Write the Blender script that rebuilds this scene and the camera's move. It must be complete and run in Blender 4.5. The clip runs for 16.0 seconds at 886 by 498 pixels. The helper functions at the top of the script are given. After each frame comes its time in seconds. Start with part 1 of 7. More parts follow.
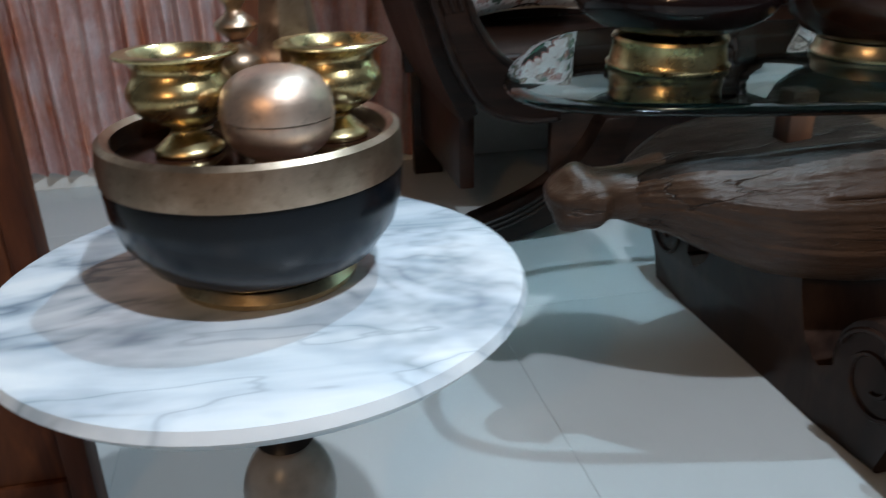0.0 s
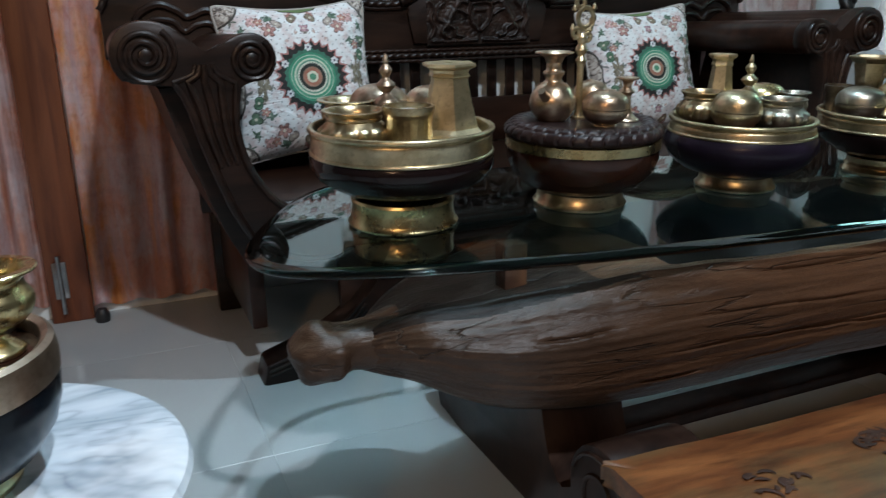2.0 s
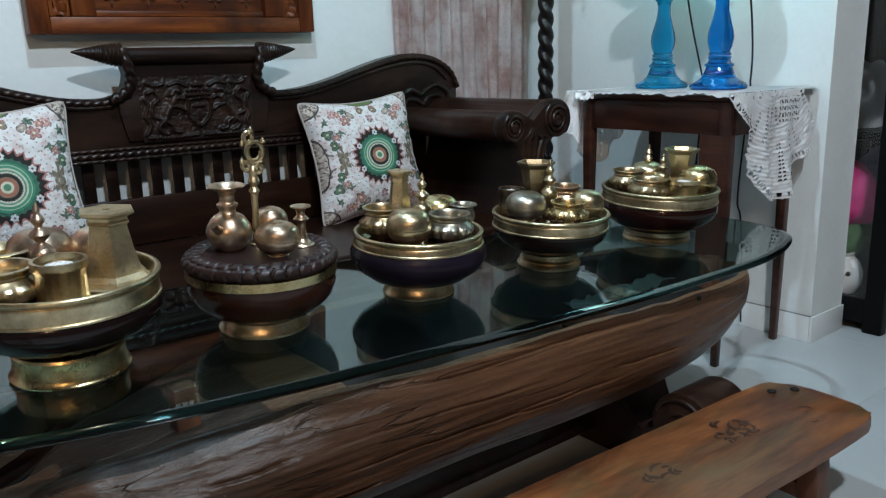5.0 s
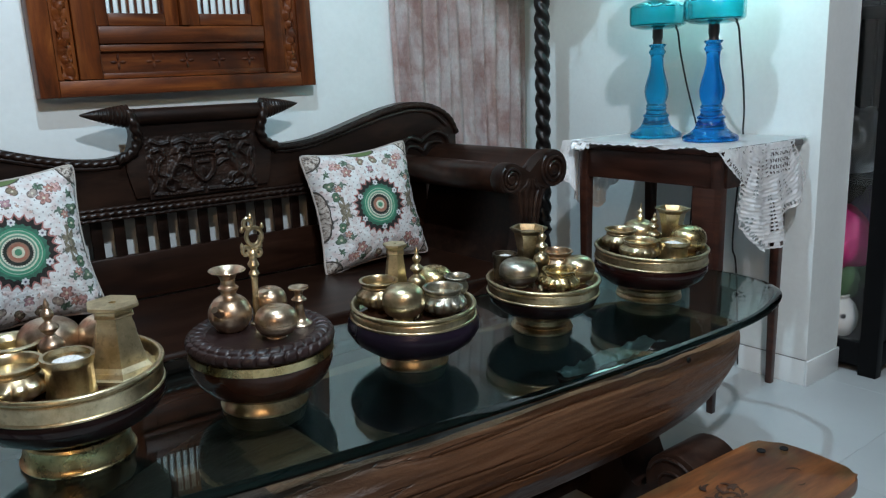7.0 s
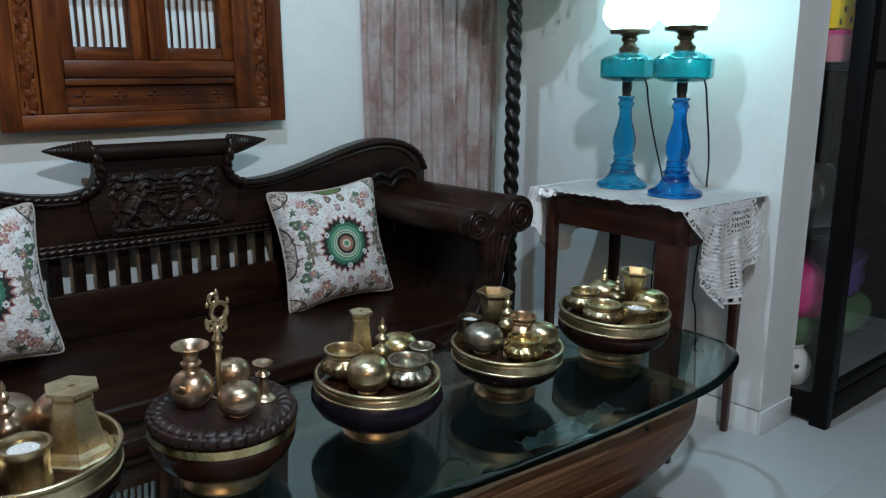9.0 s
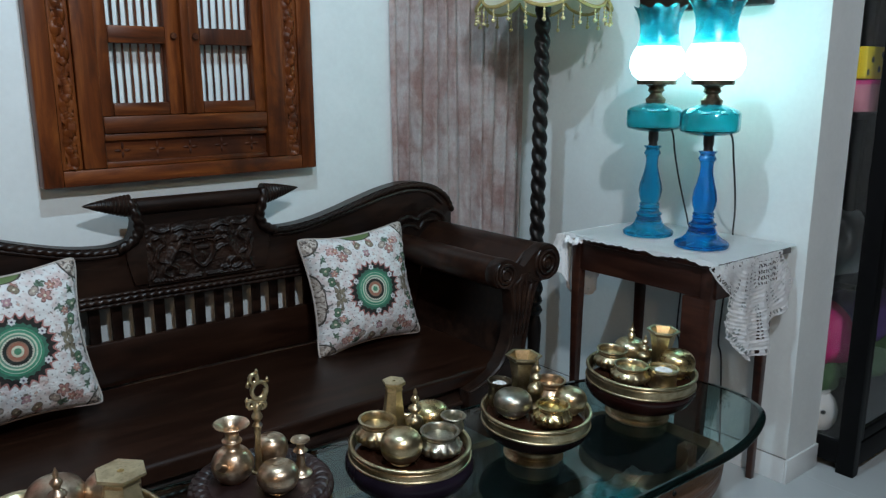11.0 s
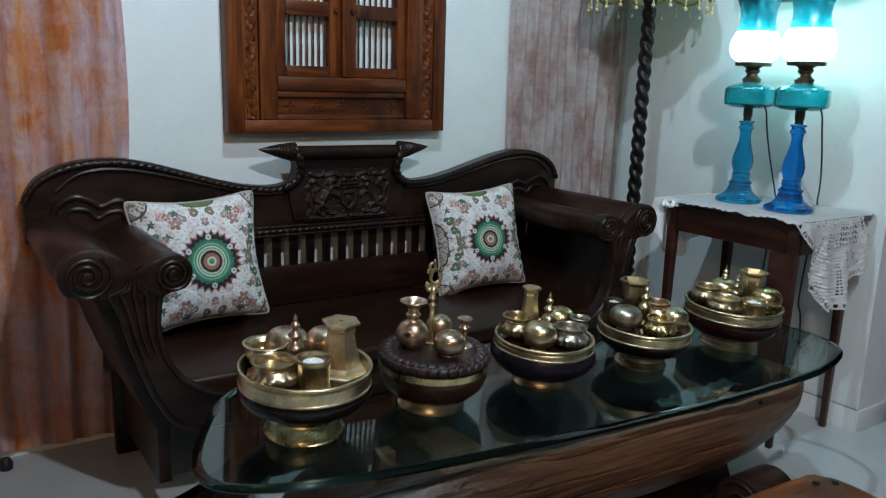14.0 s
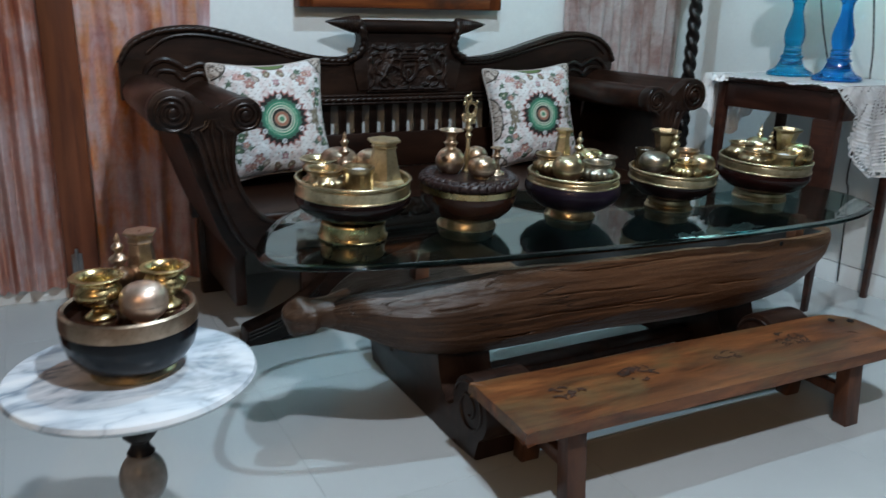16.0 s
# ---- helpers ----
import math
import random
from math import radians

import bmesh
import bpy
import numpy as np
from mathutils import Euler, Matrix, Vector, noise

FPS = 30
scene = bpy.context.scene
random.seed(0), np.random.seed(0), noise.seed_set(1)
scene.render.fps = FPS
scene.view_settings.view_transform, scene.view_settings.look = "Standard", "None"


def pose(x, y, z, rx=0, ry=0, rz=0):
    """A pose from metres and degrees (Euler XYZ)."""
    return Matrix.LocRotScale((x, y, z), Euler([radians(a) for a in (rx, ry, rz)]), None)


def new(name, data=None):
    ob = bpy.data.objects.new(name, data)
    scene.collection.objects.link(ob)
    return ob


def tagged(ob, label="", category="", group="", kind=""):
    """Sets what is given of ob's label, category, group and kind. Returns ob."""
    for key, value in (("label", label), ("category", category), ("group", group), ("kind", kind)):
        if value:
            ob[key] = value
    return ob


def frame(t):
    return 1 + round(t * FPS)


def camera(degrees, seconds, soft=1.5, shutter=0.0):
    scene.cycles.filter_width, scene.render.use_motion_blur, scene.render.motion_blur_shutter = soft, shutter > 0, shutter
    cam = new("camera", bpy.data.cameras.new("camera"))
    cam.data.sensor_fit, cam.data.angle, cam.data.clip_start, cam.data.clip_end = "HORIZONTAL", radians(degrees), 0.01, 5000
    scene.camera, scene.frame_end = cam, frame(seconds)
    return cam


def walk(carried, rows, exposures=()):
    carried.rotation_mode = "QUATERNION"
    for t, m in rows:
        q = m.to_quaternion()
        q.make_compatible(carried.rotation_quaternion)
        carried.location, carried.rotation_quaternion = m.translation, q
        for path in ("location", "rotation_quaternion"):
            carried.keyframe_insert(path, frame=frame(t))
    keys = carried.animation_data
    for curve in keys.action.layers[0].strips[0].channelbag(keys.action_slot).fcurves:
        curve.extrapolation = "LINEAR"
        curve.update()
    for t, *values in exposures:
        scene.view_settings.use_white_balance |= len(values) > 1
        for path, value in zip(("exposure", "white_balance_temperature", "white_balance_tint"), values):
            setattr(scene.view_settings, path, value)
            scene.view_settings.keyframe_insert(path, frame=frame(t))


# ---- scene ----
cam = camera(59.00, 16.0, soft=1.2, shutter=0.45)
EYE, TILT, LEAN, TURN = 0.6755, 2.305, -0.520, -11.924
ROWS = [
    (0.0, -0.0066, 0.0010, -0.0030, -0.80, -25.76, 1.59),
    (0.5, 0.0500, -0.0313, 0.0159, -4.41, -22.91, 2.49),
    (1.0, 0.0953, -0.0435, 0.0411, -7.58, -20.82, 2.24),
    (1.5, 0.1225, -0.0480, 0.0576, -9.45, -19.87, 2.01),
    (2.0, 0.1497, -0.0498, 0.0829, -11.44, -18.50, 1.29),
    (2.5, 0.1851, -0.0603, 0.0971, -14.77, -18.64, 0.91),
    (3.0, 0.2364, -0.0797, 0.1189, -19.17, -18.50, 0.70),
    (3.5, 0.2835, -0.0874, 0.1484, -23.25, -17.08, -0.02),
    (4.0, 0.3146, -0.0967, 0.1713, -25.90, -16.40, 0.27),
    (6.5, 0.3347, -0.1423, 0.3066, -26.87, -14.86, 1.48),
    (7.0, 0.3418, -0.1482, 0.3400, -26.36, -14.75, 1.66),
    (7.5, 0.3369, -0.1449, 0.3695, -26.82, -15.77, 1.80),
    (8.0, 0.3369, -0.1316, 0.4048, -27.28, -15.05, 0.21),
    (8.5, 0.3453, -0.1220, 0.4394, -27.33, -14.63, -0.73),
    (9.0, 0.3506, -0.1171, 0.4751, -28.46, -14.82, -0.86),
    (11.5, 0.3070, -0.1108, 0.6273, -25.48, -13.99, -0.65),
    (12.0, 0.2566, -0.1251, 0.6363, -21.70, -13.32, 0.11),
    (12.5, 0.1948, -0.1479, 0.6510, -20.13, -12.63, 0.22),
    (13.0, 0.1082, -0.2089, 0.6053, -21.03, -14.08, -0.82),
    (13.5, 0.0376, -0.2988, 0.5615, -22.41, -15.24, -1.29),
    (14.0, -0.0065, -0.3872, 0.5168, -21.96, -14.22, -2.33),
    (14.5, -0.0171, -0.4548, 0.4665, -22.05, -14.79, -1.04),
    (15.0, 0.0065, -0.5216, 0.3988, -22.73, -16.24, -0.97),
    (15.5, 0.0282, -0.6101, 0.3583, -19.91, -17.42, -1.36),
    (16.0, 0.0191, -0.6847, 0.3329, -15.74, -19.05, -1.55),
]
walk(cam, [(t, pose(0, 0, EYE, TILT, LEAN, TURN) @ pose(x, y, z, 90 + pitch, roll, yaw)) for t, x, y, z, yaw, pitch, roll in ROWS],
     exposures=((0.0, 0.16), (1.0, 0.1), (2.0, 0.1), (4.0, 0.16), (6.5, 0.16), (8.0, 0.12), (8.5, -0.07), (9.0, -0.19), (11.5, -0.22), (13.0, -0.33), (14.0, -0.22), (15.0, 0.0), (16.0, 0.06)))

# ---- light ----
world = bpy.data.worlds.new("room_air")
scene.world = world
world.use_nodes = True
world.node_tree.nodes["Background"].inputs[0].default_value = (0.55, 0.7, 0.85, 1)
world.node_tree.nodes["Background"].inputs[1].default_value = 0.25


def bulb(name, at, radius, watts, colour):
    data = bpy.data.lights.new(name, "POINT")
    data.shadow_soft_size, data.energy, data.color = radius, watts, colour
    ob = new(name, data)
    ob.location = at
    return ob


bulb("ceiling_bulb_light", (0.64, -0.60, 2.60), 0.045, 164, (0.79, 0.89, 1.0))
bulb("pendant_bulb_light", (0.85, 0.91, 2.70), 0.025, 86, (0.58, 0.82, 1.0))
bulb("warm_bulb_light", (-1.5, -2.3, 2.35), 0.045, 66, (1.0, 0.62, 0.34))

# ---- materials ----
def shader(name):
    m = bpy.data.materials.new(name)
    m.use_nodes = True
    nt = m.node_tree
    return m, nt, nt.nodes["Principled BSDF"]


def coords(nt, scale=(1, 1, 1), turn=(0, 0, 0)):
    tc = nt.nodes.new("ShaderNodeTexCoord")
    mp = nt.nodes.new("ShaderNodeMapping")
    mp.inputs["Scale"].default_value = scale
    mp.inputs["Rotation"].default_value = turn
    nt.links.new(tc.outputs["Object"], mp.inputs["Vector"])
    return mp.outputs["Vector"]


def ramp(nt, fac, stops):
    r = nt.nodes.new("ShaderNodeValToRGB")
    el = r.color_ramp.elements
    while len(el) < len(stops):
        el.new(0.5)
    for e, (p, c) in zip(el, stops):
        e.position, e.color = p, (*c, 1)
    nt.links.new(fac, r.inputs["Fac"])
    return r.outputs["Color"]


def noise_tex(nt, vec, scale, detail=4, rough=0.55, distort=0.0):
    n = nt.nodes.new("ShaderNodeTexNoise")
    n.inputs["Scale"].default_value, n.inputs["Detail"].default_value = scale, detail
    n.inputs["Roughness"].default_value, n.inputs["Distortion"].default_value = rough, distort
    nt.links.new(vec, n.inputs["Vector"])
    return n.outputs["Fac"]


def mix(nt, fac, a, b, blend="MIX"):
    m = nt.nodes.new("ShaderNodeMix")
    m.data_type, m.blend_type = "RGBA", blend
    for sock, value in ((m.inputs[0], fac), (m.inputs[6], a), (m.inputs[7], b)):
        if isinstance(value, (int, float)):
            sock.default_value = value
        elif isinstance(value, tuple):
            sock.default_value = (*value, 1)
        else:
            nt.links.new(value, sock)
    return m.outputs[2]


def math_node(nt, op, a, b=0.0):
    m = nt.nodes.new("ShaderNodeMath")
    m.operation = op
    for sock, value in zip(m.inputs, (a, b)):
        if isinstance(value, (int, float)):
            sock.default_value = value
        else:
            nt.links.new(value, sock)
    return m.outputs[0]


def bump(nt, bsdf, height, strength=0.3, distance=0.004):
    b = nt.nodes.new("ShaderNodeBump")
    b.inputs["Strength"].default_value, b.inputs["Distance"].default_value = strength, distance
    nt.links.new(height, b.inputs["Height"])
    nt.links.new(b.outputs["Normal"], bsdf.inputs["Normal"])


def rough_from(nt, bsdf, fac, lo, hi):
    r = nt.nodes.new("ShaderNodeMapRange")
    r.inputs["To Min"].default_value, r.inputs["To Max"].default_value = lo, hi
    nt.links.new(fac, r.inputs["Value"])
    nt.links.new(r.outputs[0], bsdf.inputs["Roughness"])


def wood(name, dark, mid, light, stretch=(2, 26, 26), rough=(0.3, 0.5), relief=0.25, depth=0.002, cracks=0.0, spec=0.5, stain=None, blotch=None, orange_from=None):
    """Wood with its grain along the axis that stretch scales least."""
    m, nt, b = shader(name)
    v = coords(nt, stretch)
    grain = noise_tex(nt, v, 1.6, 8, 0.62, 0.6)
    broad = noise_tex(nt, coords(nt, tuple(s * 0.22 for s in stretch)), 1.3, 3)
    col = ramp(nt, grain, [(0.3, dark), (0.5, mid), (0.72, light)])
    worn = ramp(nt, broad, [(0.35, (0.55, 0.55, 0.55)), (0.65, (1.15, 1.1, 1.05))])
    col = mix(nt, 0.4 if cracks else 0.8, col, worn, "MULTIPLY")
    height = grain
    if stain:
        blot = noise_tex(nt, coords(nt, (3.0, 6, 6)), 1.0, 5, 0.62, 0.5)
        col = mix(nt, math_node(nt, "MULTIPLY", ramp(nt, blot, [(0.46, (0, 0, 0)), (0.60, (1, 1, 1))]), 0.8), col, stain)
        scuff = noise_tex(nt, coords(nt, (9, 60, 60)), 1.0, 4, 0.65)
        col = mix(nt, 0.6, col, ramp(nt, scuff, [(0.36, (0.5, 0.45, 0.42)), (0.55, (1.1, 1.1, 1.1))]), "MULTIPLY")
    if blotch:
        patch = noise_tex(nt, coords(nt, tuple(2.2 + 0.16 * q for q in stretch)), 1.0, 6, 0.66, 0.7)
        col = mix(nt, math_node(nt, "MULTIPLY", ramp(nt, patch, [(0.52, (0, 0, 0)), (0.68, (1, 1, 1))]), 0.8), col, blotch)
    if cracks:
        w = nt.nodes.new("ShaderNodeTexNoise")
        w.inputs["Scale"].default_value, w.inputs["Detail"].default_value = 1.0, 4
        w.inputs["Distortion"].default_value = 0.12
        nt.links.new(coords(nt, tuple(s * (0.6 if s < 6 else 0.75) for s in stretch)), w.inputs["Vector"])
        ridge = math_node(nt, "ABSOLUTE", math_node(nt, "SUBTRACT", w.outputs["Fac"], 0.5))
        thin = ramp(nt, ridge, [(0.0, (0.10, 0.10, 0.10)), (0.013, (1, 1, 1))])
        where = ramp(nt, noise_tex(nt, coords(nt, (4, 9, 9)), 1.0, 3), [(0.46, (1, 1, 1)), (0.58, (0, 0, 0))])
        line = mix(nt, 1.0, thin, where, "LIGHTEN")
        fine = noise_tex(nt, coords(nt, (7, 95, 95)), 1.0, 4, 0.6)
        col = mix(nt, 0.7, col, ramp(nt, fine, [(0.35, (0.76, 0.76, 0.76)), (0.62, (1.12, 1.12, 1.12))]), "MULTIPLY")
        col = mix(nt, cracks, col, mix(nt, 1.0, col, line, "MULTIPLY"))
        height = math_node(nt, "ADD", math_node(nt, "ADD", math_node(nt, "MULTIPLY", grain, 0.7), math_node(nt, "MULTIPLY", fine, 0.35)), math_node(nt, "ADD", math_node(nt, "MULTIPLY", line, 0.8), math_node(nt, "MULTIPLY", noise_tex(nt, coords(nt, (26, 48, 48)), 1.0, 5, 0.65, 0.6), 0.8)))
    if orange_from:
        # brighter, more orange wood past a ragged line along x
        sep = nt.nodes.new("ShaderNodeSeparateXYZ")
        tc = nt.nodes.new("ShaderNodeTexCoord")
        nt.links.new(tc.outputs["Object"], sep.inputs[0])
        way = math_node(nt, "ADD", sep.outputs[0], math_node(nt, "MULTIPLY", broad, 0.7))
        orange_mask = ramp(nt, math_node(nt, "MULTIPLY", math_node(nt, "SUBTRACT", way, orange_from), 1.4), [(0.1, (0, 0, 0)), (0.9, (1, 1, 1))])
        col = mix(nt, orange_mask, col, mix(nt, 1.0, col, (2.5, 2.3, 2.0), "MULTIPLY"))
    nt.links.new(col, b.inputs["Base Color"])
    rough_from(nt, b, broad, rough[0], rough[1])
    b.inputs["Specular IOR Level"].default_value = spec
    bump(nt, b, height, relief, depth)
    return m


def metal(name, colour, tarnish, rough=(0.16, 0.36), dents=0.06):
    """Old cast metal: cloudy tarnish, fine turning lines, dents and pits."""
    m, nt, b = shader(name)
    spots = noise_tex(nt, coords(nt), 26, 6, 0.68)
    broad = noise_tex(nt, coords(nt), 8, 3)
    pits = noise_tex(nt, coords(nt), 150, 3, 0.6)
    col = ramp(nt, math_node(nt, "MULTIPLY", math_node(nt, "ADD", spots, broad), 0.5), [(0.34, tuple(c * 0.75 for c in tarnish)), (0.45, tarnish), (0.60, colour)])
    col = mix(nt, 0.35, col, ramp(nt, pits, [(0.30, (0.35, 0.30, 0.25)), (0.46, (1, 1, 1))]), "MULTIPLY")
    nt.links.new(col, b.inputs["Base Color"])
    b.inputs["Metallic"].default_value = 1.0
    rough_from(nt, b, spots, rough[0], rough[1])
    lines = noise_tex(nt, coords(nt, (5, 5, 420)), 1.0, 2)
    fine = math_node(nt, "ADD", math_node(nt, "MULTIPLY", pits, 0.10), math_node(nt, "MULTIPLY", lines, 0.10))
    bump(nt, b, math_node(nt, "ADD", broad, math_node(nt, "ADD", math_node(nt, "MULTIPLY", spots, 0.55), fine)), dents * 2.3, 0.004)
    return m


def plain(name, colour, rough=0.5, vary=0.12, scale=12, relief=0.05, metallic=0.0, depth=0.002, spec=0.5):
    m, nt, b = shader(name)
    n = noise_tex(nt, coords(nt), scale, 5)
    n2 = noise_tex(nt, coords(nt), scale * 0.15, 2)
    lo = tuple(c * (1 - vary) for c in colour)
    hi = tuple(min(1, c * (1 + vary)) for c in colour)
    col = ramp(nt, math_node(nt, "MULTIPLY", math_node(nt, "ADD", n, n2), 0.5), [(0.35, lo), (0.65, hi)])
    nt.links.new(col, b.inputs["Base Color"])
    b.inputs["Metallic"].default_value = metallic
    b.inputs["Specular IOR Level"].default_value = spec
    rough_from(nt, b, n2, max(0.02, rough - 0.06), min(1, rough + 0.08))
    bump(nt, b, n, relief, depth)
    return m


def glass(name, colour, rough=0.0, ior=1.5):
    m, nt, b = shader(name)
    b.inputs["Base Color"].default_value = (*colour, 1)
    b.inputs["Transmission Weight"].default_value = 1.0
    b.inputs["Roughness"].default_value, b.inputs["IOR"].default_value = rough, ior
    return m


def tinted(name, colour, cloud=0.1):
    """Strongly dyed pressed glass; the walls are thick enough to hold their colour."""
    m, nt, b = shader(name)
    n = noise_tex(nt, coords(nt), 16, 4)
    nt.links.new(ramp(nt, n, [(0.3, tuple(c * 0.8 for c in colour)), (0.7, colour)]), b.inputs["Base Color"])
    b.inputs["Transmission Weight"].default_value = 1.0 - cloud
    b.inputs["Roughness"].default_value, b.inputs["IOR"].default_value = 0.05, 1.46
    bump(nt, b, n, 0.12, 0.004)
    return m


WALL = plain("wall_paint", (0.74, 0.78, 0.77), 0.6, 0.03, 60, 0.06, depth=0.001)
# unseen ceiling and walls are kept this dark so shadows get little bounced light
CEILING = plain("low_bounce_ceiling", (0.12, 0.115, 0.11), 0.8, 0.02)
FAR_WALL = plain("low_bounce_far_wall", (0.06, 0.057, 0.054), 0.7, 0.05, 20)
SIDE_WALL = plain("low_bounce_side_wall", (0.09, 0.085, 0.08), 0.7, 0.05, 20)
TILE = plain("floor_tile", (0.47, 0.50, 0.50), 0.17, 0.05, 3, 0.01)
SKIRTING = plain("skirting_tile", (0.72, 0.75, 0.75), 0.2, 0.04, 3, 0.01)
GROUT_DARK = plain("dark_joint", (0.2, 0.2, 0.2), 0.8)
GROUT = plain("grout", (0.43, 0.46, 0.46), 0.5)
SOFA_WOOD = wood("sofa_wood", (0.0050, 0.0024, 0.0017), (0.0130, 0.0060, 0.0040), (0.028, 0.0130, 0.0082), (3, 30, 30), (0.26, 0.44), 0.12, 0.001, spec=0.31, blotch=(0.036, 0.0165, 0.0100))
SOFA_SEAT = wood("sofa_seat_wood", (0.0105, 0.0041, 0.0025), (0.0225, 0.0088, 0.0050), (0.041, 0.0170, 0.0098), (2, 14, 14), (0.22, 0.42), 0.05, 0.001, spec=0.28)
CARVED_WOOD = wood("carved_sofa_wood", (0.006, 0.0028, 0.002), (0.016, 0.0075, 0.005), (0.038, 0.018, 0.0115), (12, 30, 12), (0.34, 0.5), 0.3, 0.001, spec=0.34)
LOG_WOOD = wood("weathered_log_wood", (0.039, 0.0198, 0.0112), (0.050, 0.0260, 0.0150), (0.062, 0.0330, 0.0196), (1.8, 26, 26), (0.28, 0.46), 0.65, 0.005, cracks=0.7, spec=0.3, orange_from=0.92)
GREY_LOG_WOOD = wood("greyed_log_wood", (0.011, 0.0063, 0.0046), (0.019, 0.0122, 0.0094), (0.030, 0.021, 0.0170), (2.4, 22, 22), (0.28, 0.44), 0.8, 0.004, cracks=0.8, spec=0.12)
BASE_WOOD = wood("table_base_wood", (0.010, 0.0050, 0.0036), (0.024, 0.0112, 0.0075), (0.046, 0.0225, 0.0150), (12, 12, 3), (0.32, 0.48), 0.2, 0.001, spec=0.24, blotch=(0.066, 0.038, 0.027))
BENCH_WOOD = wood("bench_wood", (0.055, 0.016, 0.006), (0.180, 0.060, 0.0185), (0.31, 0.115, 0.036), (2.5, 14, 14), (0.28, 0.5), 0.5, 0.002, stain=(0.115, 0.074, 0.031), blotch=(0.042, 0.016, 0.008))
BENCH_LEG = wood("bench_leg_wood", (0.032, 0.012, 0.006), (0.08, 0.030, 0.015), (0.14, 0.058, 0.028), (14, 14, 2.5), (0.35, 0.5), 0.25, 0.001)
# near-black colour stands in for the shade inside the trough and nail holes
HOLLOW = plain("hollow_shade_wood", (0.004, 0.003, 0.003), 0.9, 0.3, 20, 0.3)
BURN = plain("burnt_pattern", (0.046, 0.0185, 0.0100), 0.6, 0.5, 60)
PANEL_WOOD = wood("teak_panel_wood", (0.026, 0.0064, 0.0022), (0.112, 0.0270, 0.0058), (0.235, 0.0680, 0.0140), (16, 16, 1.8), (0.3, 0.5), 0.2, 0.001, spec=0.24, blotch=(0.026, 0.008, 0.0045))
PANEL_RAIL = wood("teak_rail_wood", (0.026, 0.0064, 0.0022), (0.112, 0.0270, 0.0058), (0.235, 0.0680, 0.0140), (1.8, 16, 16), (0.3, 0.5), 0.2, 0.001, spec=0.24, blotch=(0.026, 0.008, 0.0045))
PANEL_DARK = wood("dark_teak_wood", (0.02, 0.006, 0.004), (0.065, 0.019, 0.008), (0.14, 0.046, 0.016), (18, 18, 2.5), (0.4, 0.6), 0.2, 0.001, spec=0.2)
DOOR_WOOD = wood("door_frame_wood", (0.085, 0.020, 0.006), (0.14, 0.038, 0.012), (0.185, 0.056, 0.020), (24, 24, 2), (0.3, 0.48), 0.12, 0.001)
TABLE_WOOD = wood("side_table_wood", (0.016, 0.0055, 0.0035), (0.038, 0.0125, 0.0075), (0.070, 0.025, 0.0145), (20, 3, 20), (0.26, 0.4), 0.1, 0.001)
BRASS = metal("brass", (0.84, 0.72, 0.48), (0.53, 0.43, 0.26), (0.23, 0.41), 0.08)
OLD_BRASS = metal("aged_brass", (0.73, 0.62, 0.41), (0.42, 0.335, 0.20), (0.25, 0.43), 0.09)
YELLOW_BRASS = metal("polished_brass", (0.85, 0.72, 0.40), (0.55, 0.43, 0.21), (0.19, 0.37), 0.07)
FLASK_BRASS = metal("dull_cast_brass", (0.88, 0.76, 0.50), (0.60, 0.49, 0.30), (0.34, 0.50), 0.10)
DARK_BRASS = metal("blackened_brass", (0.30, 0.24, 0.17), (0.13, 0.10, 0.07), (0.3, 0.5))
BRONZE = metal("bronze", (0.66, 0.51, 0.39), (0.41, 0.30, 0.215), (0.28, 0.44), 0.08)
PALE_BRONZE = metal("pale_bronze", (0.95, 0.76, 0.64), (0.74, 0.56, 0.45), (0.36, 0.52), 0.08)
PEWTER = metal("pewter", (0.62, 0.60, 0.52), (0.36, 0.34, 0.27), (0.29, 0.44), 0.08)
COPPER = metal("copper_brass", (0.84, 0.67, 0.49), (0.53, 0.39, 0.27), (0.24, 0.42), 0.08)
BLACK_LACQUER = plain("black_lacquer", (0.0085, 0.0042, 0.0042), 0.13, 0.4, 14, 0.06, spec=0.32)
BROWN_LACQUER = plain("brown_lacquer", (0.028, 0.0105, 0.0062), 0.13, 0.4, 14, 0.07, spec=0.38)
PURPLE_LACQUER = plain("purple_lacquer", (0.010, 0.0065, 0.013), 0.28, 0.5, 18, 0.1, spec=0.25)
RED_LACQUER = plain("dark_red_lacquer", (0.014, 0.0035, 0.003), 0.12, 0.4, 14, 0.06, spec=0.36)
BLUE_LACQUER = plain("blue_black_lacquer", (0.0035, 0.0055, 0.0085), 0.2, 0.4, 10, 0.08, spec=0.3)
CARVED_LACQUER = plain("carved_lacquer", (0.020, 0.010, 0.0095), 0.38, 0.4, 60, 0.2, spec=0.35)
LIME = plain("lime_paste", (0.7, 0.7, 0.68), 0.9, 0.2, 80, 0.6, depth=0.003)
TABLE_GLASS = glass("table_glass", (0.37, 0.55, 0.53))
GLASS_EDGE = glass("glass_edge", (0.03, 0.10, 0.095), 0.02)
BLUE_GLASS = tinted("blue_glass", (0.01, 0.43, 0.78), 0.10)
CYAN_GLASS = tinted("cyan_glass", (0.12, 0.76, 0.84), 0.04)
DEEP_BLUE_GLASS = tinted("deep_blue_glass", (0.005, 0.27, 0.78), 0.10)
SHADE_GLASS = glass("turquoise_shade_glass", (0.02, 0.72, 0.85), 0.25)
CLEAR_PLASTIC = glass("clear_plastic", (0.9, 0.93, 0.94), 0.34, 1.25)
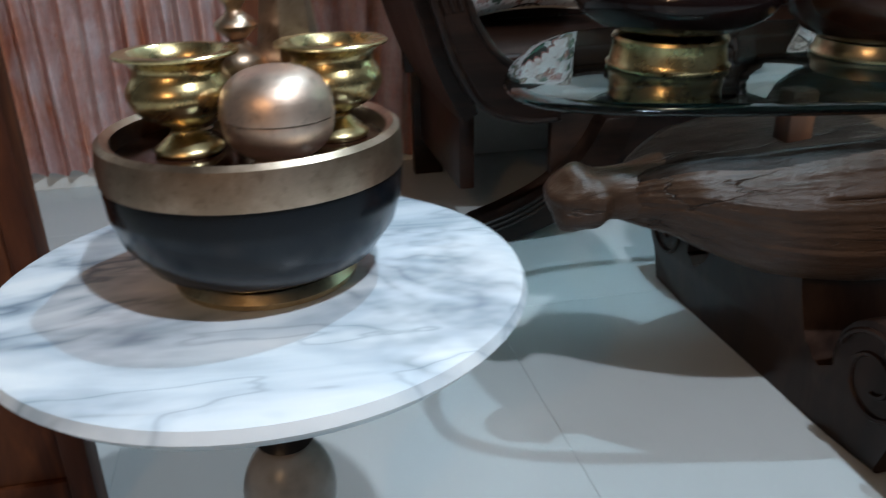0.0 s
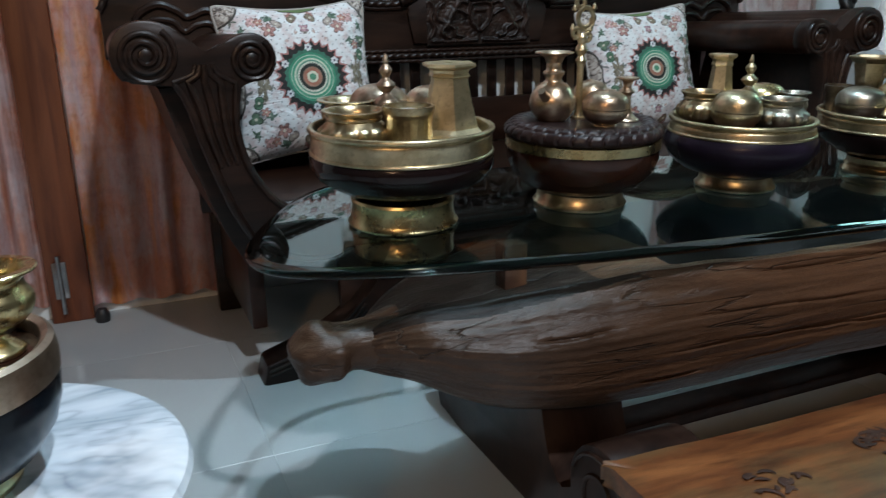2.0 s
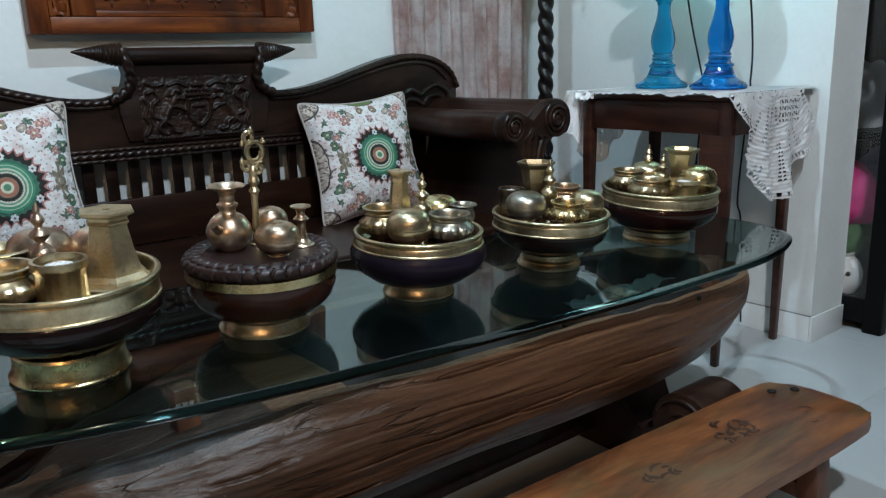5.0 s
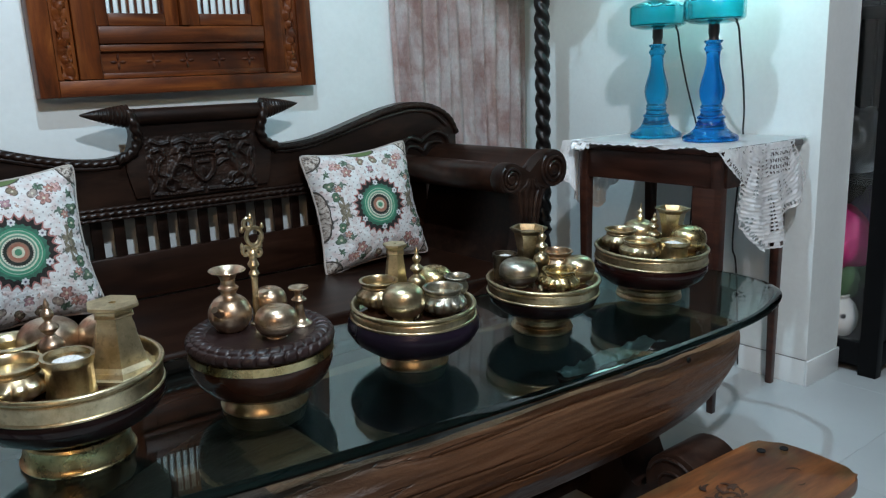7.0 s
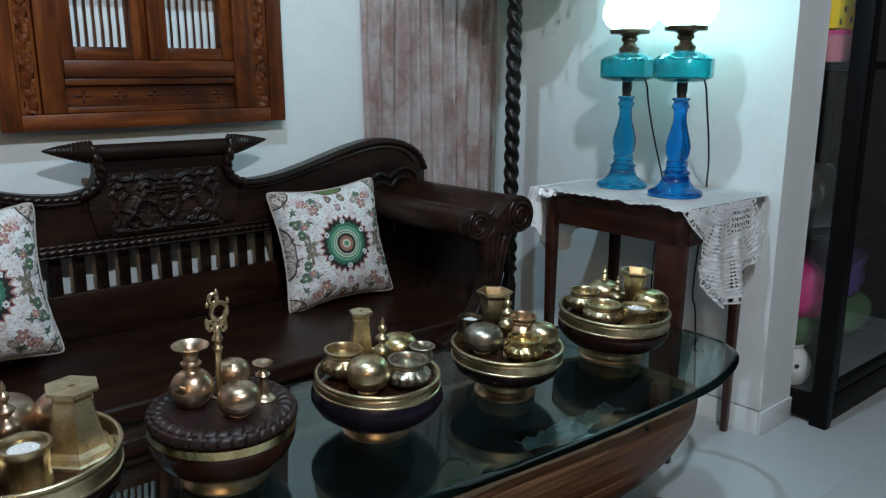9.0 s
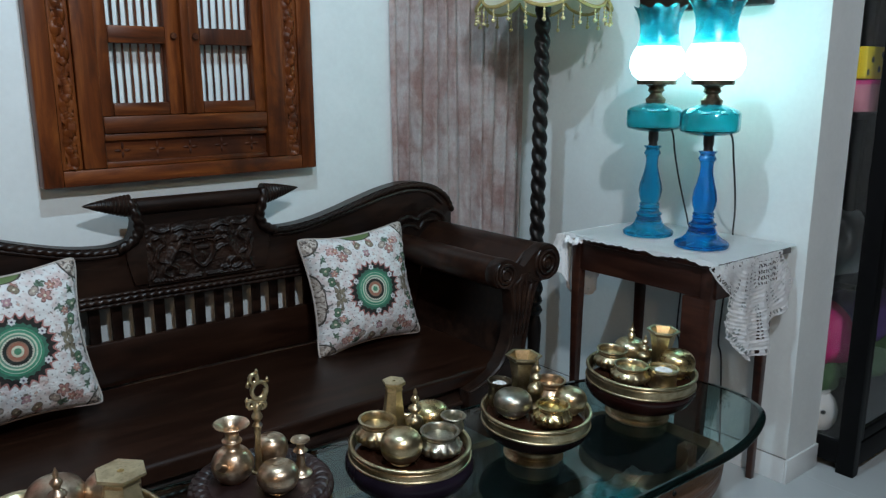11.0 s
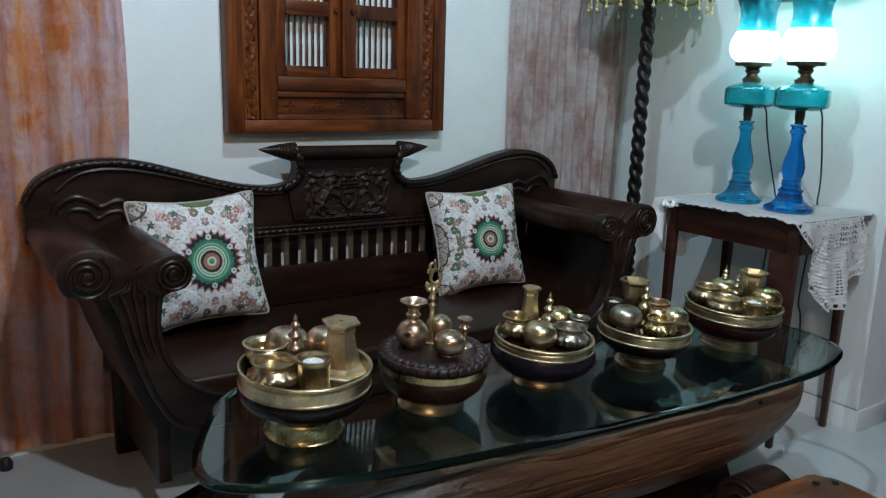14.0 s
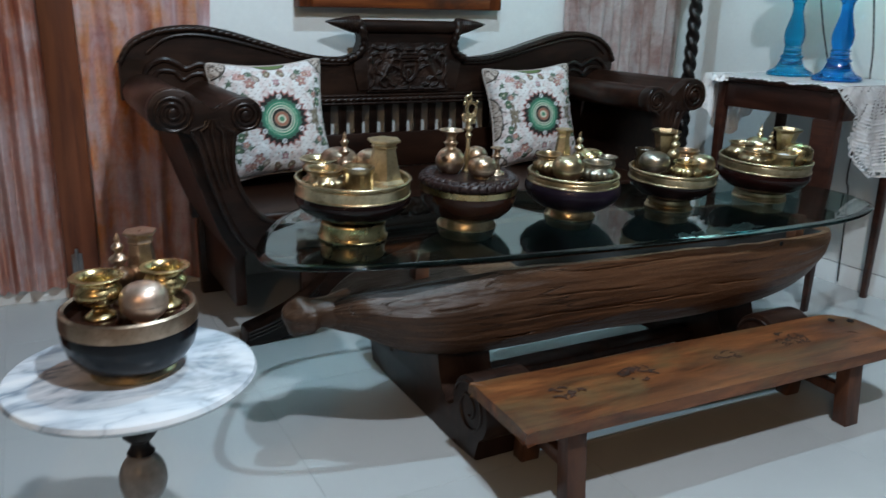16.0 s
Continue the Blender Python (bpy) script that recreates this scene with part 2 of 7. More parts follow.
BLACK_WOOD = plain("black_wood", (0.007, 0.005, 0.0045), 0.36, 0.3, 20, 0.1, spec=0.3)
WORN_WOOD = plain("worn_carving", (0.10, 0.09, 0.085), 0.5, 0.4, 40, 0.3)
PINK_CLOTH = plain("pink_cloth", (0.55, 0.03, 0.18), 0.6, 0.2, 14, 0.2)
PURPLE_CLOTH = plain("purple_cloth", (0.10, 0.05, 0.22), 0.7, 0.2, 14, 0.2)
GREEN_CLOTH = plain("green_cloth", (0.06, 0.13, 0.05), 0.7, 0.3, 14, 0.2)
PINK_PLASTIC = plain("pink_plastic", (0.55, 0.22, 0.27), 0.3, 0.2, 14, 0.05)
YELLOW_CARD = plain("yellow_card", (0.75, 0.55, 0.02), 0.5, 0.1, 14, 0.03)
WHITE_GLAZE = plain("white_glaze", (0.7, 0.7, 0.68), 0.2, 0.08, 14, 0.03)
PANE = glass("smoked_pane", (0.78, 0.80, 0.80))
BLACK_METAL = plain("black_frame", (0.0035, 0.0035, 0.004), 0.45, 0.2, spec=0.12)
BLACK_PLASTIC = plain("black_plastic", (0.015, 0.015, 0.016), 0.4, 0.2)
STEEL = metal("steel", (0.6, 0.6, 0.6), (0.4, 0.4, 0.4), (0.25, 0.4))
FRINGE = plain("bead_fringe", (0.58, 0.48, 0.24), 0.25, 0.3, 60)


def marble_material():
    m, nt, b = shader("white_marble")
    w = noise_tex(nt, coords(nt, (2.6, 7.0, 4), (0, 0, 0.35)), 0.95, 4, 0.52, 0.7)
    vein = math_node(nt, "ABSOLUTE", math_node(nt, "SUBTRACT", w, 0.5))
    veins = ramp(nt, vein, [(0.0, (0.24, 0.30, 0.36)), (0.022, (0.50, 0.57, 0.63)), (0.07, (0.78, 0.83, 0.86)), (0.2, (0.86, 0.89, 0.91))])
    where = ramp(nt, noise_tex(nt, coords(nt, (3.5, 6, 3), (0, 0, 0.5)), 1.6, 4, 0.6), [(0.40, (0, 0, 0)), (0.60, (1, 1, 1))])
    cloud = ramp(nt, noise_tex(nt, coords(nt, (3.4, 8, 4), (0, 0, 0.4)), 1.4, 4, 0.55, 0.5), [(0.36, (0.46, 0.54, 0.61)), (0.46, (0.78, 0.83, 0.88)), (0.58, (1, 1, 1))])
    w2 = noise_tex(nt, coords(nt, (3.4, 9.0, 4), (0, 0, 0.15)), 1.2, 3, 0.5, 0.6)
    thin = ramp(nt, math_node(nt, "ABSOLUTE", math_node(nt, "SUBTRACT", w2, 0.46)), [(0.0, (0.50, 0.55, 0.60)), (0.012, (0.86, 0.89, 0.91)), (0.04, (1, 1, 1))])
    knots = ramp(nt, noise_tex(nt, coords(nt, (9, 16, 4), (0, 0, 0.2)), 1.0, 4, 0.6), [(0.68, (1, 1, 1)), (0.78, (0.34, 0.38, 0.42))])
    col = mix(nt, where, (0.86, 0.89, 0.91), veins)
    col = mix(nt, 0.85, mix(nt, 0.6, mix(nt, 0.75, col, cloud, "MULTIPLY"), thin, "MULTIPLY"), knots, "MULTIPLY")
    nt.links.new(col, b.inputs["Base Color"])
    b.inputs["Roughness"].default_value = 0.26
    return m


MARBLE = marble_material()
GREY_STONE = plain("grey_stone", (0.20, 0.185, 0.17), 0.3, 0.75, 22, 0.05)


def curtain_material(name, streaks, patch, streak=(16, 16, 0.8), patch_mix=0.6, blot=(0.62, 0.40, 0.40), dye=(0.5, 0.2, 0.18), dye_mix=0.6):
    """Thin tie-dyed cloth: long upright streaks, cloudy pale patches, blots of dye and a woven rib."""
    m, nt, b = shader(name)
    a = noise_tex(nt, coords(nt, streak), 1.0, 4, 0.52, 0.5)
    col = ramp(nt, a, streaks)
    c = noise_tex(nt, coords(nt, (6, 6, 4.5)), 1.3, 5, 0.58, 0.4)
    col = mix(nt, math_node(nt, "MULTIPLY", ramp(nt, c, [(0.44, (0, 0, 0)), (0.58, (1, 1, 1))]), patch_mix), col, patch)
    e = noise_tex(nt, coords(nt, (8, 8, 4.5)), 1.0, 5, 0.58, 0.5)
    col = mix(nt, math_node(nt, "MULTIPLY", ramp(nt, e, [(0.50, (0, 0, 0)), (0.60, (1, 1, 1))]), dye_mix), col, dye)
    d = noise_tex(nt, coords(nt, (44, 44, 30)), 1.0, 5, 0.65, 0.6)
    col = mix(nt, math_node(nt, "MULTIPLY", ramp(nt, d, [(0.50, (0, 0, 0)), (0.66, (1, 1, 1))]), 0.4), col, blot, "MULTIPLY")
    rows = noise_tex(nt, coords(nt, (3, 3, 38)), 1.0, 3)
    col = mix(nt, 0.22, col, ramp(nt, rows, [(0.38, (0.78, 0.74, 0.74)), (0.58, (1.12, 1.12, 1.12))]), "MULTIPLY")
    weave = noise_tex(nt, coords(nt, (240, 240, 80)), 1.0, 2)
    col = mix(nt, 0.3, col, ramp(nt, weave, [(0.3, (0.62, 0.62, 0.62)), (0.7, (1.1, 1.1, 1.1))]), "MULTIPLY")
    nt.links.new(col, b.inputs["Base Color"])
    b.inputs["Roughness"].default_value = 0.75
    b.inputs["Sheen Weight"].default_value = 0.2
    bump(nt, b, weave, 0.1, 0.001)
    return m


CURTAIN_PINK = curtain_material("pink_curtain", [(0.36, (0.50, 0.33, 0.29)), (0.46, (0.62, 0.46, 0.43)), (0.54, (0.70, 0.57, 0.55)), (0.64, (0.80, 0.73, 0.71))], (0.78, 0.71, 0.69), (13, 13, 7.0), 0.8, (0.80, 0.60, 0.57), (0.52, 0.31, 0.27), 0.4)
CURTAIN_RUST = curtain_material("rust_curtain", [(0.36, (0.60, 0.22, 0.12)), (0.45, (0.76, 0.38, 0.27)), (0.54, (0.84, 0.56, 0.50)), (0.64, (0.90, 0.78, 0.78))], (0.86, 0.74, 0.76), (16, 16, 1.6), 0.6, (0.84, 0.52, 0.46), (0.60, 0.26, 0.20), 0.5)
CURTAIN_ORANGE = curtain_material("orange_curtain", [(0.34, (0.66, 0.17, 0.04)), (0.42, (0.88, 0.38, 0.12)), (0.50, (0.88, 0.50, 0.34)), (0.57, (0.74, 0.46, 0.46)), (0.66, (0.92, 0.80, 0.82))], (0.88, 0.70, 0.72), (11, 11, 1.6), 0.7, (0.80, 0.46, 0.44), (0.80, 0.27, 0.07), 0.55)


def cushion_material():
    """White cotton print: a round rosette in the middle, small flowers and leaves over the rest."""
    m, nt, b = shader("printed_cotton")
    tc = nt.nodes.new("ShaderNodeTexCoord")
    sep = nt.nodes.new("ShaderNodeSeparateXYZ")
    nt.links.new(tc.outputs["Object"], sep.inputs[0])
    x, z = math_node(nt, "SUBTRACT", sep.outputs[0], 0.006), math_node(nt, "ADD", sep.outputs[2], 0.006)
    r = math_node(nt, "SQRT", math_node(nt, "ADD", math_node(nt, "MULTIPLY", x, x), math_node(nt, "MULTIPLY", z, z)))
    r = math_node(nt, "MULTIPLY", r, 1.2)
    a = math_node(nt, "ARCTAN2", z, x)
    v2 = nt.nodes.new("ShaderNodeCombineXYZ")
    nt.links.new(math_node(nt, "ABSOLUTE", x), v2.inputs[0])
    nt.links.new(math_node(nt, "ABSOLUTE", z), v2.inputs[1])

    def flowers(scale, cut, stops, rare=0.22):
        vo = nt.nodes.new("ShaderNodeTexVoronoi")
        vo.inputs["Scale"].default_value = scale
        wob = nt.nodes.new("ShaderNodeVectorMath")
        wob.operation = "ADD"
        nn = nt.nodes.new("ShaderNodeTexNoise")
        nn.inputs["Scale"].default_value = scale * 1.6
        sc = nt.nodes.new("ShaderNodeVectorMath")
        sc.operation = "SCALE"
        sc.inputs["Scale"].default_value = 0.7 / scale
        nt.links.new(v2.outputs[0], nn.inputs["Vector"])
        nt.links.new(nn.outputs["Color"], sc.inputs[0])
        nt.links.new(v2.outputs[0], wob.inputs[0])
        nt.links.new(sc.outputs[0], wob.inputs[1])
        nt.links.new(wob.outputs[0], vo.inputs["Vector"])
        sp = nt.nodes.new("ShaderNodeSeparateColor")
        nt.links.new(vo.outputs["Color"], sp.inputs[0])
        col = ramp(nt, sp.outputs[0], stops)
        rel = nt.nodes.new("ShaderNodeVectorMath")
        rel.operation = "SUBTRACT"
        nt.links.new(wob.outputs[0], rel.inputs[0])
        nt.links.new(vo.outputs["Position"], rel.inputs[1])
        xyz = nt.nodes.new("ShaderNodeSeparateXYZ")
        nt.links.new(rel.outputs[0], xyz.inputs[0])
        turn = math_node(nt, "ADD", math_node(nt, "MULTIPLY", math_node(nt, "ARCTAN2", xyz.outputs[1], xyz.outputs[0]), 2.5), math_node(nt, "MULTIPLY", sp.outputs[2], 9.0))
        petal = math_node(nt, "ADD", math_node(nt, "MULTIPLY", math_node(nt, "ABSOLUTE", math_node(nt, "SINE", turn)), 0.5 * cut), 0.6 * cut)
        near = math_node(nt, "LESS_THAN", vo.outputs["Distance"], petal)
        eye = math_node(nt, "LESS_THAN", vo.outputs["Distance"], 0.22 * cut)
        rim = math_node(nt, "GREATER_THAN", vo.outputs["Distance"], math_node(nt, "MULTIPLY", petal, 0.84))
        col = mix(nt, eye, mix(nt, math_node(nt, "MULTIPLY", rim, 0.4), col, (0.10, 0.09, 0.08)), (0.62, 0.55, 0.45))
        keep = math_node(nt, "GREATER_THAN", sp.outputs[1], rare)
        return col, math_node(nt, "MULTIPLY", near, keep)

    base = mix(nt, ramp(nt, noise_tex(nt, v2.outputs[0], 34, 4), [(0.46, (0, 0, 0)), (0.62, (1, 1, 1))]), (0.76, 0.76, 0.75), (0.66, 0.55, 0.53))
    c1, m1 = flowers(15, 0.33, [(0.0, (0.36, 0.18, 0.16)), (0.25, (0.11, 0.15, 0.09)), (0.45, (0.50, 0.28, 0.28)), (0.65, (0.05, 0.11, 0.06)), (1.0, (0.24, 0.22, 0.23))], 0.58)
    c2, m2 = flowers(29, 0.38, [(0.0, (0.34, 0.13, 0.11)), (0.3, (0.13, 0.16, 0.12)), (0.55, (0.20, 0.21, 0.21)), (0.8, (0.07, 0.13, 0.08)), (1.0, (0.60, 0.34, 0.33))], 0.55)
    c3, _ = flowers(70, 0.25, [(0.0, (0.16, 0.20, 0.20)), (0.5, (0.30, 0.32, 0.34)), (1.0, (0.45, 0.26, 0.22))])
    veil = ramp(nt, noise_tex(nt, v2.outputs[0], 150, 3), [(0.40, (0.6, 0.6, 0.6)), (0.54, (1.5, 1.5, 1.5))])
    c0, m0 = flowers(48, 0.24, [(0.0, (0.50, 0.30, 0.28)), (0.35, (0.12, 0.20, 0.09)), (0.6, (0.58, 0.34, 0.34)), (1.0, (0.14, 0.20, 0.12))], 0.72)
    ground = mix(nt, m0, base, mix(nt, 0.8, c0, veil, "MULTIPLY"))
    lattice = [math_node(nt, "SUBTRACT", math_node(nt, "FRACT", math_node(nt, "MULTIPLY", axis, 46.0)), 0.5) for axis in (math_node(nt, "ADD", x, z), math_node(nt, "SUBTRACT", x, z))]
    m3 = math_node(nt, "LESS_THAN", math_node(nt, "ADD", math_node(nt, "MULTIPLY", lattice[0], lattice[0]), math_node(nt, "MULTIPLY", lattice[1], lattice[1])), 0.017)
    ground = mix(nt, math_node(nt, "MULTIPLY", m3, 0.8), ground, c3)
    ground = mix(nt, m2, ground, mix(nt, 0.8, c2, veil, "MULTIPLY"))
    ground = mix(nt, m1, ground, mix(nt, 0.8, c1, veil, "MULTIPLY"))
    ax, az = math_node(nt, "ABSOLUTE", x), math_node(nt, "ABSOLUTE", z)

    def bloom(ground, cx, cz, size, lobes, phase, colour):
        """A flower or leaf printed in all four quarters."""
        dx, dz = math_node(nt, "SUBTRACT", ax, cx), math_node(nt, "SUBTRACT", az, cz)
        far = math_node(nt, "SQRT", math_node(nt, "ADD", math_node(nt, "MULTIPLY", dx, dx), math_node(nt, "MULTIPLY", dz, dz)))
        ang = math_node(nt, "ADD", math_node(nt, "MULTIPLY", math_node(nt, "ARCTAN2", dz, dx), lobes), phase)
        edge = math_node(nt, "ADD", math_node(nt, "MULTIPLY", math_node(nt, "ABSOLUTE", math_node(nt, "SINE", ang)), size * 0.5), size * 0.5)
        ground = mix(nt, math_node(nt, "LESS_THAN", far, edge), ground, (colour[0] * 0.35, colour[1] * 0.35, colour[2] * 0.35))
        ground = mix(nt, math_node(nt, "LESS_THAN", far, math_node(nt, "MULTIPLY", edge, 0.86)), ground, mix(nt, 0.7, colour, veil, "MULTIPLY"))
        return mix(nt, math_node(nt, "LESS_THAN", far, size * 0.2), ground, (0.66, 0.60, 0.48))

    for cx, cz, size, lobes, phase, colour in ((0.088, 0.122, 0.019, 2.5, 0.4, (0.36, 0.19, 0.165)), (0.066, 0.138, 0.015, 1.0, 1.0, (0.34, 0.28, 0.24)), (0.108, 0.146, 0.013, 2.5, 1.3, (0.40, 0.20, 0.16)), (0.140, 0.050, 0.016, 1.0, 0.2, (0.08, 0.15, 0.09)), (0.152, 0.088, 0.017, 1.5, 0.8, (0.11, 0.17, 0.11)), (0.128, 0.074, 0.012, 2.5, 0.2, (0.42, 0.22, 0.18)), (0.024, 0.150, 0.014, 1.0, 2.2, (0.20, 0.16, 0.11)), (0.0, 0.122, 0.014, 2.5, 0.0, (0.40, 0.24, 0.26))):
        ground = bloom(ground, cx, cz, size, lobes, phase, colour)
    # rosette: plain inner rings, toothed outer rings, six white flowers on the dark band
    teeth = math_node(nt, "MULTIPLY", math_node(nt, "SINE", math_node(nt, "MULTIPLY", a, 34.0)), 0.0028)
    tips = math_node(nt, "MULTIPLY", math_node(nt, "ABSOLUTE", math_node(nt, "SINE", math_node(nt, "MULTIPLY", a, 13.0))), 0.015)
    inner = math_node(nt, "MULTIPLY", r, 14.0)
    rings = ramp(nt, inner, [(0.0, (0.08, 0.24, 0.14)), (0.14, (0.60, 0.60, 0.46)), (0.24, (0.36, 0.15, 0.10)), (0.36, (0.28, 0.16, 0.11)), (0.42, (0.02, 0.025, 0.02)), (0.55, (0.62, 0.62, 0.50)), (0.63, (0.14, 0.28, 0.20)), (0.70, (0.55, 0.60, 0.46)), (0.77, (0.07, 0.28, 0.17)), (0.87, (0.38, 0.50, 0.38)), (0.91, (0.05, 0.24, 0.14))])
    for n in nt.nodes:
        if n.type == "VALTORGB" and len(n.color_ramp.elements) == 11:
            n.color_ramp.interpolation = "CONSTANT"
    rt = math_node(nt, "ADD", r, teeth)
    rp = math_node(nt, "ADD", r, tips)
    col = mix(nt, math_node(nt, "LESS_THAN", rp, 0.1165), ground, (0.40, 0.17, 0.15))
    col = mix(nt, math_node(nt, "LESS_THAN", rp, 0.1095), col, (0.022, 0.018, 0.016))
    col = mix(nt, math_node(nt, "LESS_THAN", math_node(nt, "ADD", r, math_node(nt, "MULTIPLY", tips, 0.35)), 0.086), col, (0.045, 0.15, 0.10))
    col = mix(nt, math_node(nt, "LESS_THAN", r, 0.072), col, rings)
    band = math_node(nt, "MULTIPLY", math_node(nt, "LESS_THAN", rt, 0.040), math_node(nt, "GREATER_THAN", rt, 0.032))
    col = mix(nt, band, col, (0.02, 0.025, 0.02))
    cell = math_node(nt, "SUBTRACT", math_node(nt, "FRACT", math_node(nt, "MULTIPLY", a, 6 / math.tau)), 0.5)
    arc6 = math_node(nt, "MULTIPLY", cell, 0.088 * math.tau / 6)
    dr = math_node(nt, "SUBTRACT", r, 0.088)
    d = math_node(nt, "SQRT", math_node(nt, "ADD", math_node(nt, "MULTIPLY", arc6, arc6), math_node(nt, "MULTIPLY", dr, dr)))
    petal = math_node(nt, "ADD", d, math_node(nt, "MULTIPLY", math_node(nt, "SINE", math_node(nt, "MULTIPLY", math_node(nt, "ARCTAN2", arc6, dr), 6.0)), 0.0016))
    col = mix(nt, math_node(nt, "LESS_THAN", petal, 0.0105), col, (0.66, 0.66, 0.66))
    col = mix(nt, math_node(nt, "LESS_THAN", d, 0.0035), col, (0.10, 0.08, 0.12))
    # paisley corners, lens shapes at the sides, green half rosette at the top
    lace = ramp(nt, noise_tex(nt, v2.outputs[0], 75, 3, 0.6, 1.5), [(0.40, (0.10, 0.08, 0.07)), (0.50, (0.42, 0.35, 0.30)), (0.6, (0.62, 0.56, 0.50))])

    def oval(cx, cz, rx, rz):
        qx = math_node(nt, "MULTIPLY", math_node(nt, "SUBTRACT", ax, cx), 1 / rx)
        qz = math_node(nt, "MULTIPLY", math_node(nt, "SUBTRACT", az, cz), 1 / rz)
        return math_node(nt, "ADD", math_node(nt, "MULTIPLY", qx, qx), math_node(nt, "MULTIPLY", qz, qz))

    for shape, fill in ((oval(0.204, 0.204, 0.060, 0.060), lace), (oval(0.198, 0.0, 0.036, 0.090), lace), (oval(0.0, 0.198, 0.064, 0.032), mix(nt, math_node(nt, "GREATER_THAN", z, 0.0), lace, (0.13, 0.20, 0.07)))):
        col = mix(nt, math_node(nt, "LESS_THAN", shape, 1.0), col, (0.07, 0.06, 0.05))
        col = mix(nt, math_node(nt, "LESS_THAN", shape, 0.84), col, fill)
    nt.links.new(col, b.inputs["Base Color"])
    b.inputs["Roughness"].default_value = 0.85
    weave = noise_tex(nt, coords(nt, (500, 500, 500)), 1.0, 2)
    crease = math_node(nt, "ABSOLUTE", math_node(nt, "SUBTRACT", noise_tex(nt, coords(nt, (9, 9, 13)), 1.0, 4, 0.55, 1.2), 0.5))
    bump(nt, b, math_node(nt, "ADD", math_node(nt, "MULTIPLY", weave, 0.05), crease), 0.55, 0.03)
    return m


CUSHION = cushion_material()
PIPING = plain("cushion_piping", (0.45, 0.40, 0.36), 0.85, 0.15, 60, 0.2)
LACE = plain("lace_cotton", (0.96, 0.96, 0.96), 0.9, 0.02, 160, 0.3, depth=0.001)
LACE.node_tree.nodes["Principled BSDF"].inputs["Sheen Weight"].default_value = 0.35
SHADE_CLOTH = plain("lampshade_cloth", (0.84, 0.80, 0.66), 0.8, 0.06, 60, 0.1)
TRIM_CLOTH = plain("lampshade_trim", (0.40, 0.30, 0.11), 0.8, 0.2, 60, 0.2)


def glow(name, colour, strength):
    m, nt, b = shader(name)
    b.inputs["Base Color"].default_value = (*colour, 1)
    b.inputs["Emission Color"].default_value = (*colour, 1)
    b.inputs["Emission Strength"].default_value = strength
    return m


LAMP_GLOW = glow("lit_lamp_globe", (0.52, 1.0, 0.97), 7.5)


# ---- shape helpers ----
def thing(name, label, category, at=(0, 0, 0), turn=0, group="", kind=""):
    ob = new(name)
    ob.empty_display_size = 0.05
    ob.matrix_basis = pose(*at, 0, 0, turn)
    return tagged(ob, label, category, group, kind)


def finish(bm, name, material, smooth):
    me = bpy.data.meshes.new(name)
    bmesh.ops.recalc_face_normals(bm, faces=bm.faces)
    bm.to_mesh(me)
    bm.free()
    me.materials.append(material)
    if smooth:
        me.shade_smooth()
        me.set_sharp_from_angle(angle=radians(smooth if smooth is not True else 40))
    return me


def part(name, bm, material, parent, label="", smooth=True):
    ob = new(name, finish(bm, name, material, smooth))
    ob.parent = parent
    return tagged(ob, label)


def structure(name, bm, material, label, category, smooth=False):
    return tagged(new(name, finish(bm, name, material, smooth)), label, category, "", "structure")


def box(lo, hi, bevel=0.0, segments=2, bm=None):
    bm = bm or bmesh.new()
    c = [(a + b) / 2 for a, b in zip(lo, hi)]
    s = [abs(b - a) for a, b in zip(lo, hi)]
    made = bmesh.ops.create_cube(bm, size=1, matrix=Matrix.LocRotScale(c, None, s))["verts"]
    if bevel:
        edges = list({e for v in made for e in v.link_edges})
        bmesh.ops.bevel(bm, geom=edges, offset=bevel, segments=segments, affect="EDGES", profile=0.5)
    return bm


def lathe(profile, at=(0, 0, 0), seg=40, wave=0.0, lobes=0, wave_from=-9.0, wave_to=9.0, bm=None, turn=0.0):
    """A turned solid from a profile of (radius, height)."""
    bm = bm or bmesh.new()
    rings = []
    for r, z in profile:
        ring = []
        for i in range(seg):
            a = math.tau * i / seg + turn
            k = r
            if lobes and wave_from <= z <= wave_to:
                k = r * (1 + wave * abs(math.sin(lobes * a / 2)))
            ring.append(bm.verts.new((at[0] + k * math.cos(a), at[1] + k * math.sin(a), at[2] + z)))
        rings.append(ring)
    for p, q in zip(rings, rings[1:]):
        for i in range(seg):
            bm.faces.new((p[i], p[(i + 1) % seg], q[(i + 1) % seg], q[i]))
    for ring, (r, z) in ((rings[0], profile[0]), (rings[-1], profile[-1])):
        if r > 1e-4:
            bm.faces.new(ring)
    bmesh.ops.remove_doubles(bm, verts=rings[0] + rings[-1], dist=1e-5)
    return bm


def smooth_line(points, steps=6, closed=False):
    """A Catmull-Rom line through points of any dimension."""
    n, out = len(points), []
    last = n if closed else n - 1
    for i in range(last):
        p = [points[(i + k) % n] if closed else points[min(max(i + k, 0), n - 1)] for k in (-1, 0, 1, 2)]
        for s in range(steps):
            t = s / steps
            out.append(tuple(0.5 * (2 * b + (c - a) * t + (2 * a - 5 * b + 4 * c - d) * t * t + (3 * b - a - 3 * c + d) * t ** 3) for a, b, c, d in zip(*p)))
    if not closed:
        out.append(tuple(points[-1]))
    return out


